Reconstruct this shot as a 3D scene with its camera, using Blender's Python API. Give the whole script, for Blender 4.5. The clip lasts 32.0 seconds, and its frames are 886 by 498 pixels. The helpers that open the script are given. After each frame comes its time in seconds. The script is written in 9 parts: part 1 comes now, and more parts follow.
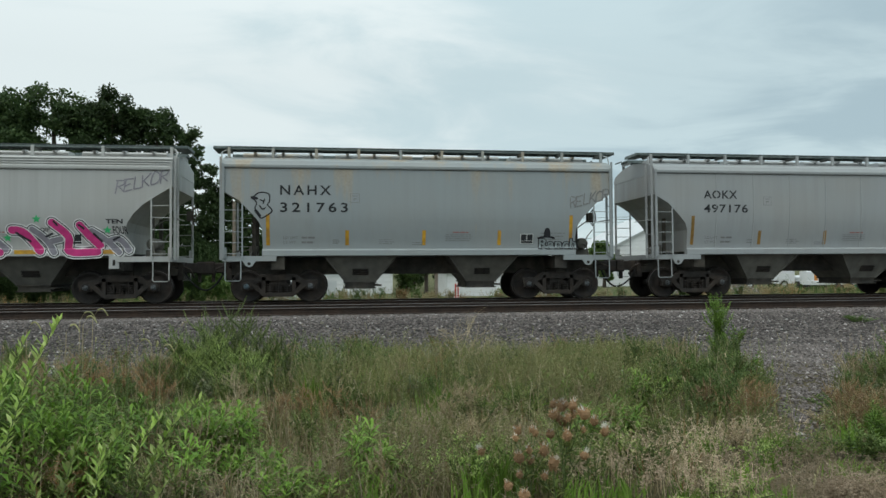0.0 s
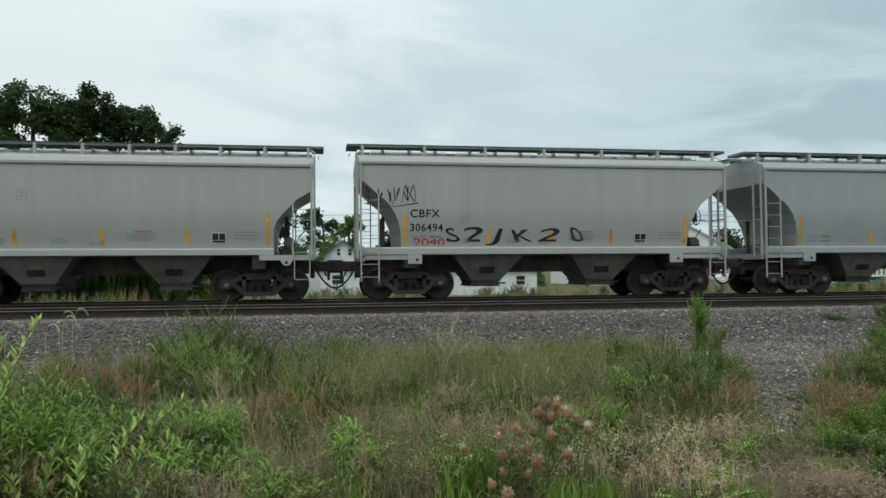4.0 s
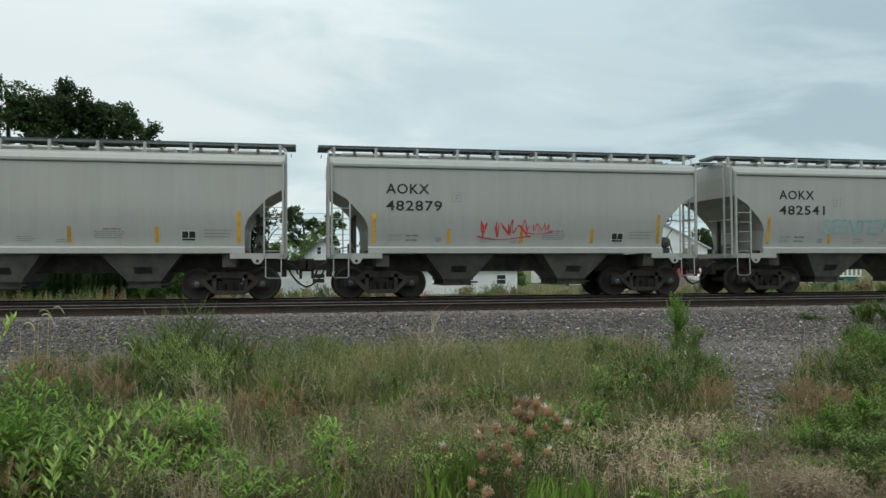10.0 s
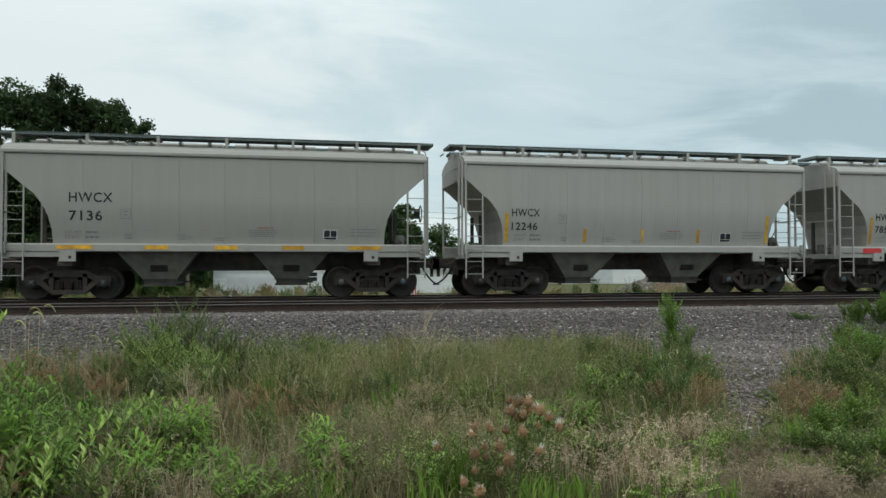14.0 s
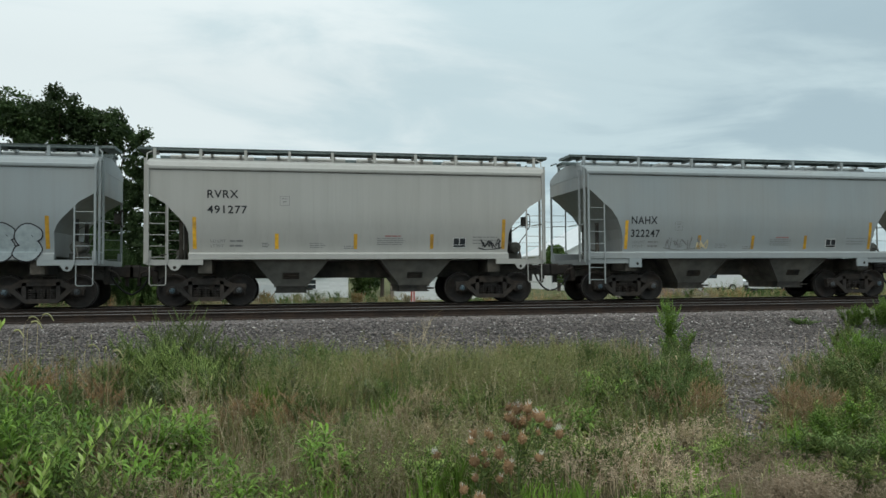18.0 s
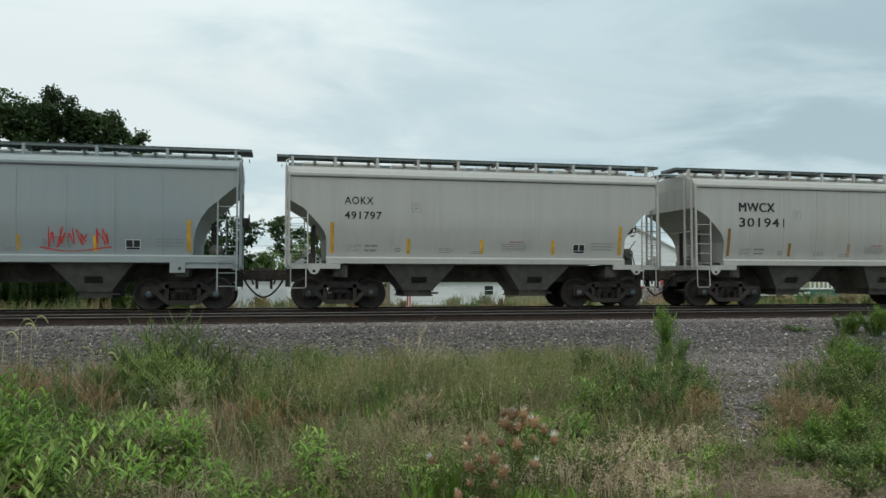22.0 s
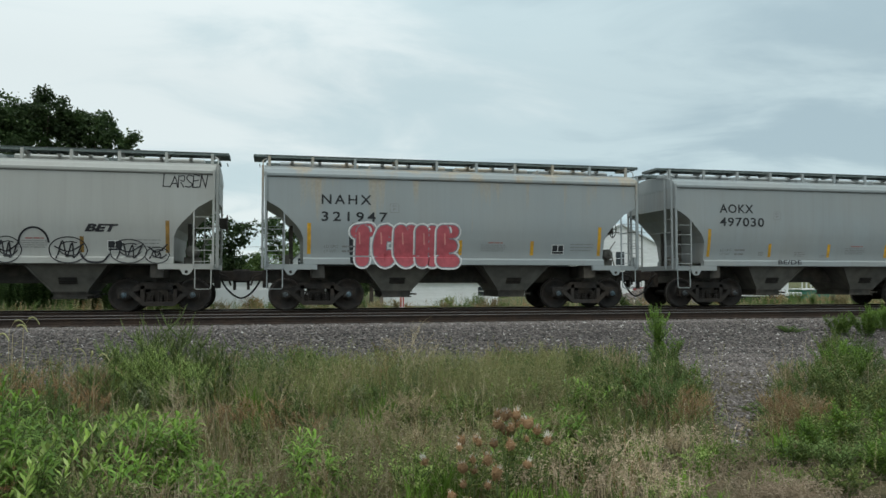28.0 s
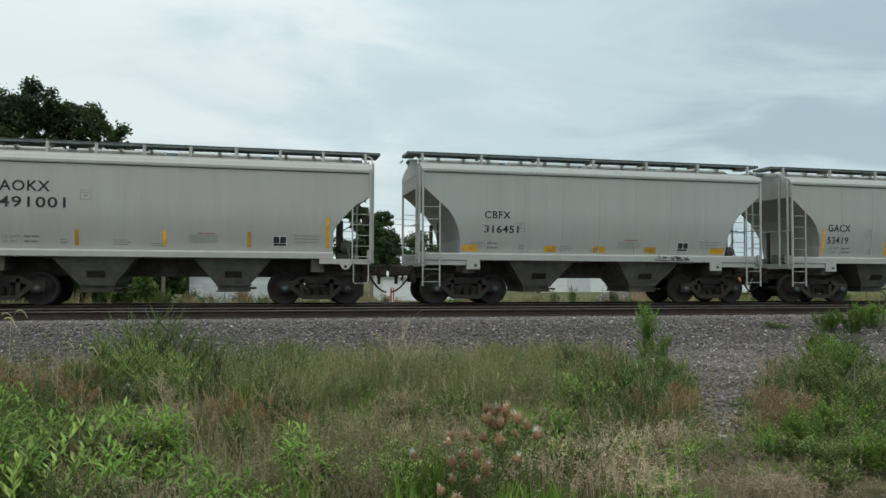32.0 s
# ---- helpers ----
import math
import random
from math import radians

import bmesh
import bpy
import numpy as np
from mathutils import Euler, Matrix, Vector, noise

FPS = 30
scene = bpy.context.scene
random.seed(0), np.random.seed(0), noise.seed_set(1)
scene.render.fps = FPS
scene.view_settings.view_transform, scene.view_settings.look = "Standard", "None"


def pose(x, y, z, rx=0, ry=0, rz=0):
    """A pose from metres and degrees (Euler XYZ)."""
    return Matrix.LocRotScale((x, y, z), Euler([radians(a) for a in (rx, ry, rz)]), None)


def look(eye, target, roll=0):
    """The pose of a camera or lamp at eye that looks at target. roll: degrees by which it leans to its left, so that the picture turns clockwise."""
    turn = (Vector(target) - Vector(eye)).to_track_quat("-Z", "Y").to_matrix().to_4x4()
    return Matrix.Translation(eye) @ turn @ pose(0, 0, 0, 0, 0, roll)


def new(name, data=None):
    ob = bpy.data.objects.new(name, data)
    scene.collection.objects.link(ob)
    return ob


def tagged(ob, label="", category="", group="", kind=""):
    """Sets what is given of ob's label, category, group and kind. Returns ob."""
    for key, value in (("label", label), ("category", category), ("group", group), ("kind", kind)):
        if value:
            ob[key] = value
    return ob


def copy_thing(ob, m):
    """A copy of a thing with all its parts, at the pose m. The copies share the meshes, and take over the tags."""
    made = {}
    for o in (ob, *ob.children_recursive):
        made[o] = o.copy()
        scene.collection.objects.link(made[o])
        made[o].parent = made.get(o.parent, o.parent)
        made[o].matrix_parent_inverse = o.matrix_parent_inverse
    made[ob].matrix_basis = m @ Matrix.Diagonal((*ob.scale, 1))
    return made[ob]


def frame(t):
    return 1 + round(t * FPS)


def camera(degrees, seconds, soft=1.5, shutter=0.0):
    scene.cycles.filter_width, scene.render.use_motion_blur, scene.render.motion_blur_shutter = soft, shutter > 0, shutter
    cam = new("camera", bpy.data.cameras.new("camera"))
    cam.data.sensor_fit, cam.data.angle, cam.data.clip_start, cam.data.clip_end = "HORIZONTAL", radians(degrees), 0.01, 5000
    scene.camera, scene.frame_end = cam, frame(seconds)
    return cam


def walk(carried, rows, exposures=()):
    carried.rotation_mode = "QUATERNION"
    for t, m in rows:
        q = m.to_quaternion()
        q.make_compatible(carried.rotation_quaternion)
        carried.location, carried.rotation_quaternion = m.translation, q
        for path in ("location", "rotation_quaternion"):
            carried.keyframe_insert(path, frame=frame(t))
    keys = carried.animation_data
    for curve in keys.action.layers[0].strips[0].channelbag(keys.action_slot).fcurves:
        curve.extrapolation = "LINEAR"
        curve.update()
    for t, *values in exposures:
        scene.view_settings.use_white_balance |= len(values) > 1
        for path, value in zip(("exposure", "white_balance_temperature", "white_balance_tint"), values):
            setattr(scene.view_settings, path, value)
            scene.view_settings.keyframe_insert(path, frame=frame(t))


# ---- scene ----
# ---- camera ----
cam = camera(60.476, 32.0)
EYE = (0.0, -23.05, 0.85)
# seconds and the camera's turn about x, y, z in degrees; it stands on one spot and pans slowly
TURNS = [
    (0, 91.674, 0.405, -8.348), (0.5, 91.644, 0.475, -8.440), (1, 91.636, 0.500, -8.581), (1.5, 91.630, 0.485, -8.769),
    (2, 91.616, 0.480, -8.953), (2.5, 91.596, 0.463, -9.130), (3, 91.591, 0.435, -9.294), (3.5, 91.606, 0.428, -9.443),
    (5.5, 91.546, 0.530, -9.923), (6, 91.559, 0.543, -10.032), (6.5, 91.575, 0.569, -10.127), (7, 91.592, 0.585, -10.226),
    (7.5, 91.597, 0.531, -10.329), (8, 91.604, 0.472, -10.450), (8.5, 91.615, 0.439, -10.610), (9, 91.604, 0.385, -10.771),
    (9.5, 91.566, 0.322, -10.909), (10, 91.513, 0.254, -11.026), (10.5, 91.462, 0.172, -11.136), (11, 91.419, 0.094, -11.232),
    (11.5, 91.392, 0.066, -11.299), (12, 91.389, 0.092, -11.369), (12.5, 91.400, 0.113, -11.445), (13, 91.412, 0.105, -11.497),
    (13.5, 91.413, 0.093, -11.527), (14, 91.419, 0.109, -11.561), (14.5, 91.455, 0.164, -11.626), (16.5, 91.740, 0.483, -11.569),
    (17, 91.834, 0.461, -11.599), (17.5, 91.896, 0.432, -11.624), (18, 91.938, 0.395, -11.662), (18.5, 91.989, 0.352, -11.698),
    (19, 92.039, 0.340, -11.708), (19.5, 92.072, 0.325, -11.720), (20, 92.099, 0.255, -11.764), (20.5, 92.139, 0.171, -11.812),
    (21, 92.200, 0.104, -11.849), (21.5, 92.269, 0.043, -11.897), (22, 92.318, -0.015, -11.953), (22.5, 92.362, -0.067, -11.992),
    (23, 92.429, -0.115, -12.034), (23.5, 92.503, -0.145, -12.083), (24, 92.558, -0.153, -12.122), (24.5, 92.593, -0.160, -12.183),
    (25, 92.587, -0.162, -12.259), (25.5, 92.536, -0.152, -12.329), (27.5, 92.403, 0.000, -12.446), (28, 92.380, 0.028, -12.459),
    (28.5, 92.342, 0.030, -12.467), (29, 92.288, 0.019, -12.496), (29.5, 92.221, -0.004, -12.550), (30, 92.149, -0.051, -12.631),
    (30.5, 92.086, -0.111, -12.755), (31, 92.049, -0.157, -12.907), (31.5, 92.023, -0.199, -13.053), (32, 91.999, -0.268, -13.185)]
walk(cam, [(t, pose(*EYE, rx, ry, rz)) for t, rx, ry, rz in TURNS])

# ---- light ----
SUN_EL, SUN_AZ = radians(52), radians(205)
world = bpy.data.worlds.new("overcast_sky")
scene.world = world
world.use_nodes = True


def wire(tree, a, b):
    tree.links.new(a, b)


def sky_world():
    nt = world.node_tree
    nt.nodes.clear()
    n = nt.nodes.new
    out, bg = n("ShaderNodeOutputWorld"), n("ShaderNodeBackground")
    sky = n("ShaderNodeTexSky")
    sky.sky_type, sky.sun_disc = "NISHITA", False
    sky.sun_elevation, sky.sun_rotation = SUN_EL, SUN_AZ
    dim = n("ShaderNodeVectorMath")
    dim.operation = "SCALE"
    dim.inputs["Scale"].default_value = 0.10
    wire(nt, sky.outputs[0], dim.inputs[0])
    co, sep = n("ShaderNodeTexCoord"), n("ShaderNodeSeparateXYZ")
    wire(nt, co.outputs["Generated"], sep.inputs[0])
    # cloud deck: the direction cast on to a flat layer overhead
    up = n("ShaderNodeMath"); up.operation = "MAXIMUM"; up.inputs[1].default_value = 0.0
    wire(nt, sep.outputs["Z"], up.inputs[0])
    add = n("ShaderNodeMath"); add.operation = "ADD"; add.inputs[1].default_value = 0.16
    wire(nt, up.outputs[0], add.inputs[0])
    dx = n("ShaderNodeMath"); dx.operation = "DIVIDE"
    dy = n("ShaderNodeMath"); dy.operation = "DIVIDE"
    wire(nt, sep.outputs["X"], dx.inputs[0]); wire(nt, add.outputs[0], dx.inputs[1])
    wire(nt, sep.outputs["Y"], dy.inputs[0]); wire(nt, add.outputs[0], dy.inputs[1])
    comb = n("ShaderNodeCombineXYZ")
    wire(nt, dx.outputs[0], comb.inputs[0]); wire(nt, dy.outputs[0], comb.inputs[1])
    mp = n("ShaderNodeMapping")
    mp.inputs["Scale"].default_value = (0.55, 0.75, 1)
    mp.inputs["Rotation"].default_value = (0, 0, 0.5)
    mp.inputs["Location"].default_value = CLOUD_SHIFT
    wire(nt, comb.outputs[0], mp.inputs[0])
    big, fine = n("ShaderNodeTexNoise"), n("ShaderNodeTexNoise")
    big.inputs["Scale"].default_value, big.inputs["Detail"].default_value = 0.7, 3
    big.inputs["Distortion"].default_value = 0.4
    fine.inputs["Scale"].default_value, fine.inputs["Detail"].default_value = 2.2, 7
    fine.inputs["Roughness"].default_value = 0.55
    fine.inputs["Distortion"].default_value = 0.6
    wire(nt, mp.outputs[0], big.inputs["Vector"]); wire(nt, mp.outputs[0], fine.inputs["Vector"])
    mixn = n("ShaderNodeMix"); mixn.data_type = "FLOAT"; mixn.inputs[0].default_value = 0.55
    wire(nt, big.outputs[0], mixn.inputs[2]); wire(nt, fine.outputs[0], mixn.inputs[3])
    ramp = n("ShaderNodeValToRGB")
    ramp.color_ramp.interpolation = "EASE"
    e = ramp.color_ramp.elements
    e[0].position, e[0].color = 0.34, (0.42, 0.55, 0.60, 1)
    e[1].position, e[1].color = 0.66, (0.80, 0.89, 0.89, 1)
    mid = e.new(0.48); mid.color = (0.585, 0.725, 0.755, 1)
    # the deck is thinner, so brighter, on one side
    dot = n("ShaderNodeVectorMath"); dot.operation = "DOT_PRODUCT"; dot.inputs[1].default_value = (-0.24, 0.05, 0.20)
    wire(nt, co.outputs["Generated"], dot.inputs[0])
    sm = n("ShaderNodeMath"); sm.operation = "ADD"
    wire(nt, mixn.outputs[0], sm.inputs[0]); wire(nt, dot.outputs["Value"], sm.inputs[1])
    wire(nt, sm.outputs[0], ramp.inputs[0])
    # an overcast sky is brighter towards the zenith
    rise = n("ShaderNodeMapRange")
    rise.inputs["From Min"].default_value, rise.inputs["From Max"].default_value = 0.25, 1.0
    rise.inputs["To Min"].default_value, rise.inputs["To Max"].default_value = 1.0, 1.75
    wire(nt, up.outputs[0], rise.inputs["Value"])
    lit = n("ShaderNodeVectorMath"); lit.operation = "SCALE"
    wire(nt, ramp.outputs[0], lit.inputs[0]); wire(nt, rise.outputs[0], lit.inputs["Scale"])
    both = n("ShaderNodeMix"); both.data_type = "RGBA"; both.inputs[0].default_value = 0.9
    wire(nt, dim.outputs[0], both.inputs[6]); wire(nt, lit.outputs[0], both.inputs[7])
    wire(nt, both.outputs[2], bg.inputs[0])
    bg.inputs[1].default_value = 1.0
    wire(nt, bg.outputs[0], out.inputs[0])


CLOUD_SHIFT = (1.3, 0.4, 0.0)
sky_world()
lamp = bpy.data.lights.new("sun", "SUN")
lamp.energy, lamp.angle, lamp.color = 0.7, radians(25), (1.0, 0.96, 0.9)
sun = new("sun", lamp)
sun.matrix_world = look((0, 0, 60), (0 + 60 * math.sin(SUN_AZ) * -0.6, 60 * -math.cos(SUN_AZ) * 0.6, 0))
scene.view_settings.exposure = 0.0


# ---- materials ----
def material(name, color, rough=0.8, metal=0.0, grain=0.0, grain_scale=8.0, bump=0.0, bump_scale=20.0, tint=None,
             tint_scale=0.8, tint_amount=0.5, per_object=0.0, per_island=0.0, island_color=None, spec=0.3, object_space=True):
    """A plain surface with two scales of colour change and fine relief."""
    m = bpy.data.materials.new(name)
    m.use_nodes = True
    nt = m.node_tree
    n = nt.nodes.new
    b = nt.nodes["Principled BSDF"]
    b.inputs["Roughness"].default_value, b.inputs["Metallic"].default_value = rough, metal
    b.inputs["Specular IOR Level"].default_value = spec
    co = n("ShaderNodeTexCoord")
    vec = co.outputs["Object"]
    info = n("ShaderNodeObjectInfo")
    if per_object:
        sh = n("ShaderNodeVectorMath"); sh.operation = "SCALE"; sh.inputs[0].default_value = (1, 1, 1)
        mul = n("ShaderNodeMath"); mul.operation = "MULTIPLY"; mul.inputs[1].default_value = 40.0
        wire(nt, info.outputs["Random"], mul.inputs[0]); wire(nt, mul.outputs[0], sh.inputs["Scale"])
        ad = n("ShaderNodeVectorMath"); ad.operation = "ADD"
        wire(nt, vec, ad.inputs[0]); wire(nt, sh.outputs[0], ad.inputs[1])
        vec = ad.outputs[0]
    rgb = n("ShaderNodeRGB"); rgb.outputs[0].default_value = (*color, 1)
    col = rgb.outputs[0]
    if island_color:
        geo = n("ShaderNodeNewGeometry")
        r = n("ShaderNodeValToRGB")
        el = r.color_ramp.elements
        el[0].position, el[0].color = 0.0, (*color, 1)
        el[1].position, el[1].color = 1.0, (*island_color[-1], 1)
        for i, c in enumerate(island_color[:-1]):
            el.new((i + 1) / len(island_color)).color = (*c, 1)
        wire(nt, geo.outputs["Random Per Island"], r.inputs[0])
        col = r.outputs[0]
    if tint:
        nz = n("ShaderNodeTexNoise"); nz.inputs["Scale"].default_value = tint_scale; nz.inputs["Detail"].default_value = 5
        wire(nt, vec, nz.inputs["Vector"])
        rr = n("ShaderNodeMapRange"); rr.inputs["From Min"].default_value, rr.inputs["From Max"].default_value = 0.42, 0.68
        rr.inputs["To Max"].default_value = tint_amount
        wire(nt, nz.outputs[0], rr.inputs["Value"])
        mx = n("ShaderNodeMix"); mx.data_type = "RGBA"; mx.inputs[7].default_value = (*tint, 1)
        wire(nt, rr.outputs[0], mx.inputs[0]); wire(nt, col, mx.inputs[6])
        col = mx.outputs[2]
    if grain or per_object:
        hs = n("ShaderNodeHueSaturation")
        wire(nt, col, hs.inputs["Color"])
        g = n("ShaderNodeTexNoise"); g.inputs["Scale"].default_value = grain_scale; g.inputs["Detail"].default_value = 6
        wire(nt, vec, g.inputs["Vector"])
        mr = n("ShaderNodeMapRange")
        mr.inputs["From Min"].default_value, mr.inputs["From Max"].default_value = 0.25, 0.75
        mr.inputs["To Min"].default_value, mr.inputs["To Max"].default_value = 1 - grain, 1 + grain
        wire(nt, g.outputs[0], mr.inputs["Value"])
        val = mr.outputs[0]
        if per_object:
            pr = n("ShaderNodeMapRange")
            pr.inputs["To Min"].default_value, pr.inputs["To Max"].default_value = 1 - per_object, 1 + per_object
            wire(nt, info.outputs["Random"], pr.inputs["Value"])
            mm = n("ShaderNodeMath"); mm.operation = "MULTIPLY"
            wire(nt, val, mm.inputs[0]); wire(nt, pr.outputs[0], mm.inputs[1])
            val = mm.outputs[0]
        wire(nt, val, hs.inputs["Value"])
        col = hs.outputs[0]
    wire(nt, col, b.inputs["Base Color"])
    if bump:
        bz = n("ShaderNodeTexNoise"); bz.inputs["Scale"].default_value = bump_scale; bz.inputs["Detail"].default_value = 8
        wire(nt, vec, bz.inputs["Vector"])
        bp = n("ShaderNodeBump"); bp.inputs["Strength"].default_value = bump; bp.inputs["Distance"].default_value = 0.02
        wire(nt, bz.outputs[0], bp.inputs["Height"]); wire(nt, bp.outputs[0], b.inputs["Normal"])
    return m


def car_paint(name, rust=0.0, dirt=0.22, reach=(2.6, 4.05), tones=((0.16, 0.05, 0.018), (0.40, 0.19, 0.075)), cover=1.0, drip=0.35):
    """Weathered paint of a freight car: the car's own colour, streaks that run down, a film of dust and, where old, rust."""
    m = bpy.data.materials.new(name)
    m.use_nodes = True
    nt = m.node_tree
    n = nt.nodes.new
    b = nt.nodes["Principled BSDF"]
    b.inputs["Roughness"].default_value, b.inputs["Specular IOR Level"].default_value = 0.55, 0.35
    co, info = n("ShaderNodeTexCoord"), n("ShaderNodeObjectInfo")
    mul = n("ShaderNodeMath"); mul.operation = "MULTIPLY"; mul.inputs[1].default_value = 60.0
    wire(nt, info.outputs["Random"], mul.inputs[0])
    sh = n("ShaderNodeCombineXYZ"); wire(nt, mul.outputs[0], sh.inputs[0]); wire(nt, mul.outputs[0], sh.inputs[1])
    ad = n("ShaderNodeVectorMath"); ad.operation = "ADD"
    wire(nt, co.outputs["Object"], ad.inputs[0]); wire(nt, sh.outputs[0], ad.inputs[1])
    # streaks
    mp = n("ShaderNodeMapping"); mp.inputs["Scale"].default_value = (2.0, 2.0, 0.16)
    wire(nt, ad.outputs[0], mp.inputs[0])
    st = n("ShaderNodeTexNoise"); st.inputs["Scale"].default_value = 1.6; st.inputs["Detail"].default_value = 6
    wire(nt, mp.outputs[0], st.inputs["Vector"])
    sr = n("ShaderNodeMapRange"); sr.inputs["From Min"].default_value, sr.inputs["From Max"].default_value = 0.4, 0.8
    sr.inputs["To Max"].default_value = dirt * 0.7
    wire(nt, st.outputs[0], sr.inputs["Value"])
    mx = n("ShaderNodeMix"); mx.data_type = "RGBA"; mx.inputs[7].default_value = (0.20, 0.19, 0.165, 1)
    wire(nt, sr.outputs[0], mx.inputs[0]); wire(nt, info.outputs["Color"], mx.inputs[6])
    # fine runs of dirty rain
    mf = n("ShaderNodeMapping"); mf.inputs["Scale"].default_value = (11.0, 11.0, 0.30)
    wire(nt, ad.outputs[0], mf.inputs[0])
    sf = n("ShaderNodeTexNoise"); sf.inputs["Scale"].default_value = 1.0; sf.inputs["Detail"].default_value = 7
    wire(nt, mf.outputs[0], sf.inputs["Vector"])
    fr = n("ShaderNodeMapRange"); fr.inputs["From Min"].default_value, fr.inputs["From Max"].default_value = 0.52, 0.78
    fr.inputs["To Max"].default_value = dirt * 0.45
    wire(nt, sf.outputs[0], fr.inputs["Value"])
    mz = n("ShaderNodeMix"); mz.data_type = "RGBA"; mz.inputs[7].default_value = (0.17, 0.155, 0.13, 1)
    wire(nt, fr.outputs[0], mz.inputs[0]); wire(nt, mx.outputs[2], mz.inputs[6])
    # broad dust
    du = n("ShaderNodeTexNoise"); du.inputs["Scale"].default_value = 0.5; du.inputs["Detail"].default_value = 4
    wire(nt, ad.outputs[0], du.inputs["Vector"])
    dr = n("ShaderNodeMapRange"); dr.inputs["From Min"].default_value, dr.inputs["From Max"].default_value = 0.35, 0.75
    dr.inputs["To Max"].default_value = dirt
    wire(nt, du.outputs[0], dr.inputs["Value"])
    m2 = n("ShaderNodeMix"); m2.data_type = "RGBA"; m2.inputs[7].default_value = (0.36, 0.33, 0.28, 1)
    wire(nt, dr.outputs[0], m2.inputs[0]); wire(nt, mz.outputs[2], m2.inputs[6])
    col = m2.outputs[2]
    if rust:
        sep = n("ShaderNodeSeparateXYZ"); wire(nt, co.outputs["Object"], sep.inputs[0])
        hi = n("ShaderNodeMapRange")
        hi.inputs["From Min"].default_value, hi.inputs["From Max"].default_value = reach
        hi.inputs["To Min"].default_value, hi.inputs["To Max"].default_value = -0.26, 0.13
        wire(nt, sep.outputs["Z"], hi.inputs["Value"])
        mr = n("ShaderNodeMapping"); mr.inputs["Scale"].default_value = (1.1, 1.1, drip)
        wire(nt, ad.outputs[0], mr.inputs[0])
        rn = n("ShaderNodeTexNoise"); rn.inputs["Scale"].default_value = 1.3; rn.inputs["Detail"].default_value = 9
        rn.inputs["Roughness"].default_value = 0.62
        wire(nt, mr.outputs[0], rn.inputs["Vector"])
        sm = n("ShaderNodeMath"); sm.operation = "ADD"
        wire(nt, rn.outputs[0], sm.inputs[0]); wire(nt, hi.outputs[0], sm.inputs[1])
        rr = n("ShaderNodeMapRange")
        rr.inputs["From Min"].default_value, rr.inputs["From Max"].default_value = 0.66 - 0.11 * rust, 0.78 - 0.11 * rust
        rr.inputs["To Max"].default_value = cover
        wire(nt, sm.outputs[0], rr.inputs["Value"])
        rc = n("ShaderNodeTexNoise"); rc.inputs["Scale"].default_value = 14; rc.inputs["Detail"].default_value = 5
        wire(nt, ad.outputs[0], rc.inputs["Vector"])
        cr = n("ShaderNodeValToRGB")
        cr.color_ramp.elements[0].position, cr.color_ramp.elements[0].color = 0.3, (*tones[0], 1)
        cr.color_ramp.elements[1].position, cr.color_ramp.elements[1].color = 0.7, (*tones[1], 1)
        wire(nt, rc.outputs[0], cr.inputs[0])
        m3 = n("ShaderNodeMix"); m3.data_type = "RGBA"
        wire(nt, rr.outputs[0], m3.inputs[0]); wire(nt, col, m3.inputs[6]); wire(nt, cr.outputs[0], m3.inputs[7])
        col = m3.outputs[2]
    wire(nt, col, b.inputs["Base Color"])
    bz = n("ShaderNodeTexNoise"); bz.inputs["Scale"].default_value = 0.9; bz.inputs["Detail"].default_value = 3
    wire(nt, ad.outputs[0], bz.inputs["Vector"])
    bp = n("ShaderNodeBump"); bp.inputs["Strength"].default_value = 0.25; bp.inputs["Distance"].default_value = 0.05
    wire(nt, bz.outputs[0], bp.inputs["Height"]); wire(nt, bp.outputs[0], b.inputs["Normal"])
    return m


PAINT = car_paint("weathered_car_paint", dirt=0.28)
# dirtier copy for the end sheets; its extra darkness also stands in for shade
PAINT_GRIMY_SHADED = car_paint("grimy_shaded_end_paint", dirt=0.62)
PAINT_RUST = car_paint("rusting_car_paint", rust=1.0, reach=(2.7, 3.85))
PAINT_STAIN = car_paint("stained_car_paint", rust=0.9, reach=(0.2, 4.6), tones=((0.34, 0.25, 0.15), (0.46, 0.38, 0.26)), cover=0.6, drip=0.12)
PAINT_FLECK = car_paint("flecked_car_paint", rust=0.55, reach=(2.7, 3.85))
UNDER = material("grimy_steel", (0.06, 0.056, 0.05), 0.85, 0, 0.35, 5, 0.3, 30, (0.13, 0.11, 0.085), 1.5, 0.6, 0.15)
TRUCK = material("truck_casting", (0.034, 0.030, 0.027), 0.8, 0, 0.4, 6, 0.3, 40, (0.06, 0.043, 0.031), 2.0, 0.6, 0.2)
HOPPER = material("dusty_hopper_steel", (0.135, 0.13, 0.115), 0.85, 0, 0.25, 4, 0.2, 30, (0.19, 0.175, 0.145), 1.2, 0.6, 0.15)
WHEEL = material("wheel_steel", (0.028, 0.025, 0.023), 0.7, 0.0, 0.3, 8, 0.2, 40, (0.05, 0.035, 0.026), 3.0, 0.6, 0.2)
TREAD = material("polished_tread", (0.16, 0.155, 0.15), 0.5, 0.8, 0.1, 20)
CAPS = material("bearing_cap", (0.09, 0.10, 0.105), 0.5, 0.0, 0.3, 30, 0, 20, (0.10, 0.24, 0.32), 0.05, 0.9, 0.3)
GRATE = material("galvanised_grating", (0.12, 0.15, 0.145), 0.7, 0.2, 0.3, 25, 0.6, 90, (0.2, 0.22, 0.21), 4.0, 0.5, 0.15)
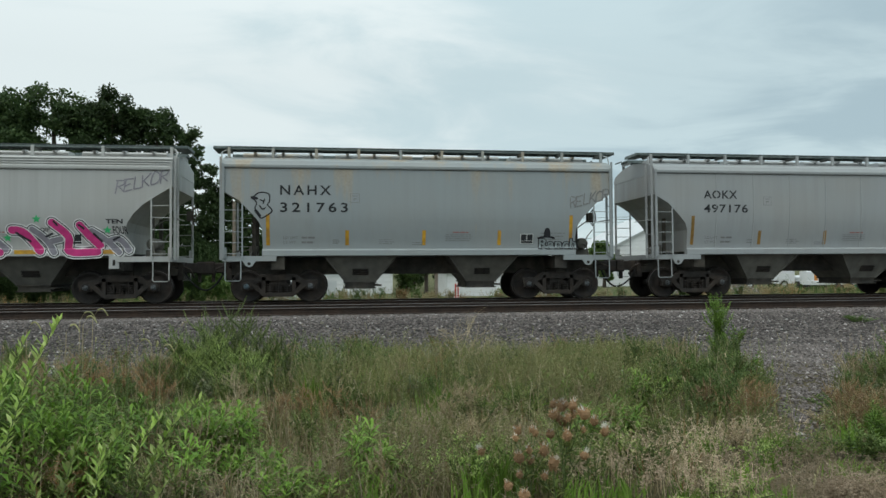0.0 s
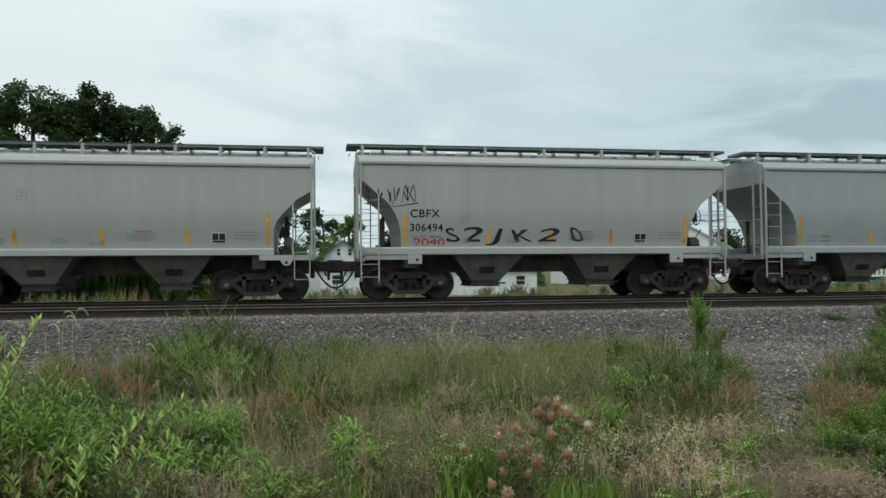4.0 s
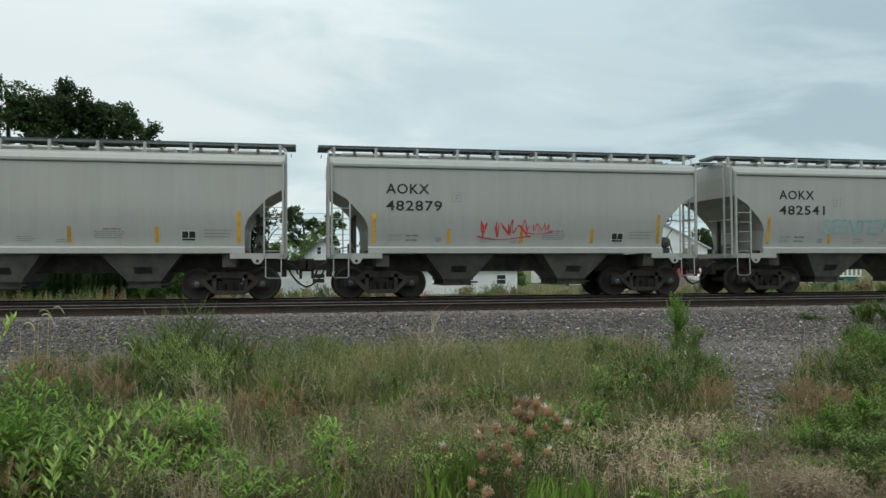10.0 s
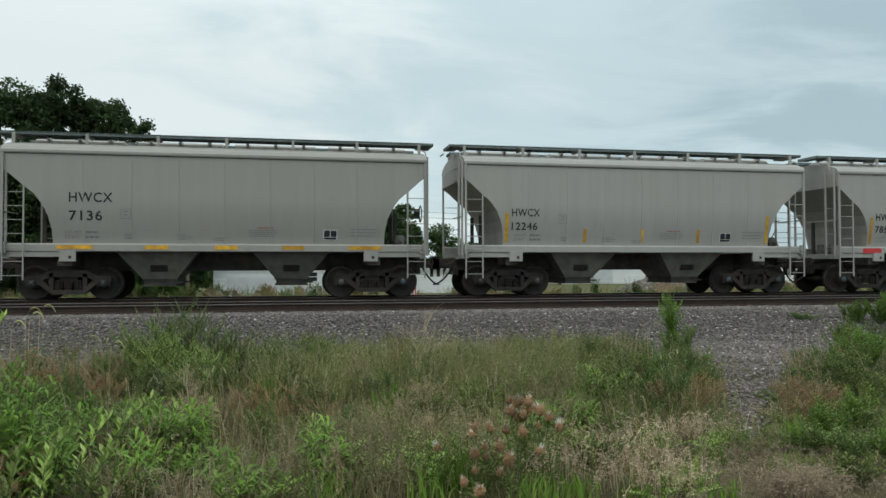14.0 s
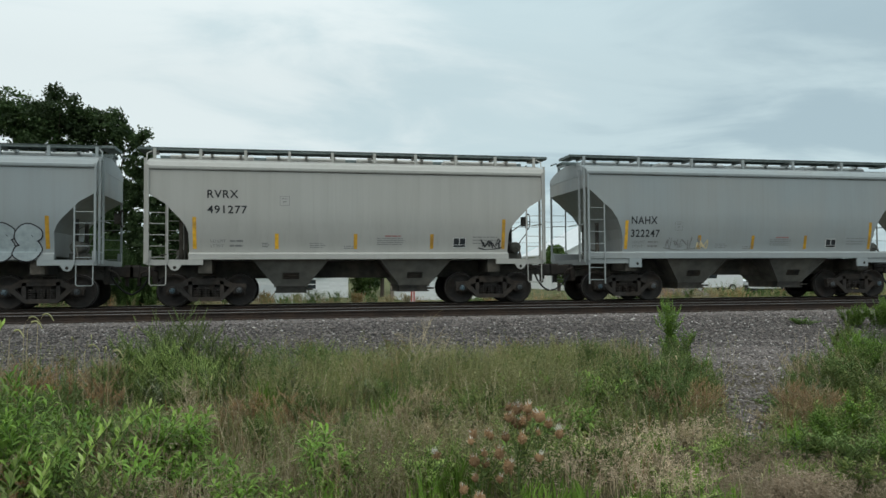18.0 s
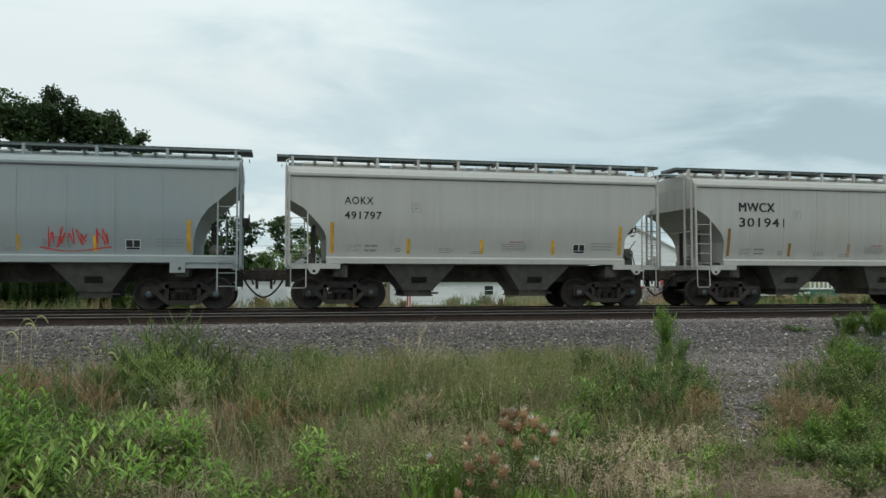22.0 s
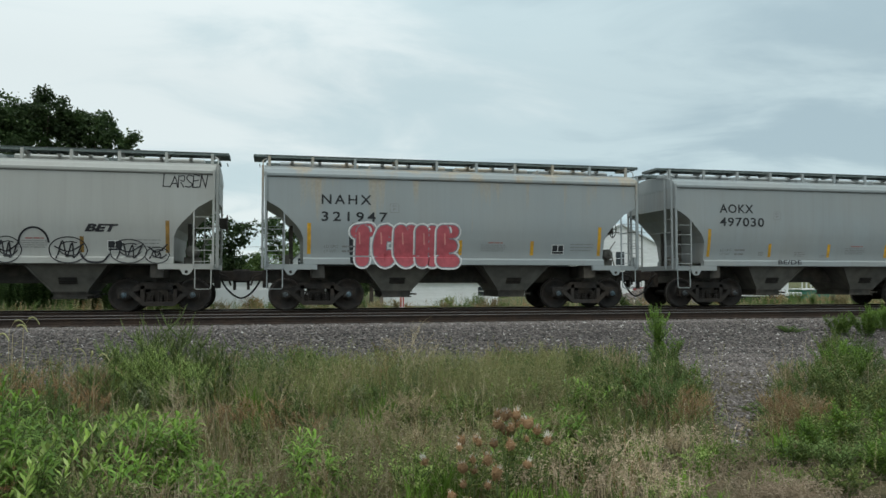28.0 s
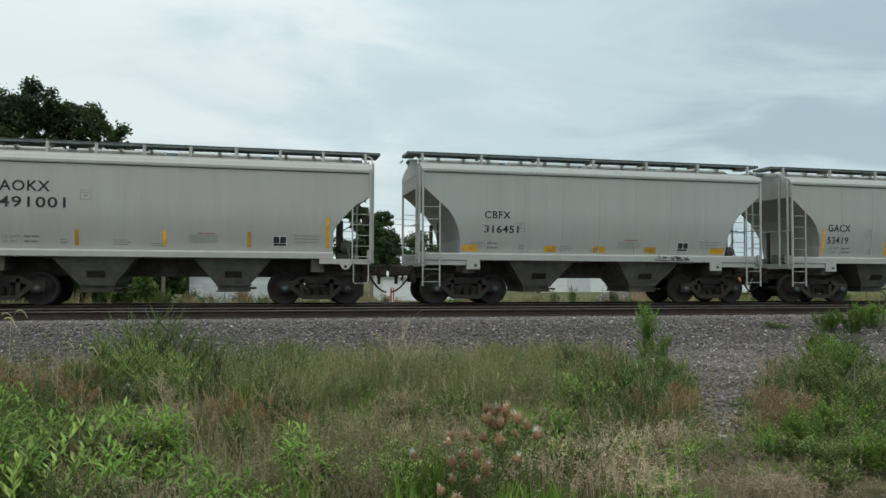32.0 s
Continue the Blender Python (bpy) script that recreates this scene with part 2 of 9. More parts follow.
YELLOW = material("reflective_yellow", (0.62, 0.34, 0.03), 0.5, 0, 0.25, 9, 0, 20, (0.35, 0.19, 0.05), 2.5, 0.7, 0.2)
OLD_YELLOW = material("browned_yellow_tape", (0.22, 0.13, 0.035), 0.5, 0, 0.25, 9, 0, 20, (0.35, 0.19, 0.05), 2.5, 0.7, 0.2)
INK = material("black_stencil", (0.025, 0.027, 0.03), 0.7, 0, 0.3, 12)
FADED = material("faded_stencil", (0.20, 0.20, 0.20), 0.7, 0, 0.3, 25)
REDINK = material("faded_red_stencil", (0.33, 0.15, 0.14), 0.7, 0, 0.3, 25)
WHITEINK = material("white_decal", (0.72, 0.73, 0.71), 0.6, 0, 0.1, 20)
RUBBER = material("hose_rubber", (0.02, 0.02, 0.021), 0.7, 0, 0.2, 30)
RAIL = material("rusty_rail", (0.038, 0.027, 0.022), 0.75, 0.2, 0.3, 14, 0.3, 60, (0.065, 0.04, 0.027), 3, 0.6)
TIE = material("creosoted_timber", (0.055, 0.044, 0.036), 0.9, 0, 0.4, 6, 0.6, 30, (0.13, 0.11, 0.095), 1.2, 0.6, 0.25)
STONE = material("ballast_stone", (0.17, 0.15, 0.142), 0.9, 0, 0.25, 20, 0.3, 60, None, 1, 0.5, 0, 0,
                 [(0.10, 0.087, 0.082), (0.195, 0.17, 0.16), (0.125, 0.108, 0.10), (0.23, 0.203, 0.19), (0.15, 0.13, 0.12), (0.195, 0.17, 0.16), (0.085, 0.074, 0.07), (0.165, 0.145, 0.137),
                  (0.24, 0.205, 0.185), (0.14, 0.12, 0.113), (0.185, 0.16, 0.15), (0.115, 0.10, 0.094), (0.20, 0.177, 0.167), (0.17, 0.148, 0.138), (0.52, 0.49, 0.46)])


def ground_material():
    """Crushed stone beside the track that gives way to soil and thatch where the weeds grow."""
    m = bpy.data.materials.new("gravel_and_soil")
    m.use_nodes = True
    nt = m.node_tree
    n = nt.nodes.new
    b = nt.nodes["Principled BSDF"]
    b.inputs["Roughness"].default_value, b.inputs["Specular IOR Level"].default_value = 0.95, 0.15
    co = n("ShaderNodeTexCoord")
    vo = n("ShaderNodeTexVoronoi"); vo.inputs["Scale"].default_value = 17
    wire(nt, co.outputs["Object"], vo.inputs["Vector"])
    sepc = n("ShaderNodeSeparateColor"); wire(nt, vo.outputs["Color"], sepc.inputs[0])
    gr = n("ShaderNodeValToRGB")
    e = gr.color_ramp.elements
    e[0].position, e[0].color = 0.0, (0.06, 0.054, 0.05, 1)
    e[1].position, e[1].color = 1.0, (0.29, 0.27, 0.25, 1)
    e.new(0.5).color = (0.14, 0.127, 0.12, 1)
    wire(nt, sepc.outputs[0], gr.inputs[0])
    # gravel dims towards each cell's rim: shade between stones put into the colour
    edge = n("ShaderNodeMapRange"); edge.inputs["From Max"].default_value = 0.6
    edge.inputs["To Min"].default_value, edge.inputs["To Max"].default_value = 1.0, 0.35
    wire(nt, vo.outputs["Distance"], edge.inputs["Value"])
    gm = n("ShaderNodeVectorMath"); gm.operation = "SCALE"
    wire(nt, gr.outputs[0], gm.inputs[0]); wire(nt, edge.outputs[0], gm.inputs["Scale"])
    soil = n("ShaderNodeTexNoise"); soil.inputs["Scale"].default_value = 3; soil.inputs["Detail"].default_value = 9
    wire(nt, co.outputs["Object"], soil.inputs["Vector"])
    so = n("ShaderNodeValToRGB")
    so.color_ramp.elements[0].position, so.color_ramp.elements[0].color = 0.3, (0.05, 0.044, 0.024, 1)
    so.color_ramp.elements[1].position, so.color_ramp.elements[1].color = 0.7, (0.15, 0.125, 0.07, 1)
    wire(nt, soil.outputs[0], so.inputs[0])
    far = n("ShaderNodeValToRGB")
    far.color_ramp.elements[0].position, far.color_ramp.elements[0].color = 0.35, (0.05, 0.075, 0.025, 1)
    far.color_ramp.elements[1].position, far.color_ramp.elements[1].color = 0.65, (0.17, 0.15, 0.08, 1)
    wire(nt, soil.outputs[0], far.inputs[0])
    sep = n("ShaderNodeSeparateXYZ"); wire(nt, co.outputs["Object"], sep.inputs[0])
    wav = n("ShaderNodeTexNoise"); wav.inputs["Scale"].default_value = 0.45; wav.inputs["Detail"].default_value = 5
    wire(nt, co.outputs["Object"], wav.inputs["Vector"])
    wm = n("ShaderNodeMath"); wm.operation = "MULTIPLY_ADD"; wm.inputs[1].default_value = 5.0
    wire(nt, wav.outputs[0], wm.inputs[0]); wire(nt, sep.outputs["Y"], wm.inputs[2])
    near = n("ShaderNodeMapRange"); near.inputs["From Min"].default_value, near.inputs["From Max"].default_value = -9.4, -8.2
    near.inputs["To Min"].default_value, near.inputs["To Max"].default_value = 1, 0
    wire(nt, wm.outputs[0], near.inputs["Value"])
    back = n("ShaderNodeMapRange"); back.inputs["From Min"].default_value, back.inputs["From Max"].default_value = 6.5, 7.5
    wire(nt, wm.outputs[0], back.inputs["Value"])
    a = n("ShaderNodeMix"); a.data_type = "RGBA"
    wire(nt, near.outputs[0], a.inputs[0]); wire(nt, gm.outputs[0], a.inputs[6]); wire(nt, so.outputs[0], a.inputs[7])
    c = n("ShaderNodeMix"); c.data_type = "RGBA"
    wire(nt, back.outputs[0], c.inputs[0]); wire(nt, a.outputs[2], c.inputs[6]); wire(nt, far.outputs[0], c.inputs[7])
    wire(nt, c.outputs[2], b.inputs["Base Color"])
    bp = n("ShaderNodeBump"); bp.inputs["Strength"].default_value = 0.9; bp.inputs["Distance"].default_value = 0.04
    bp.invert = True
    wire(nt, vo.outputs["Distance"], bp.inputs["Height"]); wire(nt, bp.outputs[0], b.inputs["Normal"])
    return m


GROUND = ground_material()


def leaf_material(name, colors, rough=0.6):
    m = bpy.data.materials.new(name)
    m.use_nodes = True
    nt = m.node_tree
    n = nt.nodes.new
    b = nt.nodes["Principled BSDF"]
    b.inputs["Roughness"].default_value, b.inputs["Specular IOR Level"].default_value = rough, 0.25
    geo = n("ShaderNodeNewGeometry")
    r = n("ShaderNodeValToRGB")
    el = r.color_ramp.elements
    el[0].position, el[0].color = 0.0, (*colors[0], 1)
    el[1].position, el[1].color = 1.0, (*colors[-1], 1)
    for i, c in enumerate(colors[1:-1]):
        el.new((i + 1) / (len(colors) - 1)).color = (*c, 1)
    wire(nt, geo.outputs["Random Per Island"], r.inputs[0])
    co, nz = n("ShaderNodeTexCoord"), n("ShaderNodeTexNoise")
    nz.inputs["Scale"].default_value, nz.inputs["Detail"].default_value = 0.9, 4
    wire(nt, co.outputs["Object"], nz.inputs["Vector"])
    mr = n("ShaderNodeMapRange"); mr.inputs["To Min"].default_value, mr.inputs["To Max"].default_value = 0.55, 1.45
    wire(nt, nz.outputs[0], mr.inputs["Value"])
    # each plant a little lighter or darker than its neighbour
    info, own, both = n("ShaderNodeObjectInfo"), n("ShaderNodeMapRange"), n("ShaderNodeMath")
    own.inputs["To Min"].default_value, own.inputs["To Max"].default_value = 0.66, 1.40
    both.operation = "MULTIPLY"
    wire(nt, info.outputs["Random"], own.inputs["Value"])
    wire(nt, mr.outputs[0], both.inputs[0]); wire(nt, own.outputs[0], both.inputs[1])
    hs = n("ShaderNodeHueSaturation"); wire(nt, r.outputs[0], hs.inputs["Color"]); wire(nt, both.outputs[0], hs.inputs["Value"])
    wire(nt, hs.outputs[0], b.inputs["Base Color"])
    tr = n("ShaderNodeBsdfTranslucent"); wire(nt, hs.outputs[0], tr.inputs[0])
    mix = n("ShaderNodeMixShader"); mix.inputs[0].default_value = 0.3
    out = nt.nodes["Material Output"]
    wire(nt, b.outputs[0], mix.inputs[1]); wire(nt, tr.outputs[0], mix.inputs[2]); wire(nt, mix.outputs[0], out.inputs[0])
    return m


TREE_LEAF = leaf_material("tree_leaf", [(0.030, 0.055, 0.020), (0.046, 0.08, 0.027), (0.075, 0.115, 0.040)])
BUSH_LEAF = leaf_material("bush_leaf", [(0.06, 0.11, 0.03), (0.09, 0.15, 0.04), (0.13, 0.19, 0.05)])
BRIGHT_LEAF = leaf_material("bright_weed_leaf", [(0.10, 0.20, 0.028), (0.16, 0.28, 0.04), (0.24, 0.36, 0.07)])
DARK_LEAF = leaf_material("dark_weed_leaf", [(0.085, 0.14, 0.038), (0.12, 0.18, 0.052), (0.175, 0.22, 0.075)])
GREY_LEAF = leaf_material("grey_green_leaf", [(0.15, 0.19, 0.10), (0.21, 0.24, 0.14), (0.30, 0.31, 0.20)])
WEED_LEAF = leaf_material("weed_leaf", [(0.115, 0.165, 0.040), (0.175, 0.23, 0.060), (0.27, 0.29, 0.105)])
GRASS_GREEN = leaf_material("green_grass", [(0.09, 0.13, 0.028), (0.15, 0.185, 0.046), (0.21, 0.225, 0.075), (0.31, 0.27, 0.14)])
GRASS_DRY = leaf_material("dry_grass", [(0.38, 0.31, 0.18), (0.27, 0.20, 0.10), (0.47, 0.40, 0.26), (0.20, 0.17, 0.08)])
DOCK = leaf_material("rusty_seed_stalk", [(0.26, 0.13, 0.06), (0.34, 0.19, 0.09), (0.22, 0.16, 0.06)])
SEEDHEAD = leaf_material("brown_seed_head", [(0.38, 0.23, 0.125), (0.52, 0.35, 0.21), (0.22, 0.13, 0.065), (0.44, 0.29, 0.17)], 0.9)
FLUFF = leaf_material("pale_fluff", [(0.55, 0.52, 0.46), (0.68, 0.66, 0.6)], 0.9)
BARK = material("bark", (0.075, 0.06, 0.048), 0.95, 0, 0.4, 6, 0.8, 14)
PALE_LEAF = leaf_material("pale_green_leaf", [(0.19, 0.29, 0.06), (0.28, 0.37, 0.10), (0.36, 0.42, 0.16)])
SEED_TOP = leaf_material("yellow_green_seed_top", [(0.24, 0.25, 0.10), (0.34, 0.33, 0.16), (0.42, 0.38, 0.22)], 0.8)
DEAD_STALK = leaf_material("grey_dead_stalk", [(0.24, 0.19, 0.105), (0.38, 0.33, 0.20), (0.15, 0.115, 0.05)], 0.9)
TAN_SEED = leaf_material("tan_seed_grass", [(0.44, 0.34, 0.235), (0.56, 0.45, 0.33), (0.34, 0.25, 0.17), (0.50, 0.42, 0.29)], 0.85)
GREY_SEED = leaf_material("grey_brown_seed_grass", [(0.31, 0.25, 0.165), (0.44, 0.375, 0.265), (0.20, 0.15, 0.09), (0.36, 0.31, 0.19)], 0.9)
LIME_SEED = leaf_material("yellow_green_seed_grass", [(0.22, 0.245, 0.08), (0.34, 0.335, 0.14), (0.44, 0.40, 0.22), (0.17, 0.21, 0.06)], 0.85)
LANCE_LEAF = leaf_material("pale_lance_leaf", [(0.21, 0.32, 0.06), (0.30, 0.41, 0.10), (0.40, 0.47, 0.18)], 0.5)
TWIG = material("pale_dead_twig", (0.40, 0.33, 0.21), 0.85, 0, 0.2, 9)
STEM = material("green_stem", (0.10, 0.14, 0.05), 0.8, 0, 0.3, 9)
STRAW_STEM = material("straw_stem", (0.34, 0.28, 0.17), 0.85, 0, 0.3, 9)
SIDING = material("white_siding", (0.74, 0.75, 0.75), 0.6, 0, 0.06, 2.0, 0, 20, (0.60, 0.61, 0.60), 0.6, 0.4, 0.04)
SHINGLE = material("grey_shingle", (0.16, 0.165, 0.17), 0.9, 0, 0.25, 5, 0.4, 20)
DARKGLASS = material("dark_window_glass", (0.03, 0.035, 0.04), 0.12, 0, 0, 5, 0, 20, None, 1, 0.5, 0, 0, None, 0.6)
PALEMETAL = material("pale_metal_roof", (0.62, 0.64, 0.65), 0.45, 0.3, 0.08, 1.5)
GREENPAINT = material("green_roof_paint", (0.06, 0.22, 0.17), 0.6, 0, 0.2, 2)
ORANGE = material("orange_machine_paint", (0.62, 0.24, 0.05), 0.5, 0, 0.15, 5)
POLEWOOD = material("weathered_pole", (0.20, 0.165, 0.13), 0.9, 0, 0.3, 5, 0.5, 20)
REDPAINT = material("red_marker_paint", (0.45, 0.06, 0.05), 0.6, 0, 0.2, 8)


# ---- mesh helpers ----
class Shape:
    """Collects faces; a face carries the index of its material."""

    def __init__(self):
        self.v, self.f, self.m, self.s = [], [], [], []

    def add(self, verts, faces, mat=0, smooth=False):
        k = len(self.v)
        self.v += [tuple(p) for p in verts]
        self.f += [tuple(i + k for i in q) for q in faces]
        self.m += [mat] * len(faces)
        self.s += [smooth] * len(faces)
        return self

    def box(self, x0, x1, y0, y1, z0, z1, mat=0, c=0.0):
        """A box; c bevels its four edges along x."""
        if c:
            ring = [(y0 + c, z0), (y1 - c, z0), (y1, z0 + c), (y1, z1 - c), (y1 - c, z1), (y0 + c, z1), (y0, z1 - c), (y0, z0 + c)]
            return self.prism_x(ring, x0, x1, mat)
        v = [(x, y, z) for x in (x0, x1) for y in (y0, y1) for z in (z0, z1)]
        return self.add(v, [(0, 1, 3, 2), (4, 6, 7, 5), (0, 4, 5, 1), (2, 3, 7, 6), (0, 2, 6, 4), (1, 5, 7, 3)], mat)

    def prism_x(self, ring, x0, x1, mat=0, smooth=False):
        """A ring of (y, z), counter-clockwise seen from +x, drawn out along x."""
        n = len(ring)
        v = [(x0, y, z) for y, z in ring] + [(x1, y, z) for y, z in ring]
        f = [(i, (i + 1) % n, n + (i + 1) % n, n + i) for i in range(n)]
        self.add(v, f, mat, smooth)
        return self.add(v, [tuple(range(n - 1, -1, -1)), tuple(range(n, 2 * n))], mat)

    def prism_y(self, ring, y0, y1, mat=0):
        """A ring of (x, z), counter-clockwise seen from -y, drawn out along y."""
        n = len(ring)
        v = [(x, y0, z) for x, z in ring] + [(x, y1, z) for x, z in ring]
        f = [((i + 1) % n, i, n + i, n + (i + 1) % n) for i in range(n)]
        return self.add(v, f + [tuple(range(n)), tuple(range(2 * n - 1, n - 1, -1))], mat)

    def tube(self, pts, r, n=6, mat=0, taper=1.0):
        pts = [Vector(p) for p in pts]
        rings = []
        for i, p in enumerate(pts):
            d = (pts[min(i + 1, len(pts) - 1)] - pts[max(i - 1, 0)]).normalized()
            a = d.orthogonal().normalized()
            if abs(d.z) < 0.9:
                a = d.cross(Vector((0, 0, 1))).normalized()
            b = d.cross(a)
            rr = r * (1 + (taper - 1) * i / max(1, len(pts) - 1))
            rings += [p + rr * (math.cos(6.2832 * j / n) * a + math.sin(6.2832 * j / n) * b) for j in range(n)]
        f = [(i * n + j, i * n + (j + 1) % n, (i + 1) * n + (j + 1) % n, (i + 1) * n + j) for i in range(len(pts) - 1) for j in range(n)]
        k = (len(pts) - 1) * n
        self.add(rings, f, mat, True)
        return self.add(rings, [tuple(range(n - 1, -1, -1)), tuple(range(k, k + n))], mat)

    def lathe_y(self, cx, cz, prof, n=24, mat=0, smooth=True):
        """A profile of (y, radius) turned about an axis along y."""
        v = [(cx + r * math.cos(6.2832 * j / n), y, cz + r * math.sin(6.2832 * j / n)) for y, r in prof for j in range(n)]
        f = [(i * n + j, i * n + (j + 1) % n, (i + 1) * n + (j + 1) % n, (i + 1) * n + j) for i in range(len(prof) - 1) for j in range(n)]
        return self.add(v, f, mat, smooth)

    def mesh(self, name, *mats):
        me = bpy.data.meshes.new(name)
        me.from_pydata(self.v, [], self.f)
        for m in mats:
            me.materials.append(m)
        me.polygons.foreach_set("material_index", self.m)
        me.polygons.foreach_set("use_smooth", self.s)
        me.update()
        return me


def part(name, shape, mats, parent=None, label="", at=None):
    """One mesh object under a thing or under a part."""
    me = shape if isinstance(shape, bpy.types.Mesh) else shape.mesh(name, *(mats if isinstance(mats, (tuple, list)) else (mats,)))
    ob = new(name, me)
    ob.parent = parent
    if at is not None:
        ob.matrix_basis = at
    if label:
        tagged(ob, label)
    return ob


def soup(name, verts, faces, mat, smooth=False):
    """A large mesh from arrays: verts (n, 3), faces (m, 3) or (m, 4)."""
    me = bpy.data.meshes.new(name)
    faces = np.asarray(faces)
    k = faces.shape[1]
    me.vertices.add(len(verts)); me.vertices.foreach_set("co", np.asarray(verts, np.float32).ravel())
    me.loops.add(faces.size); me.loops.foreach_set("vertex_index", faces.ravel().astype(np.int32))
    me.polygons.add(len(faces))
    me.polygons.foreach_set("loop_start", np.arange(0, faces.size, k, dtype=np.int32))
    me.polygons.foreach_set("loop_total", np.full(len(faces), k, np.int32))
    me.materials.append(mat)
    me.update(calc_edges=True)
    if smooth:
        me.polygons.foreach_set("use_smooth", np.ones(len(faces), bool))
    return me


# ---- ground and track ----
def ground_z(x, y):
    """Height of the ground: the ballast crown with its shoulders, the gravel strip, the weedy verge, the yards behind."""
    x, y = np.asarray(x, float), np.asarray(y, float)
    a = np.abs(y)
    crown = np.interp(y, [-10.5, -8.6, -6.6, -5.9, 1.9, 2.3, 3.9, 5.5], [-0.68, -0.62, -0.27, -0.20, -0.20, -0.26, -0.60, -0.68])
    back = np.interp(y, [5, 12, 40, 200], [0, -0.05, -0.15, -0.3])
    back = back + np.interp(y, [5, 9, 60, 120], [0, -0.32, -0.32, 0]) * np.interp(x, [18, 25], [1, 0])
    wob = 0.035 * np.sin(x * 0.9 + y * 0.4) * np.sin(y * 0.7 - x * 0.21) + 0.02 * np.sin(x * 2.3 + 1.1) * np.sin(y * 2.9)
    return crown + back + wob * np.clip((np.where(y < 0, a - 6.0, a - 2.2)) / 3, 0, 1) * np.clip((300 - a) / 100, 0, 1)


def build_ground():
    def axis(lo, hi, step, far):
        mid = np.arange(lo, hi + 1e-6, step)
        out = [hi * 1.25 ** i for i in range(1, 40) if hi * 1.25 ** i < far] + [far]
        neg = [lo * 1.25 ** i for i in range(1, 40) if abs(lo * 1.25 ** i) < far] + [-far]
        return np.array(sorted(neg) + list(mid) + out)
    xs, ys = axis(-30, 30, 0.5, 4500), axis(-26, 26, 0.25, 4500)
    gx, gy = np.meshgrid(xs, ys)
    v = np.stack([gx, gy, ground_z(gx, gy)], -1).reshape(-1, 3)
    nx, ny = len(xs), len(ys)
    i = (np.arange(ny - 1)[:, None] * nx + np.arange(nx - 1)[None]).ravel()
    f = np.stack([i, i + 1, i + nx + 1, i + nx], -1)
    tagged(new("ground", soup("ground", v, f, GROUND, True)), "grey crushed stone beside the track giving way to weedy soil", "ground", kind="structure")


build_ground()


def tongue(x, y):
    """Where a strip of bare gravel runs from the track into the weeds: 1 or more outside it, less inside."""
    c = np.interp(y, [-16.8, -15.85, -14.55, -12.1, -10], [4.12, 4.85, 5.62, 7.3, 8.7])
    w = np.interp(y, [-16.8, -15.85, -14.55, -12.1, -10], [0.10, 0.24, 0.42, 0.85, 1.5])
    return np.abs(np.asarray(x) - c) / w


def build_stones():
    """Loose ballast: rough eight-faced lumps, joined."""
    rng = np.random.default_rng(4)
    n = 125000
    x = rng.uniform(-15, 24, n)
    y = -4.75 - 11.9 * rng.random(n) ** 1.2
    keep = (rng.random(n) < np.where(y < -11.0, 0.65, 1.0)) & ((y > np.interp(x, [0, 1.5], [-11.6, -13.2])) | (tongue(x, y) < 1.3))
    tx, ty = rng.uniform(3.6, 9.5, 14000), rng.uniform(-16.9, -9.5, 14000)
    inside = tongue(tx, ty) < rng.uniform(0.7, 1.35, 14000)
    x, y = np.concatenate([x[keep], tx[inside]]), np.concatenate([y[keep], ty[inside]])
    n = len(x)
    s = rng.uniform(0.015, 0.034, n) * np.where(rng.random(n) < 0.07, 1.5, 1) * np.where(y < -11.5, 0.8, 1.0)
    base = np.array([(1, 0, 0), (0, 1, 0), (-1, 0, 0), (0, -1, 0), (0.15, 0.1, 1), (0, 0, -1)], float)
    v = base[None] * s[:, None, None] * rng.uniform(0.65, 1.3, (n, 6, 3)) * np.array([1.35, 1.05, 0.6])
    a = rng.uniform(0, 6.28, n)
    c, sn = np.cos(a)[:, None], np.sin(a)[:, None]
    v = np.stack([v[..., 0] * c - v[..., 1] * sn, v[..., 0] * sn + v[..., 1] * c, v[..., 2]], -1)
    v += np.stack([x, y, ground_z(x, y) + s * 0.3], -1)[:, None]
    f = np.array([(0, 1, 4), (1, 2, 4), (2, 3, 4), (3, 0, 4), (1, 0, 5), (2, 1, 5), (3, 2, 5), (0, 3, 5)])
    f = (f[None] + 6 * np.arange(n)[:, None, None]).reshape(-1, 3)
    tagged(new("ballast_stones", soup("ballast_stones", v.reshape(-1, 3), f, STONE)), "loose grey and brown crushed ballast stones", "gravel", kind="stuff")


build_stones()
TRACK_ENDS = (-760.0, 780.0)


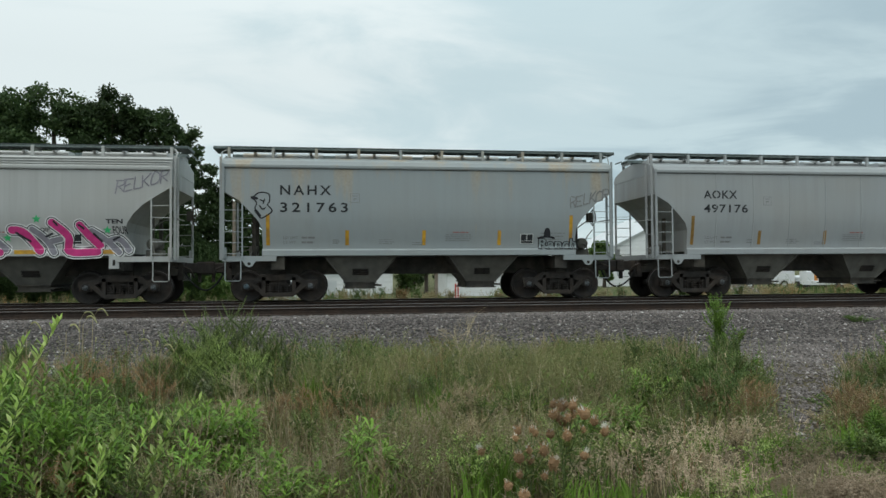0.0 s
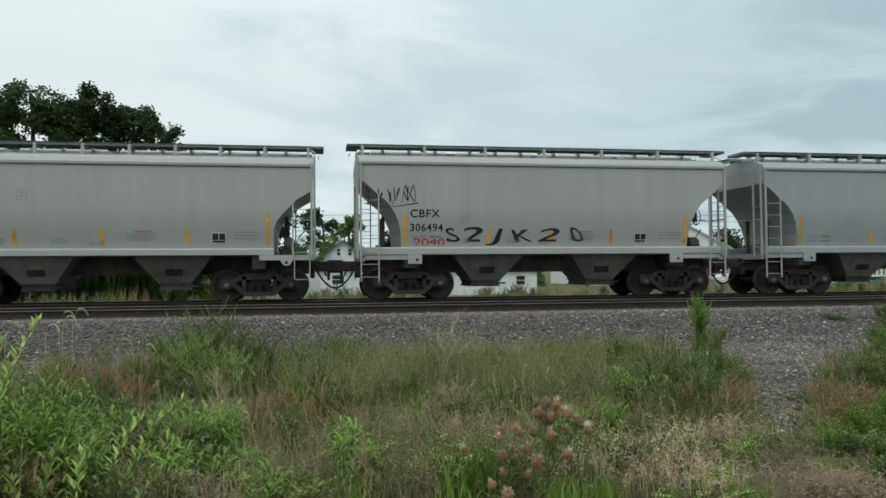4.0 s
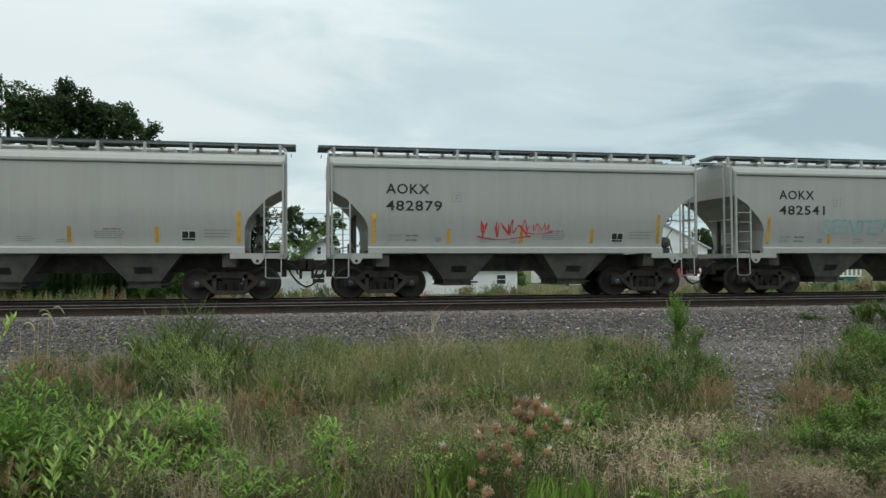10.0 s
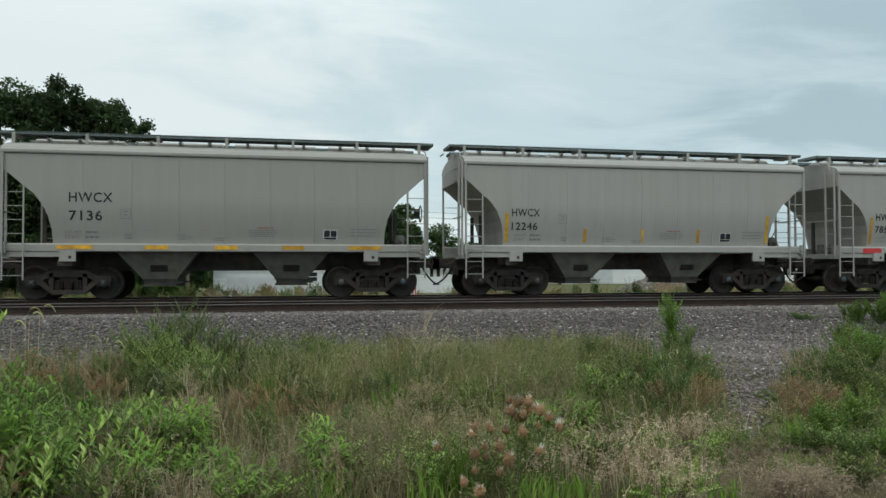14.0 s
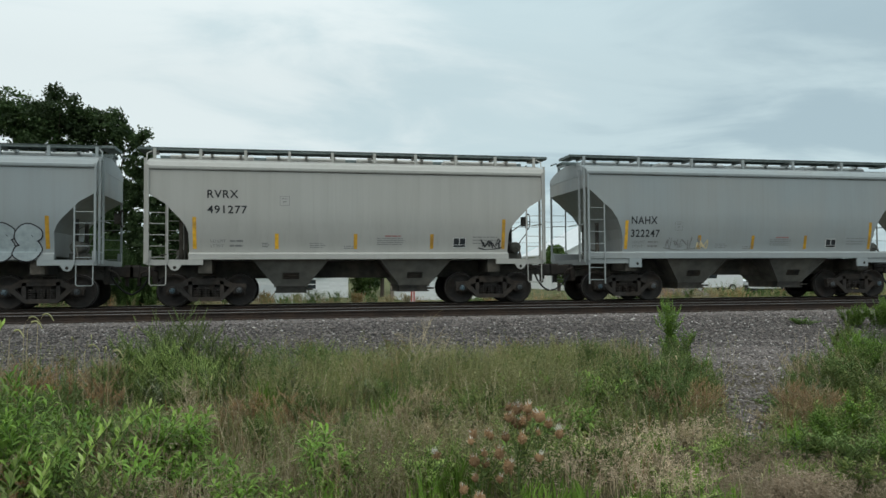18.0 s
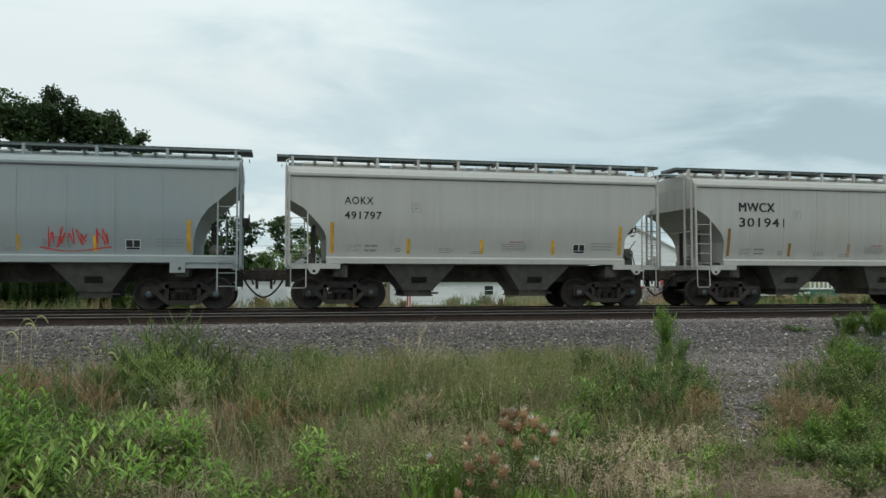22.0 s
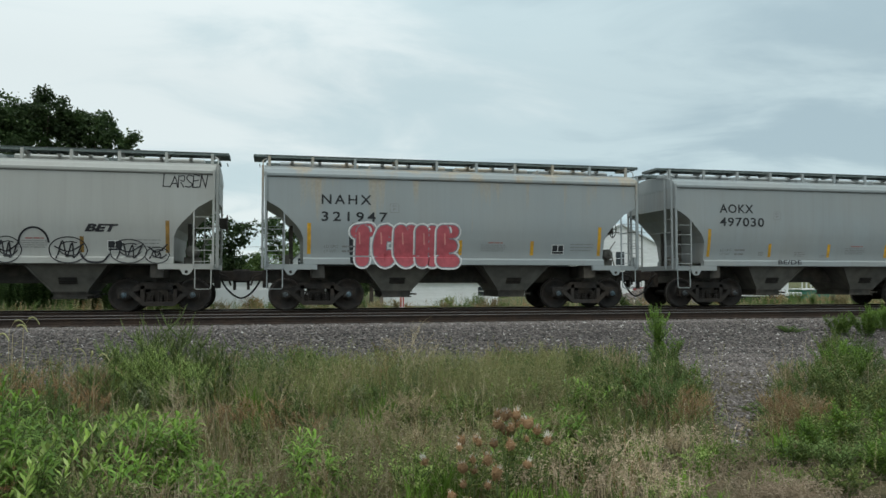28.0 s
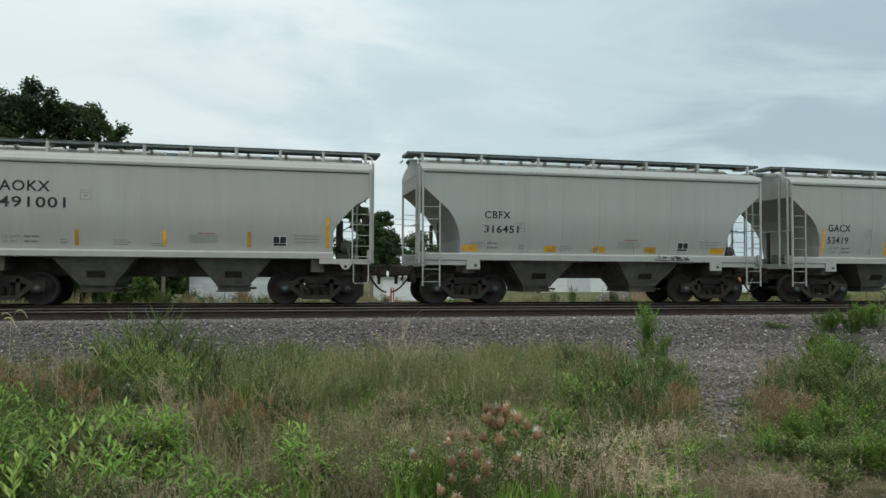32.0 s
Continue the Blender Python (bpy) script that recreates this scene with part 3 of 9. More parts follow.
def build_track(y0, label):
    track = tagged(new("railway_track"), label, "railway track", kind="structure")
    ring = [(-0.07, -0.172), (0.07, -0.172), (0.07, -0.160), (0.012, -0.140), (0.010, -0.045), (0.036, -0.034), (0.037, -0.006), (0.030, 0.0),
            (-0.030, 0.0), (-0.037, -0.006), (-0.036, -0.034), (-0.010, -0.045), (-0.012, -0.140), (-0.07, -0.160)]
    for y in (y0 - 0.755, y0 + 0.755):
        sh = Shape().prism_x([(y + a, b) for a, b in ring], *TRACK_ENDS)
        for i, f in enumerate(sh.f):
            if len(f) == 4 and all(sh.v[k][2] > -0.007 for k in f):
                sh.m[i] = 1
        part("rail", sh, (RAIL, TREAD), track, "rust-brown steel rail with a bright running surface")
    me = Shape().box(-0.115, 0.115, -1.3, 1.3, -0.36, -0.178, 0, 0.012).mesh("sleeper", TIE)
    plate = Shape().box(-0.095, 0.095, -0.18, 0.18, 0, 0.012).mesh("tie_plate", RAIL)
    rng = random.Random(3)
    far = Shape()
    i = int(TRACK_ENDS[0] / 0.53)
    while i * 0.53 < TRACK_ENDS[1]:
        x = i * 0.53
        if -15 < x < 23:
            part("sleeper", me, None, track, at=pose(x, y0 + rng.uniform(-0.05, 0.05), rng.uniform(-0.004, 0.004), 0, 0, rng.uniform(-1, 1)))
            part("tie_plate", plate, None, track, at=pose(x, y0 - 0.755, -0.180))
        else:
            far.box(x - 0.115, x + 0.115, y0 - 1.3, y0 + 1.3, -0.36, -0.185)
        i += 1
    far_ob = part("far_sleepers", far, TIE, track)
    tagged(far_ob, kind="stuff")


build_track(0.0, "railway track of rusty rails on dark timber sleepers under the train")
build_track(-3.75, "empty siding of rusty rails on dark timber sleepers")


# ---- the train ----
HALF = 5.57          # half the length of a car's body
WHEEL_R = 0.457


def half_width(z):
    """The side sheet stands upright above and curls in towards the sill."""
    return 1.6 - 0.18 * max(0.0, min(1.0, (2.7 - z) / 1.15)) ** 1.6


# the edge of the opening at each end: how far in, how high (from the top down)
OPENING = {
    "chamfer": [(0.0, 3.10), (0.44, 2.84), (0.86, 2.40), (0.98, 2.24), (1.06, 2.04), (1.08, 1.30)],
    "round": [(0.0, 3.20), (0.40, 2.96), (0.78, 2.70), (1.02, 2.46), (1.18, 2.22), (1.25, 1.98), (1.27, 1.30)],
    "arch": [(0.0, 3.46), (0.25, 3.26), (0.50, 3.03), (0.78, 2.80), (0.98, 2.52), (1.11, 2.22), (1.18, 1.90), (1.21, 1.30)],
    "step": [(0.0, 3.34), (0.20, 3.30), (0.32, 3.12), (0.75, 2.86), (1.12, 2.52), (1.28, 2.38), (1.36, 2.20), (1.38, 1.30)],
}


def body_mesh(opening, mat, eave, bottom=1.40):
    rows = OPENING[opening]
    zs = sorted({eave, bottom, *[z for _, z in rows if z > bottom], 1.6, 1.8, 2.0, 2.3, 2.7, 3.2})
    levels = []
    for z in zs:
        inn = float(np.interp(-z, [-q for _, q in rows], [d for d, _ in rows]))
        levels.append((HALF - inn, half_width(z), z))
    sh = Shape()
    v = []
    for xe, w, z in levels:
        v += [(-xe, -w, z), (xe, -w, z), (xe, w, z), (-xe, w, z)]
    n = len(levels)
    side, ends = [], []
    for i in range(n - 1):
        for j in range(4):
            q = (i * 4 + j, i * 4 + (j + 1) % 4, i * 4 + 4 + (j + 1) % 4, i * 4 + 4 + j)
            (side if j in (0, 2) else ends).append(q)
    sh.add(v, side, 0, True)
    # the ends take the darker copy, grime and shade mixed into one colour
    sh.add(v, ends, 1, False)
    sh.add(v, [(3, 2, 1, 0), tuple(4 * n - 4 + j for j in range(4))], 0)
    return sh.mesh("body", mat, PAINT_GRIMY_SHADED)


def roof_mesh(mat, ribbed, e, d):
    """The roof over an eave at height e; d: how much lower its crown lies than on the tallest cars."""
    ring = [(-1.63, e - 0.02), (-1.65, e + 0.01), (-1.65, e + 0.07), (-1.62, e + 0.10)]
    if ribbed:
        for q in (0.0, 0.07, 0.14):
            ring += [(-1.60, e + 0.12 + q), (-1.625, e + 0.14 + q), (-1.595, e + 0.17 + q)]
    ring += [(-1.56, max(4.13 - d, ring[-1][1] + 0.02)), (-1.2, 4.25 - d), (-0.6, 4.36 - d), (0, 4.40 - d)]
    full = ring + [(-y, z) for y, z in reversed(ring[:-1])]
    full += [(1.58, e - 0.02), (-1.58, e - 0.02)]
    return Shape().prism_x(list(reversed(full)), -HALF - 0.01, HALF + 0.01).mesh("roof", mat)


def ladder_shape(x0, x1, z0, z1, y, rungs):
    sh = Shape()
    for x in (x0, x1):
        sh.box(x - 0.019, x + 0.019, y - 0.012, y + 0.02, z0, z1)
    for i in range(rungs):
        z = z0 + 0.12 + (z1 - z0 - 0.3) * i / (rungs - 1)
        sh.tube([(x0, y, z), (x1, y, z)], 0.0115, 6)
    return sh


def wheelset_mesh():
    sh = Shape()
    for s in (-1, 1):
        g = lambda y: s * y
        prof = [(0.675, 0.30), (0.68, 0.40), (0.685, WHEEL_R + 0.025), (0.705, WHEEL_R + 0.025), (0.72, WHEEL_R), (0.815, WHEEL_R - 0.004), (0.82, 0.44),
                (0.815, 0.385), (0.775, 0.36), (0.77, 0.17), (0.80, 0.14), (0.83, 0.135), (0.83, 0.0)]
        pr = [(g(y), r) for y, r in prof]
        sh.lathe_y(0, 0, pr if s > 0 else pr, 28, 0, True)
        sh.lathe_y(0, 0, [(g(0.72), WHEEL_R + 0.001), (g(0.813), WHEEL_R - 0.002)], 28, 1, True)
        sh.lathe_y(0, 0, [(g(0.83), 0.085), (g(1.02), 0.085)], 12, 0)
        sh.lathe_y(0, 0, [(g(0.93), 0.0), (g(0.93), 0.13), (g(1.10), 0.13), (g(1.115), 0.11), (g(1.115), 0.075)], 16, 0)
        sh.lathe_y(0, 0, [(g(1.115), 0.078), (g(1.14), 0.07), (g(1.145), 0.0)], 12, 2)
        for k in range(3):
            a = 2.094 * k
            sh.lathe_y(0.05 * math.cos(a), 0.05 * math.sin(a), [(g(1.14), 0.016), (g(1.16), 0.014), (g(1.162), 0.0)], 6, 0)
    sh.lathe_y(0, 0, [(-0.68, 0.085), (0.68, 0.085)], 14, 0)
    return sh.mesh("wheelset", WHEEL, TREAD, CAPS)


def side_frame_mesh(s):
    """Cast frame over two bearings: a bow on top, a deep truss below, and openings for springs."""
    sh = Shape()
    y0, y1 = sorted((s * 0.93, s * 1.08))
    top = [(-1.08, 0.50), (-1.08, 0.63), (-0.70, 0.66), (-0.48, 0.80), (0.48, 0.80), (0.70, 0.66), (1.08, 0.63), (1.08, 0.50)]
    low_in = [(0.72, 0.50), (0.45, 0.62), (-0.45, 0.62), (-0.72, 0.50)]
    sh.prism_y(list(reversed(top + low_in)), y0, y1)
    sh.prism_y([(-0.82, 0.52), (-0.40, 0.16), (0.40, 0.16), (0.82, 0.52), (0.66, 0.56), (0.36, 0.27), (-0.36, 0.27), (-0.66, 0.56)], y0 - 0.02, y1 + 0.02)
    for x in (-0.42, 0.42):
        sh.prism_y([(x - 0.055, 0.2), (x + 0.055, 0.2), (x + 0.055, 0.72), (x - 0.055, 0.72)], y0, y1)
    for x in (-0.889, 0.889):
        sh.prism_y([(x - 0.17, 0.5), (x - 0.16, 0.36), (x - 0.13, 0.36), (x - 0.12, 0.5)], y0, y1)
        sh.prism_y([(x + 0.12, 0.5), (x + 0.13, 0.36), (x + 0.16, 0.36), (x + 0.17, 0.5)], y0, y1)
        sh.box(x - 0.15, x + 0.15, y0 - 0.01, y1 + 0.01, 0.585, 0.64)
    return sh.mesh("side_frame", TRUCK)


def springs_mesh(s):
    sh = Shape()
    for i in range(3):
        x = -0.24 + 0.24 * i
        for k in range(5):
            z = 0.275 + 0.06 * k
            sh.lathe_y(x, z, [(s * 0.94, 0.0), (s * 0.94, 0.028), (s * 1.07, 0.028), (s * 1.07, 0.0)], 6, 0)
            sh.box(x - 0.095, x + 0.095, min(s * 0.95, s * 1.06), max(s * 0.95, s * 1.06), z - 0.014, z + 0.014)
    return sh.mesh("spring_nest", TRUCK)


def hopper_mesh(x, wide, deep, mat):
    """A funnel below the sill with sloping ends and sides that lean in."""
    sh = Shape()
    t, b = wide, 0.42
    v = [(x - t, -1.34, 1.42), (x + t, -1.34, 1.42), (x + t, 1.34, 1.42), (x - t, 1.34, 1.42),
         (x - b, -0.85, deep), (x + b, -0.85, deep), (x + b, 0.85, deep), (x - b, 0.85, deep)]
    sh.add(v, [(4, 5, 1, 0), (5, 6, 2, 1), (6, 7, 3, 2), (7, 4, 0, 3), (0, 1, 2, 3), (7, 6, 5, 4)])
    # stiffening flange along the corner and an access plate
    for sx in (-1, 1):
        sh.tube([(x + sx * t, -1.35, 1.40), (x + sx * b, -0.86, deep)], 0.022, 4)
    y = lambda z: -1.34 + 0.49 * (1.42 - z) / (1.42 - deep) - 0.012
    zc = deep + 0.30
    v = [(x - 0.22, y(zc - .09), zc - .09), (x + 0.22, y(zc - .09), zc - .09), (x + 0.22, y(zc + .09), zc + .09), (x - 0.22, y(zc + .09), zc + .09)]
    sh.add(v, [(0, 1, 2, 3)], 1)
    for k in range(3):
        q = zc - 0.06 + 0.06 * k
        sh.tube([(x - 0.24, y(q) - 0.015, q), (x + 0.24, y(q) - 0.015, q)], 0.014, 5, 1)
    return sh.mesh("hopper", mat, TRUCK)


def gate_mesh(x, deep):
    sh = Shape()
    sh.box(x - 0.47, x + 0.47, -0.86, 0.86, deep - 0.03, deep + 0.01)
    sh.box(x - 0.42, x + 0.42, -0.80, 0.80, deep - 0.17, deep - 0.03)
    sh.box(x - 0.46, x + 0.46, -0.84, 0.84, deep - 0.19, deep - 0.155)
    for y in (-0.78, 0.78):
        sh.box(x + 0.42, x + 0.62, y - 0.03, y + 0.03, deep - 0.12, deep - 0.07)
    sh.tube([(x + 0.56, -0.92, deep - 0.095), (x + 0.56, 0.92, deep - 0.095)], 0.025, 8)
    return sh.mesh("discharge_gate", UNDER)


def strip(x0, x1, z0, z1, off=0.006, sill=False):
    """A flat mark laid on the car's near side."""
    sh = Shape()
    n = max(1, int((z1 - z0) / 0.18))
    zs = [z0 + (z1 - z0) * i / n for i in range(n + 1)]
    w = (lambda z: SILL_Y + 0.004) if sill else half_width
    v = [p for z in zs for p in ((x0, -w(z) - off, z), (x1, -w(z) - off, z))]
    return sh.add(v, [(2 * i, 2 * i + 1, 2 * i + 3, 2 * i + 2) for i in range(n)])


SILL_Y = 1.50
KINDS = {
    "plain": dict(opening="chamfer", eave=3.76, drop=0.18, paint=PAINT, ribbed=False, supports=10, sill=(1.30, 1.50), tab="round", stripes="tall"),
    "ribbed_plain": dict(opening="chamfer", eave=3.76, drop=0.18, paint=PAINT, ribbed=False, supports=10, sill=(1.30, 1.50), tab="round", stripes="tall", seams=7),
    "stained": dict(opening="chamfer", eave=3.76, drop=0.18, paint=PAINT_STAIN, ribbed=False, supports=10, sill=(1.30, 1.50), tab="round", stripes="tall"),
    "arch": dict(opening="arch", eave=3.88, drop=0.08, paint=PAINT, ribbed=False, supports=7, sill=(1.30, 1.52), tab="square", stripes="tall"),
    "arch_seams": dict(opening="arch", eave=3.88, drop=0.08, paint=PAINT, ribbed=False, supports=7, sill=(1.30, 1.52), tab="square", stripes="tall", seams=7),
    "arch_low": dict(opening="arch", eave=3.88, drop=0.08, paint=PAINT, ribbed=False, supports=7, sill=(1.30, 1.52), tab="square", stripes="low", seams=7),
    "arch_sill": dict(opening="arch", eave=3.88, drop=0.08, paint=PAINT, ribbed=False, supports=7, sill=(1.30, 1.52), tab="square", stripes="sill", seams=7),
    "bead": dict(opening="round", eave=3.66, drop=0.20, paint=PAINT, ribbed=True, supports=7, sill=(1.32, 1.50), tab="slot", stripes="sill"),
    "deep": dict(opening="step", eave=3.66, drop=0.22, paint=PAINT_RUST, ribbed=True, supports=6, sill=(1.10, 1.56), tab="none", stripes="deep"),
    "deep_clean": dict(opening="step", eave=3.66, drop=0.22, paint=PAINT_FLECK, ribbed=True, supports=6, sill=(1.10, 1.56), tab="none", stripes="deep"),
}
SHARED = {}


def shared(key, make):
    if key not in SHARED:
        SHARED[key] = make()
    return SHARED[key]


def build_car(kind):
    k = KINDS[kind]
    paint, drop = k["paint"], k["drop"]
    car = new("hopper_car")
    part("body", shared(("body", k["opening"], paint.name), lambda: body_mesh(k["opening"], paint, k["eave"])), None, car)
    part("roof", shared(("roof", kind), lambda: roof_mesh(paint, k["ribbed"], k["eave"], k["drop"])), None, car)
    # upright weld seams on the side
    if k.get("seams"):
        def seam():
            sh = Shape()
            n = 8
            zs = [1.52 + (3.72 - 1.52) * i / n for i in range(n + 1)]
            v = [p for z in zs for p in ((-0.02, -half_width(z) - 0.001, z), (0.0, -half_width(z) - 0.014, z), (0.02, -half_width(z) - 0.001, z))]
            return sh.add(v, [q for i in range(n) for q in ((3 * i, 3 * i + 1, 3 * i + 4, 3 * i + 3), (3 * i + 1, 3 * i + 2, 3 * i + 5, 3 * i + 4))]).mesh("weld_seam", paint)
        for i in range(k["seams"]):
            part("weld_seam", shared(("seam", paint.name), seam), None, car, at=pose(-3.6 + 7.2 * i / (k["seams"] - 1), 0, 0))
    # walkway on the roof
    def board():
        sh = Shape().box(-HALF + 0.02, HALF - 0.02, -0.28, 0.28, 4.565, 4.605)
        for y in (-0.28, 0.27):
            sh.box(-HALF + 0.02, HALF - 0.02, y, y + 0.012, 4.52, 4.605)
        for i in range(38):
            x = -5.75 + 11.5 * i / 37
            sh.box(x - 0.01, x + 0.01, -0.27, 0.27, 4.53, 4.565)
        return sh.mesh("running_board", GRATE)
    for y in (-0.78, 0.78):
        part("running_board", shared("board", board), None, car, "dark galvanised walkway grating", at=pose(0, y, -drop))
    for s in (-1, 1):
        def crossover():
            a, b = sorted((s * (HALF - 0.02), s * (HALF + 0.32)))
            return Shape().box(a, b, -1.06, -0.10, 4.525, 4.605, 0, 0.012).mesh("end_walkway", GRATE)
        part("end_walkway", shared(("crossover", s), crossover), None, car, "dark galvanised walkway at the end", at=pose(0, 0, -drop))
    # dark strip along the eave: shadow line of the roof edge laid on as colour
    part("eave_seam", shared(("eaveseam", k["eave"]), lambda: strip(-HALF + 0.03, HALF - 0.03, k["eave"] - 0.034, k["eave"] - 0.012, 0.004).mesh("eave_seam", UNDER)), None, car, "dark strip painting the shadowed seam under the roof edge")
    n = k["supports"]
    sup = shared(("sup", paint.name), lambda: Shape().box(-0.038, 0.038, -0.03, 0.03, 4.13, 4.56).box(-0.038, 0.038, 0.03, 0.58, 4.47, 4.56).mesh("board_support", paint))
    for s in (-1, 1):
        for i in range(n):
            part("board_support", sup, None, car, at=pose(-HALF + 0.12 + (2 * HALF - 0.24) * i / (n - 1), s * 1.10, -drop, 0, 0, 0 if s < 0 else 180))
    def hatch():
        sh = Shape()
        ring = [(-0.33, 4.34), (0.33, 4.34), (0.33, 4.47), (0.22, 4.53), (-0.22, 4.53), (-0.33, 4.47)]
        sh.prism_x(ring, -1.15, 1.15)
        for x in (-0.8, 0, 0.8):
            sh.box(x - 0.04, x + 0.04, -0.42, 0.42, 4.48, 4.555)
        return sh.mesh("hatch_cover", paint)
    for x in (-4.0, -1.33, 1.33, 4.0):
        part("hatch_cover", shared(("hatch", paint.name), hatch), None, car, at=pose(x, 0, -drop))
    # sills and end platforms
    z0, z1 = k["sill"]
    inn = OPENING[k["opening"]][-1][0]
    full = k["opening"] in ("arch", "step")
    def sill():
        e = HALF if full else HALF - inn + 0.02
        ring = [(-1.50, z0 + 0.015), (-1.485, z0), (-1.30, z0), (-1.30, z1 - 0.01), (-1.36, z1), (-1.44, z1), (-1.50, z1 - 0.045)]
        return Shape().prism_x(ring, -e, e).mesh("side_sill", paint)
    me = shared(("sill", kind, paint.name), sill)
    part("side_sill", me, None, car)
    part("side_sill", me, None, car, at=pose(0, 0, 0, 0, 0, 180))
    def platform():
        sh = Shape()
        ring = [(-1.58, 1.16), (1.58, 1.16), (1.58, 1.31), (-1.58, 1.31)] if not full else [(-1.46, 1.12), (1.46, 1.12), (1.46, 1.29), (-1.46, 1.29)]
        sh.prism_x(ring, HALF - 0.16, HALF + 0.0)
        for s in (-1, 1):
            y = s * (1.53 if not full else 1.42)
            sh.box(HALF - (1.45 if not full else 1.6), HALF - 0.16, y - 0.05, y + 0.05, 1.16, 1.305)
        sh.box(HALF - 1.3, HALF - 0.16, -0.6, 0.6, 1.22, 1.26)
        return sh.mesh("end_platform", paint)
    me = shared(("plat", full, paint.name), platform)
    part("end_platform", me, None, car)
    part("end_platform", me, None, car, at=pose(0, 0, 0, 0, 0, 180))
    # jacking tabs
    if k["tab"] != "none":
        def tab():
            sh = Shape()
            if k["tab"] == "square":
                sh.box(-0.2, 0.2, -1.53, -1.47, 1.04, 1.31).lathe_y(0.06, 1.15, [(-1.532, 0.0), (-1.532, 0.045)], 10, 1)
            elif k["tab"] == "slot":
                sh.box(-0.13, 0.13, -1.53, -1.47, 0.98, 1.33).box(-0.035, 0.035, -1.534, -1.53, 1.06, 1.22, 1)
            else:
                sh.prism_y([(-0.2, 1.2), (-0.09, 1.03), (0.0, 1.0), (0.09, 1.03), (0.2, 1.2)], -1.60, -1.54)
                sh.lathe_y(0, 1.09, [(-1.602, 0.0), (-1.602, 0.045)], 10, 1)
            return sh.mesh("jacking_tab", paint, TRUCK)
        me = shared(("tab", k["tab"], paint.name), tab)
        dx = {"square": HALF - 1.58, "slot": HALF - 1.52, "round": HALF - 0.72}[k["tab"]]
        for s in (-1, 1):
            part("jacking_tab", me, None, car, at=pose(s * dx, 0, 0))
            part("jacking_tab", me, None, car, at=pose(s * dx, 0, 0, 0, 0, 180))
    # corner posts, ladders and steps
    def post():
        z = 1.25
        return Shape().box(HALF - 0.06, HALF - 0.005, -1.665, -1.605, z, 3.86).box(HALF - 0.11, HALF - 0.005, -1.605, -1.50, z, z + 0.3).mesh("corner_post", paint)
    me = shared(("post", paint.name), post)
    for a, fl in ((0, 1), (180, 1)):
        part("corner_post", me, None, car, at=pose(0, 0, 0, 0, 0, a))
    def post2():
        return Shape().box(-HALF + 0.005, -HALF + 0.06, -1.665, -1.605, 1.25, 3.86).box(-HALF + 0.005, -HALF + 0.11, -1.605, -1.50, 1.25, 1.55).mesh("corner_post", paint)
    me = shared(("post2", paint.name), post2)
    for a in (0, 180):
        part("corner_post", me, None, car, at=pose(0, 0, 0, 0, 0, a))
    top = {"chamfer": 2.75, "arch": 3.02, "step": 2.86, "round": 2.86}[k["opening"]]
    bot = {"chamfer": 1.25, "arch": 0.55, "step": 1.2, "round": 1.25}[k["opening"]]
    for sx in (-1, 1):
        def lad():
            x0, x1 = sorted((sx * (HALF - 0.04), sx * (HALF - 0.54)))
            return ladder_shape(x0, x1, bot, top, -1.63, 5 if bot > 1 else 7).mesh("ladder", paint)
        me = shared(("ladder", sx, k["opening"], paint.name), lad)
        part("ladder", me, None, car)
        part("ladder", me, None, car, at=pose(0, 0, 0, 0, 0, 180))
        if bot > 1:
            def step():
                x0, x1 = sx * (HALF - 0.08), sx * (HALF - 0.50)
                return Shape().tube([(x0, -1.60, 1.2), (x0, -1.62, 0.66), (x0 - sx * 0.04, -1.62, 0.62), (x1 + sx * 0.04, -1.62, 0.62), (x1, -1.62, 0.66), (x1, -1.60, 1.2)], 0.016, 6).mesh("stirrup_step", paint)
            me = shared(("step", sx, paint.name), step)
            part("stirrup_step", me, None, car)
            part("stirrup_step", me, None, car, at=pose(0, 0, 0, 0, 0, 180))
        def endlad():
            x = sx * (HALF + 0.05)
            sh = Shape()
            for y in (-1.52, -1.10):
                sh.box(x - 0.03, x + 0.03, y - 0.02, y + 0.02, 1.2, 4.05)
            for i in range(4):
                sh.tube([(x, -1.52, 1.5 + 0.42 * i), (x, -1.10, 1.5 + 0.42 * i)], 0.013, 5)
            sh.tube([(x, -1.58, 2.36), (x, -0.2, 2.36)], 0.014, 5)
            sh.tube([(x, -1.31, 4.0), (x, -1.25, 4.22), (x - sx * 0.1, -1.1, 4.3)], 0.018, 5)
            return sh.mesh("end_ladder", paint)
        part("end_ladder", shared(("endlad", sx, paint.name), endlad), None, car)
        for y in (-0.55, 0.55):
            part("slope_brace", shared("brace", lambda: Shape().box(-0.05, 0.05, -0.04, 0.04, 1.26, 2.45).mesh("slope_brace", UNDER)), None, car, at=pose(sx * (HALF - 0.75), y, 0))
        # coupler, hose
        def coupler():
            sh = Shape()
            a, b, c = sx * (HALF - 0.1), sx * (HALF + 0.42), sx * (HALF + 0.66)
            sh.box(min(a, b), max(a, b), -0.16, 0.16, 0.84, 1.14, 0, 0.03)
            sh.box(min(a, sx * (HALF + 0.05)), max(a, sx * (HALF + 0.05)), -0.32, 0.32, 0.64, 1.16)
            sh.box(min(b, c), max(b, c), -0.22, 0.16, 0.80, 1.18, 0, 0.05)
            sh.box(min(b, sx * (HALF + 0.5)), max(b, sx * (HALF + 0.5)), -0.07, 0.07, 0.58, 0.80)
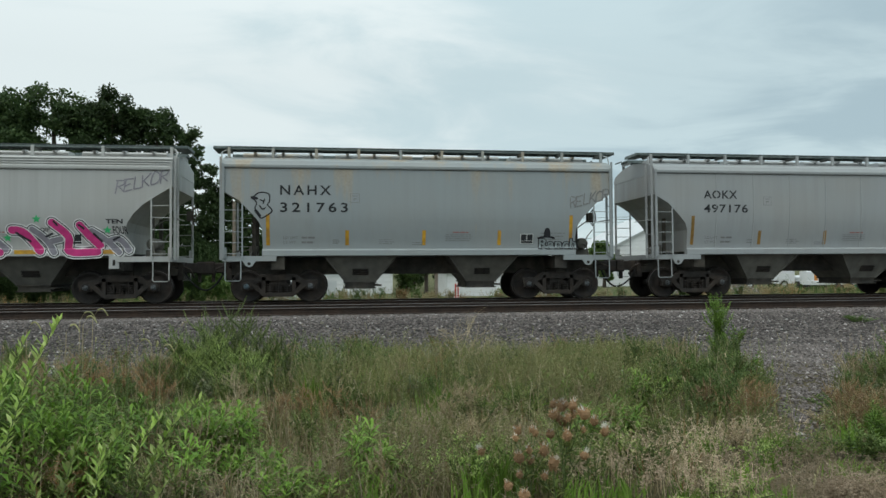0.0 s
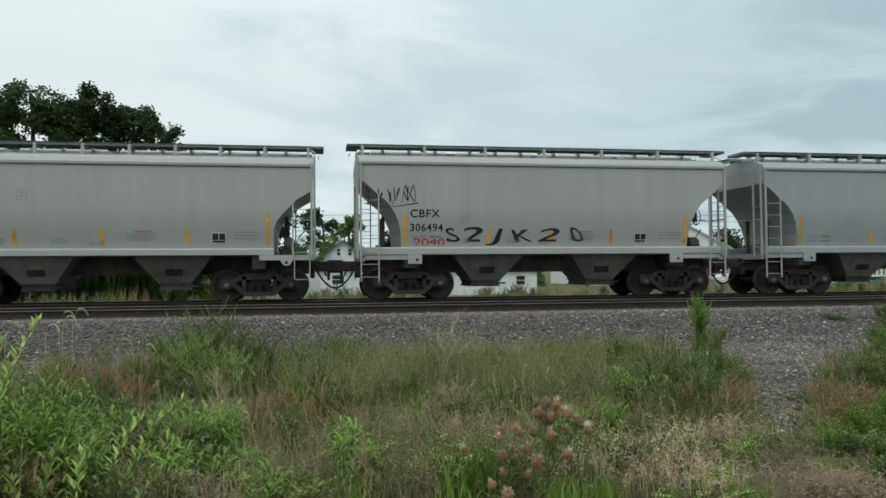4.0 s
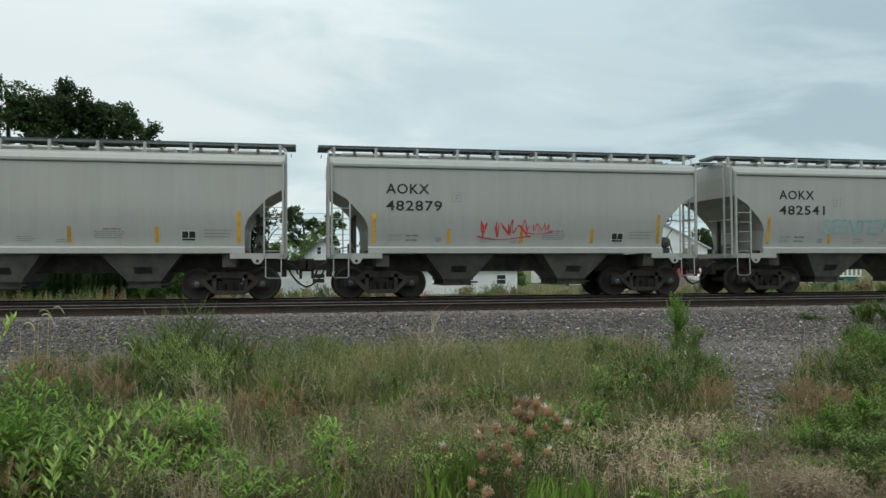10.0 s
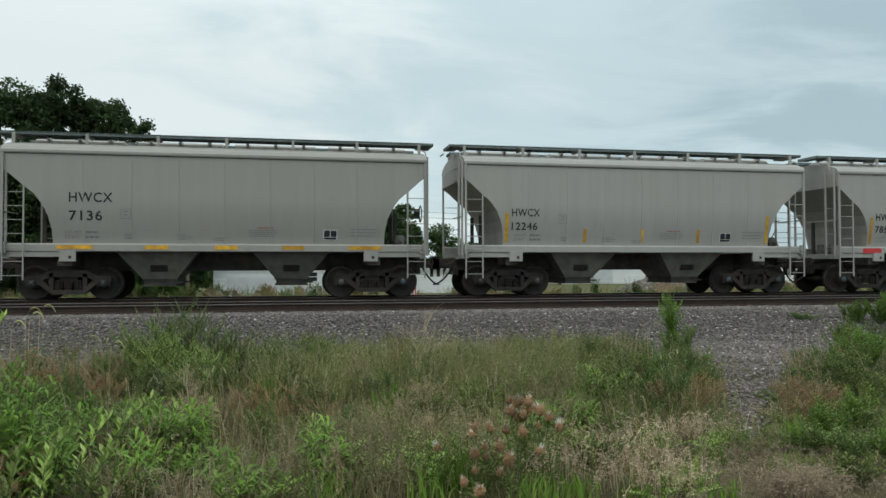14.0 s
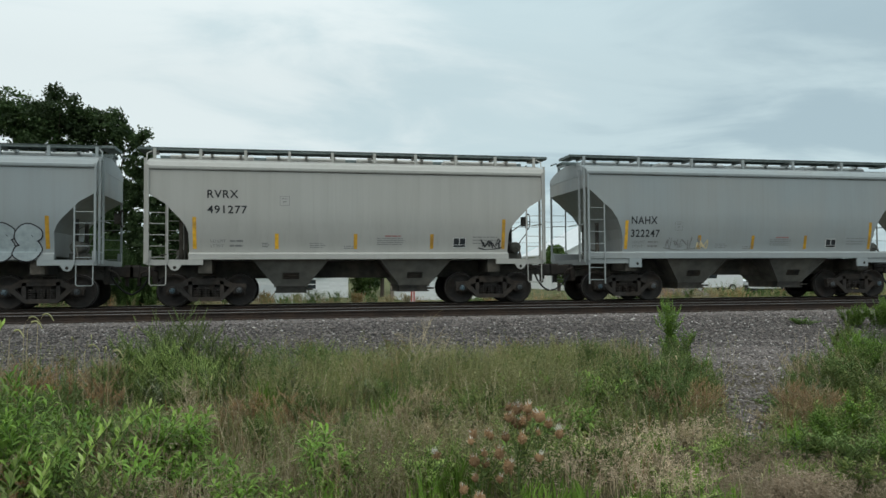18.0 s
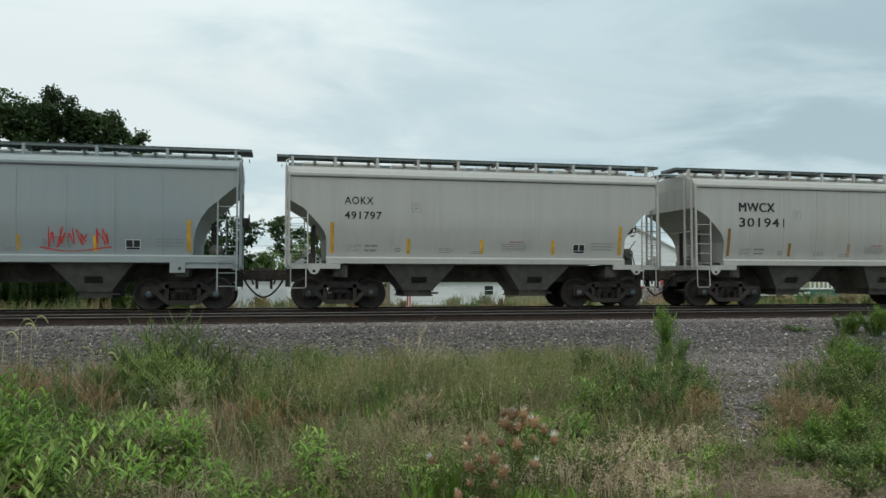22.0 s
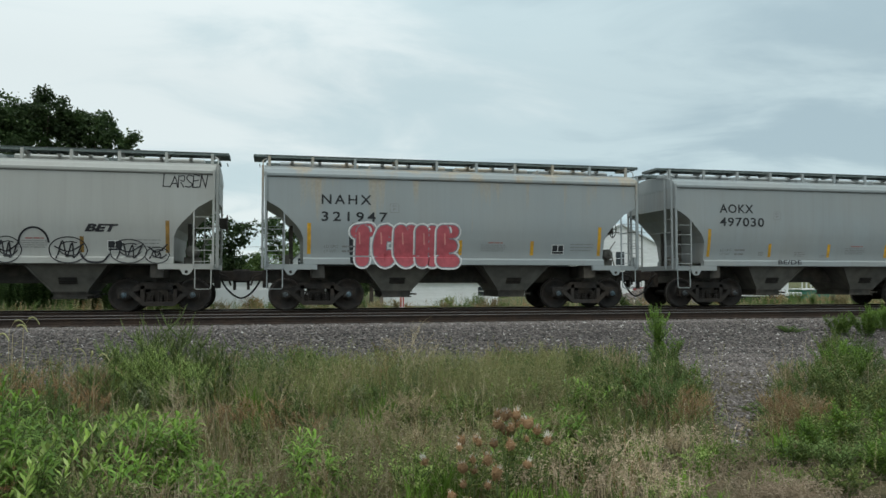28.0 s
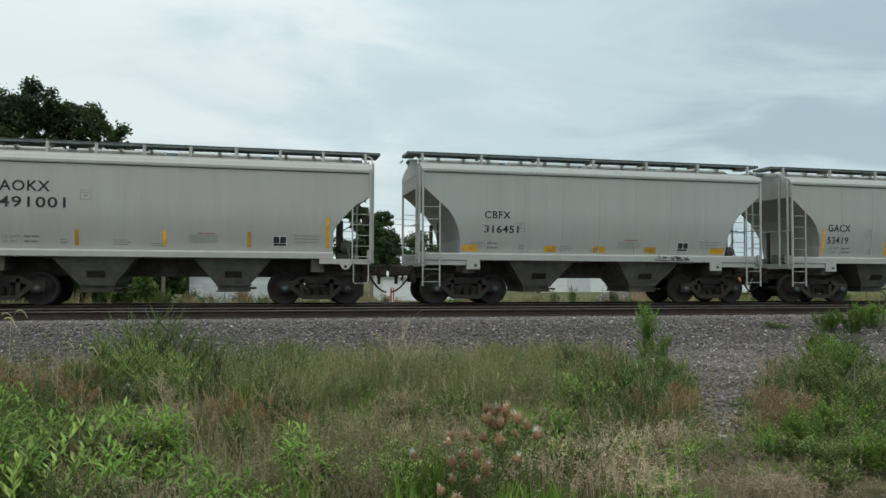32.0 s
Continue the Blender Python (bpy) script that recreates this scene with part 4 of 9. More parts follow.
            sh.tube([(sx * (HALF + 0.06), -0.55, 1.05), (sx * (HALF + 0.3), -0.6, 0.95), (sx * (HALF + 0.38), -0.45, 0.72)], 0.03, 6)
            sh.tube([(a, -1.1, 1.02), (a, 0, 0.98), (a, 0.2, 0.86)], 0.018, 5)
            return sh.mesh("coupler", TRUCK)
        part("coupler", shared(("coupler", sx), coupler), None, car, "dark cast steel knuckle coupler")
        def hose():
            pts = []
            for i in range(9):
                u = i / 8
                pts.append((sx * (HALF + 0.12 + 0.54 * u), -0.38 + 0.2 * u, 0.86 - 0.52 * math.sin(u * 1.5) ** 0.8))
            return Shape().tube(pts, 0.028, 6).mesh("air_hose", RUBBER)
        part("air_hose", shared(("hose", sx), hose), None, car, "drooping black rubber air hose")
    # underframe
    part("center_sill", shared("csill", lambda: Shape().box(-HALF + 0.05, HALF - 0.05, -0.26, 0.26, 0.78, 1.28).mesh("center_sill", UNDER)), None, car)
    for x in (-4.085, 4.085):
        part("body_bolster", shared("bols", lambda: Shape().box(-0.18, 0.18, -1.40, 1.40, 0.93, 1.30).mesh("body_bolster", UNDER)), None, car, at=pose(x, 0, 0))
    deep = 0.55 if k["opening"] != "step" else 0.62
    for x in (-1.78, 1.78):
        part("hopper", shared(("hop", x, deep, paint.name), lambda: hopper_mesh(x, 1.12 if deep < 0.6 else 0.85, deep, HOPPER)), None, car, "dusty grey discharge hopper")
        part("discharge_gate", shared(("gate", x, deep), lambda: gate_mesh(x, deep)), None, car)
    def brake():
        sh = Shape()
        x = HALF - 0.66
        sh.lathe_y(x, 1.66, [(-0.95, 0.0), (-0.95, 0.15), (-0.91, 0.17), (-0.2, 0.17), (-0.16, 0.15), (-0.16, 0.0)], 14, 0)
        sh.box(x - 0.22, x + 0.22, -0.75, -0.3, 1.26, 1.50)
        sh.tube([(x, -0.95, 1.66), (x + 0.05, -1.1, 1.6), (x + 0.12, -1.15, 1.26)], 0.022, 5)
        sh.tube([(x - 0.1, -0.6, 1.8), (x - 0.05, -0.6, 2.15), (x + 0.25, -0.55, 2.35), (HALF - 0.02, -0.4, 2.40)], 0.018, 5)
        sh.tube([(x + 0.1, -0.5, 1.5), (x + 0.3, -0.5, 1.9), (x + 0.5, -0.4, 2.1)], 0.016, 5)
        return sh.mesh("brake_reservoir", HOPPER)
    part("brake_reservoir", shared("brake", brake), None, car)
    def valve():
        sh = Shape()
        x = -HALF + 0.7
        sh.box(x - 0.12, x + 0.12, -0.2, 0.15, 1.26, 1.62)
        sh.tube([(x, -0.2, 1.5), (x + 0.02, -0.9, 1.42), (x, -1.3, 1.3)], 0.018, 5)
        sh.tube([(-HALF + 0.1, -1.45, 1.29), (-HALF + 0.2, -0.6, 1.45), (x, 0.1, 1.55)], 0.016, 5)
        return sh.mesh("brake_valve", HOPPER)
    part("brake_valve", shared("valve", valve), None, car)
    def handwheel():
        pts = [(HALF + 0.2, 0.55 + 0.26 * math.cos(6.2832 * i / 16), 2.55 + 0.26 * math.sin(6.2832 * i / 16)) for i in range(17)]
        sh = Shape().tube(pts, 0.016, 5)
        for i in range(4):
            a = 1.5708 * i
            sh.tube([(HALF + 0.17, 0.55, 2.55), (HALF + 0.2, 0.55 + 0.26 * math.cos(a), 2.55 + 0.26 * math.sin(a))], 0.012, 5)
        return sh.box(HALF - 0.0, HALF + 0.17, 0.45, 0.65, 2.4, 2.7).mesh("brake_wheel", UNDER)
    part("brake_wheel", shared("bw", handwheel), None, car)
    # trucks
    for x in (-4.085, 4.085):
        truck = part("truck", shared("truck", lambda: Shape().box(-0.22, 0.22, -1.0, 1.0, 0.46, 0.70).box(-0.17, 0.17, -0.35, 0.35, 0.70, 0.86).box(-0.62, -0.45, -0.85, 0.85, 0.30, 0.50).box(0.45, 0.62, -0.85, 0.85, 0.30, 0.50).box(-0.45, 0.45, -0.12, 0.12, 0.30, 0.45).mesh("truck", TRUCK)), None, car,
                     "dark cast two-axle truck", at=pose(x, 0, 0))
        for s in (-1, 1):
            part("side_frame", shared(("sf", s), lambda: side_frame_mesh(s)), None, truck)
            tagged(part("spring_nest", shared(("sp", s), lambda: springs_mesh(s)), None, truck), kind="stuff")
        for dx in (-0.889, 0.889):
            part("wheelset", shared("ws", wheelset_mesh), None, truck, at=pose(dx, 0, WHEEL_R))
    # reflective marks
    L = -HALF
    if k["stripes"] == "tall":
        e = 1.29 if k["opening"] == "arch" else 1.22
        mid = (3.75, 5.6, 7.48) if k["opening"] == "arch" else (3.40, 5.58, 7.78)
        for x, hi in ((L + e, 2.46), (L + mid[0], 2.02), (L + mid[1], 2.02), (L + mid[2], 2.02), (-L - e, 2.46)):
            part("yellow_stripe", shared(("ys", x, hi), lambda: strip(x - 0.05, x + 0.05, 1.60, hi).mesh("yellow_stripe", YELLOW)), None, car)
    elif k["stripes"] == "low":
        for x, w in ((L + 1.5, 0.25), (L + 4.0, 0.2), (L + 5.6, 0.2), (L + 7.3, 0.2), (-L - 1.5, 0.25)):
            part("yellow_stripe", shared(("yl", x, w), lambda: strip(x - w, x + w, 1.57, 1.76).mesh("yellow_stripe", YELLOW)), None, car)
    else:
        zz = (z0 + 0.02, z0 + 0.12) if k["stripes"] == "deep" else (z0 + 0.06, z0 + 0.17)
        for x, w in ((L + 1.75, 0.45), (L + 3.8, 0.3), (L + 5.6, 0.3), (L + 7.4, 0.3), (-L - 1.75, 0.45)):
            part("yellow_stripe", shared(("yd", x, zz), lambda: strip(x - w, x + w, *zz, sill=True).mesh("yellow_stripe", YELLOW)), None, car)
    # small stencils that cannot be read
    def lines(x, z, w, rows, h=0.016, gap=0.055):
        sh = Shape()
        rng = random.Random(int(x * 100 + z * 10))
        for r in range(rows):
            cut = x
            end = x + w * rng.uniform(0.8, 1.0)
            while cut < end - 0.03:
                nx = min(end, cut + rng.uniform(0.06, 0.22))
                q = strip(cut, nx - 0.025, z - r * gap - h, z - r * gap)
                sh.add(q.v, q.f)
                cut = nx
        return sh
    o = {"chamfer": 1.58, "arch": 1.45, "step": 2.0, "round": 2.0}[k["opening"]]
    def words(text, x, z, w):
        me, co, lo, hi = text_mesh(text, w, 0.075)
        u = (co[:, 0] - lo[0]) / (hi[0] - lo[0]) * w + x
        q = (co[:, 1] - lo[1]) / (hi[1] - lo[1]) * 0.075 + z
        me.vertices.foreach_set("co", np.stack([u, np.array([-half_width(c) - 0.006 for c in q]), q], -1).astype(np.float32).ravel())
        me.materials.clear()
        me.materials.append(FADED)
        return me
    o += 0.06
    tagged(part("stencil_text", shared(("w1", o), lambda: words("LD LMT", L + o, 1.775, 0.40)), None, car, "small stencilled load limit"), kind="stuff")
    tagged(part("stencil_text", shared(("w2", o), lambda: words("LT WT", L + o, 1.645, 0.34)), None, car, "small stencilled light weight"), kind="stuff")
    def faint():
        sh = Shape()
        for a in ((L + o + 0.5, 1.84, 0.42, 2, 0.05, 0.13), (L + 6.2, 1.90, 0.85, 4), (L + 4.3, 1.76, 0.46, 3), (L + 9.0, 1.95, 0.8, 3, 0.02, 0.09), (L + 3.0, 1.76, 0.26, 3, 0.02, 0.045), (L + 5.25, 1.68, 0.4, 2)):
            q = lines(*a)
            sh.add(q.v, q.f)
        return sh.mesh("small_stencil", FADED)
    tagged(part("small_stencil", shared(("faint", o), faint), None, car), kind="stuff")
    tagged(part("small_stencil", shared("red", lambda: lines(L + 6.42, 1.98, 0.48, 1, 0.035).mesh("small_stencil", REDINK)), None, car), kind="stuff")
    def panel():
        sh = strip(-0.19, 0.19, 1.64, 1.92, 0.006)
        for a, b, c, d in ((-0.175, -0.01, 1.725, 1.905), (0.01, 0.175, 1.725, 1.905), (-0.175, 0.175, 1.655, 1.71)):
            q = strip(a, b, c, d, 0.010)
            sh.add(q.v, q.f, 1)
        return sh.mesh("data_panel", WHITEINK, INK)
    part("data_panel", shared("panel", panel), None, car, "small black and white data panel", at=pose(L + {"arch": 8.42}.get(k["opening"], 8.6), 0, 0))
    def square():
        sh = Shape()
        z = 2.30 if k["opening"] != "chamfer" else 2.92
        for a, b, c, d in ((-.13, .13, z + .12, z + .13), (-.13, .13, z - .13, z - .12), (-.13, -.12, z - .13, z + .13), (.12, .13, z - .13, z + .13),
                           (-.07, .07, z + .05, z + .07), (-.04, .05, z - .03, z - .01), (-.04, -.02, z - .07, z - .01)):
            q = strip(a, b, c, d)
            sh.add(q.v, q.f)
        return sh.mesh("stencil_box", FADED)
    part("stencil_box", shared(("square", k["opening"]), square), None, car, at=pose(L + {"arch": 3.02, "round": 3.42}.get(k["opening"], 3.62), 0, 0))
    return car


# ---- lettering ----
def text_mesh(text, width, height, offset=0.0, mat=None, shear=0.0, spacing=1.0):
    """Letters of the built-in font as a flat mesh, fitted to a width and a height, from the lower left corner, in x and z."""
    cu = bpy.data.curves.new("letters", "FONT")
    cu.body, cu.offset, cu.shear, cu.space_character, cu.resolution_u = text, offset, shear, spacing, 3
    ob = bpy.data.objects.new("letters", cu)
    me = bpy.data.meshes.new_from_object(ob)
    bpy.data.objects.remove(ob)
    bpy.data.curves.remove(cu)
    co = np.zeros(len(me.vertices) * 3, np.float32)
    me.vertices.foreach_get("co", co)
    co = co.reshape(-1, 3)
    lo, hi = co.min(0), co.max(0)
    return me, co, lo, hi


def lettering(name, text, car, x, z, width, height, mat, off=0.007, spacing=1.0, bold=0.009, label=""):
    me, co, lo, hi = text_mesh(text, width, height, 0.0 if "M" in text else bold * 1.5, mat, 0.0, spacing)
    u = (co[:, 0] - lo[0]) / (hi[0] - lo[0]) * width + x
    w = (co[:, 1] - lo[1]) / (hi[1] - lo[1]) * height + z
    y = np.array([-half_width(q) - off for q in w])
    me.vertices.foreach_set("co", np.stack([u, y, w], -1).astype(np.float32).ravel())
    if "M" in text:
        # pointed joints cannot be swollen: the strokes are laid twice more, a little to each side
        bm = bmesh.new()
        bm.from_mesh(me)
        for k, dx in enumerate((0.016, -0.032)):
            got = bmesh.ops.duplicate(bm, geom=bm.faces[:] if k == 0 else extra)["geom"]
            extra = [f for f in got if isinstance(f, bmesh.types.BMFace)]
            bmesh.ops.translate(bm, verts=list({v for f in extra for v in f.verts}), vec=(dx, -0.0007, 0))
        bm.to_mesh(me)
        bm.free()
    me.materials.clear()
    me.materials.append(mat)
    me.update()
    return part(name, me, None, car, label)


GREY = (0.378, 0.388, 0.368)
BEIGE = (0.413, 0.408, 0.381)
PALE = (0.418, 0.427, 0.417)
BLUE = (0.288, 0.322, 0.330)
TEAL = (0.252, 0.294, 0.302)
STEEL = (0.326, 0.349, 0.358)
WARM = (0.312, 0.304, 0.278)
SAND_GREY = (0.354, 0.349, 0.327)
COLOR_WORDS = {GREY: "light grey", BEIGE: "beige-grey", PALE: "pale grey", BLUE: "blue-grey", TEAL: "dull blue-green", STEEL: "steel grey", WARM: "warm grey", SAND_GREY: "sand-grey"}
# kind, colour, mark, number, size of letters (S small, M middle, L large), centre along the train at 0 s
CARS = [
    ("plain", GREY, "", "", "S", -22.29), ("bead", PALE, "", "", "S", -9.84),
    ("stained", BLUE, "NAHX", "321763", "W", 2.61), ("ribbed_plain", STEEL, "AOKX", "497176", "P", 15.11), ("deep", PALE, "SHPX", "435153", "S", 27.57),
    ("arch", PALE, "CBFX", "306477", "S", 40.06), ("deep", PALE, "SHPX", "435137", "S", 52.56), ("arch_low", GREY, "CBFX", "316414", "S", 65.10),
    ("plain", GREY, "RVRX", "491158", "S", 77.58), ("arch", GREY, "CBFX", "306494", "S", 90.02), ("arch", STEEL, "", "", "S", 102.46),
    ("plain", GREY, "RVRX", "491162", "S", 114.90), ("arch", PALE, "RVRX", "14898", "S", 127.34), ("arch", GREY, "TILX", "334708", "S", 139.83),
    ("deep_clean", PALE, "SHPX", "434430", "S", 152.13), ("bead", GREY, "CBFX", "314281", "S", 164.64), ("plain", GREY, "RVRX", "491238", "S", 177.20),
    ("plain", BEIGE, "AOKX", "491471", "S", 189.63), ("plain", BEIGE, "AOKX", "491590", "S", 202.14), ("plain", GREY, "AOKX", "482879", "L", 214.55),
    ("plain", GREY, "AOKX", "482541", "L", 227.00), ("plain", GREY, "AOKX", "490943", "M", 239.62), ("plain", GREY, "AOKX", "482827", "L", 251.96),
    ("bead", BEIGE, "CBFX", "314329", "S", 264.44), ("plain", GREY, "AOKX", "491648", "S", 276.92), ("arch_sill", WARM, "HWCX", "7136", "S", 289.52),
    ("arch_seams", SAND_GREY, "HWCX", "12246", "S", 301.79), ("arch_seams", SAND_GREY, "HWCX", "7853", "S", 314.16), ("plain", WARM, "", "", "S", 326.60),
    ("arch_seams", GREY, "", "", "S", 339.04), ("arch_seams", PALE, "GACX", "53431", "S", 351.49), ("plain", BLUE, "AOKX", "497016", "M", 363.93),
    ("plain", BEIGE, "RVRX", "491277", "S", 376.31), ("arch", BLUE, "NAHX", "322247", "S", 388.83), ("plain", BEIGE, "AOKX", "491546", "S", 401.20),
    ("plain", BEIGE, "AOKX", "482645", "L", 413.57), ("arch_seams", TEAL, "NAHX", "322484", "S", 426.09), ("plain", BEIGE, "AOKX", "490923", "M", 438.41),
    ("arch_seams", TEAL, "NAHX", "322360", "S", 450.86), ("plain", BEIGE, "AOKX", "491797", "S", 463.33), ("ribbed_plain", BEIGE, "MWCX", "301941", "L", 475.71),
    ("ribbed_plain", GREY, "MWCX", "300859", "L", 488.23), ("stained", BLUE, "NAHX", "321940", "W", 500.54), ("plain", GREY, "MWCX", "301537", "M", 513.07),
    ("deep", PALE, "SHPX", "435141", "S", 525.43), ("plain", GREY, "MWCX", "301528", "M", 537.87), ("stained", STEEL, "NAHX", "321956", "M", 550.32),
    ("plain", GREY, "", "", "S", 562.77), ("plain", GREY, "MWCX", "300878", "W", 575.22), ("stained", BLUE, "NAHX", "321947", "W", 587.67),
    ("plain", BLUE, "AOKX", "497030", "M", 600.08), ("plain", BEIGE, "AOKX", "491123", "P", 612.55), ("arch", TEAL, "NAHX", "322511", "S", 625.02),
    ("arch_seams", TEAL, "NAHX", "322442", "S", 637.52), ("stained", WARM, "AOKX", "498849", "L", 649.98), ("plain", BEIGE, "AOKX", "491001", "M", 662.36),
    ("arch_low", GREY, "CBFX", "316451", "S", 674.95), ("arch_seams", GREY, "GACX", "53419", "S", 687.20), ("plain", GREY, "", "", "S", 699.65),
]
# letter sizes on the square-cornered cars: width of mark, of number, height
SIZES = {"S": (0.82, 1.05, 0.22), "M": (1.20, 1.58, 0.28), "P": (1.08, 1.42, 0.25), "L": (1.25, 1.62, 0.29), "W": (1.40, 1.86, 0.27)}
PROTO, TRAIN = {}, []


def build_train():
    for i, (kind, color, mark, number, size, x) in enumerate(CARS):
        if kind not in PROTO:
            car = PROTO[kind] = build_car(kind)
            car.matrix_basis = pose(x, 0, 0)
        else:
            car = copy_thing(PROTO[kind], pose(x, 0, 0))
            for ob in list(car.children):
                if ob.name.split(".")[0] in ("reporting_mark", "car_number"):
                    bpy.data.objects.remove(ob)
        word = {"deep": "rust-streaked", "stained": "rust-stained", "deep_clean": "deep-silled"}.get(kind, "dusty")
        tagged(car, "%s two-bay covered hopper car, %s, rolling on the track" % (COLOR_WORDS[color], word), "freight car", "freight train of hopper cars")
        TRAIN.append((car, x))
    # lettering comes once the copies are made
    for (car, x), (kind, color, mark, number, size, _) in zip(TRAIN, CARS):
        for ob in car.children_recursive:
            ob.color = (*color, 1)
        if mark == "MWCX" or number == "497176":
            for ob in car.children:
                if ob.name.startswith("yellow_stripe"):
                    ob.material_slots[0].link = "OBJECT"
                    ob.material_slots[0].material = OLD_YELLOW
        if not mark:
            continue
        op = KINDS[kind]["opening"]
        wm, wn, h = SIZES[size]
        if op == "chamfer" and not kind == "bead":
            xx, zm, zn = -HALF + 1.56, 2.98, 2.56
            if size in "LW":
                zm, zn = 3.0, 2.52
        elif kind == "bead":
            xx, zm, zn, wm, wn, h = -HALF + 2.0, 2.52, 2.10, 0.88, 1.08, 0.22
        elif op == "step":
            xx, zm, zn, wm, wn, h = -HALF + 1.97, 2.52, 2.10, 0.84, 1.10, 0.21
        elif kind == "arch_low":
            xx, zm, zn, wm, wn, h = -HALF + 1.90, 2.54, 2.12, 0.80, 1.06, 0.22
        elif kind == "arch_sill":
            xx, zm, zn, wm, wn, h = -HALF + 1.62, 2.60, 2.12, 1.08, 1.20, 0.26
        else:
            xx, zm, zn, wm, wn, h = -HALF + 1.44, 2.36, 1.96, 0.86, 0.95, 0.23
        if len(number) == 5:
            wn *= 0.84
        if len(number) == 4:
            wn *= 0.68
        sp = 1.35 if size == "W" or op == "step" else 1.1
        lettering("reporting_mark", mark, car, xx, zm, wm, h, INK, spacing=sp)
        lettering("car_number", number, car, xx, zn, wn, h, INK, spacing=sp)


build_train()


# ---- spray paint on the cars ----
def spray(name, color):
    return material("spray_" + name, color, 0.6, 0, 0.18, 7, 0, 20, tuple(c * 0.75 for c in color), 2.0, 0.5)


BLACK, WHITE, MAGENTA, GREYS = spray("black", (0.022, 0.022, 0.026)), spray("white", (0.66, 0.67, 0.66)), spray("magenta", (0.55, 0.04, 0.20)), spray("grey", (0.24, 0.23, 0.26))
GREEN, TEALS, GOLD, PINK = spray("green", (0.05, 0.42, 0.16)), spray("teal", (0.05, 0.42, 0.38)), spray("gold", (0.58, 0.40, 0.06)), spray("pink", (0.62, 0.26, 0.24))
PURPLE, LILAC, RED, CRIMSON = spray("purple", (0.13, 0.08, 0.30)), spray("lilac", (0.34, 0.31, 0.50)), spray("red", (0.55, 0.05, 0.05)), spray("crimson", (0.45, 0.10, 0.12))
STEELPAINT, BLUEGREY = spray("pale_blue_grey", (0.33, 0.38, 0.39)), spray("blue_grey", (0.26, 0.30, 0.30))
SKYBLUE, BROWN, PALETEAL, SAND = spray("sky_blue", (0.20, 0.52, 0.62)), spray("brown", (0.36, 0.17, 0.08)), spray("pale_teal", (0.20, 0.44, 0.42)), spray("sand", (0.60, 0.50, 0.30))


def side_y(z):
    return SILL_Y + 0.002 if z < 1.515 else half_width(z)


def on_side(name, bm, car, mat, off, label=""):
    """Lays a flat shape (x from the car's left end, height in y) on the car's near side, following its curve and the sill."""
    for z in (1.508, 1.522, 1.6, 1.72, 1.86, 2.02, 2.2, 2.45):
        bmesh.ops.bisect_plane(bm, geom=bm.verts[:] + bm.edges[:] + bm.faces[:], plane_co=(0, z, 0), plane_no=(0, 1, 0))
    for v in bm.verts:
        x, z = v.co.x, v.co.y
        v.co = (x - HALF, -side_y(z) - off - v.co.z, z)
    me = bpy.data.meshes.new(name)
    bm.to_mesh(me)
    bm.free()
    me.materials.append(mat)
    return part(name, me, None, car, label)


def ribbon_bm(lines, width):
    bm = bmesh.new()
    for pts in lines:
        p = np.array(pts, float)
        d = np.gradient(p, axis=0)
        n = np.stack([-d[:, 1], d[:, 0]], -1)
        n /= np.linalg.norm(n, axis=1)[:, None] + 1e-9
        w = width * (0.75 + 0.25 * np.sin(np.arange(len(p)) * 0.7))[:, None] / 2
        a = [bm.verts.new((*q, 0)) for q in p + n * w]
        b = [bm.verts.new((*q, 0)) for q in p - n * w]
        for i in range(len(p) - 1):
            try:
                bm.faces.new((a[i], b[i], b[i + 1], a[i + 1]))
            except ValueError:
                pass
    return bm


def smooth_line(pts, n=6):
    p = np.array(pts, float)
    p = np.concatenate([p[:1], p, p[-1:]])
    out = []
    for i in range(1, len(p) - 2):
        for t in np.linspace(0, 1, n, endpoint=False):
            a, b, c, d = p[i - 1], p[i], p[i + 1], p[i + 2]
            out.append(0.5 * ((2 * b) + (c - a) * t + (2 * a - 5 * b + 4 * c - d) * t * t + (3 * b - a - 3 * c + d) * t ** 3))
    return out + [p[-2]]


def scrawl(car, x, z, w, h, mat, width, seed, letters=5, label="illegible spray-painted scrawl"):
    """A quick tag: one looping stroke a letter."""
    rng = random.Random(seed)
    lines = []
    for i in range(letters):
        cx, lw = x + w * (i + 0.5) / letters, w / letters
        pts = []
        for k in range(rng.randint(4, 6)):
            pts.append((cx + lw * rng.uniform(-0.6, 0.6), z + h * (rng.uniform(0, 0.35) if k % 2 else rng.uniform(0.6, 1.0))))
        lines.append(smooth_line(pts))
    if letters > 3:
        lines.append(smooth_line([(x - 0.05 * w, z + h * 0.1), (x + 0.4 * w, z - 0.08 * h), (x + 1.05 * w, z + 0.12 * h)]))
    return on_side("graffiti", ribbon_bm(lines, width), car, mat, 0.009, label)


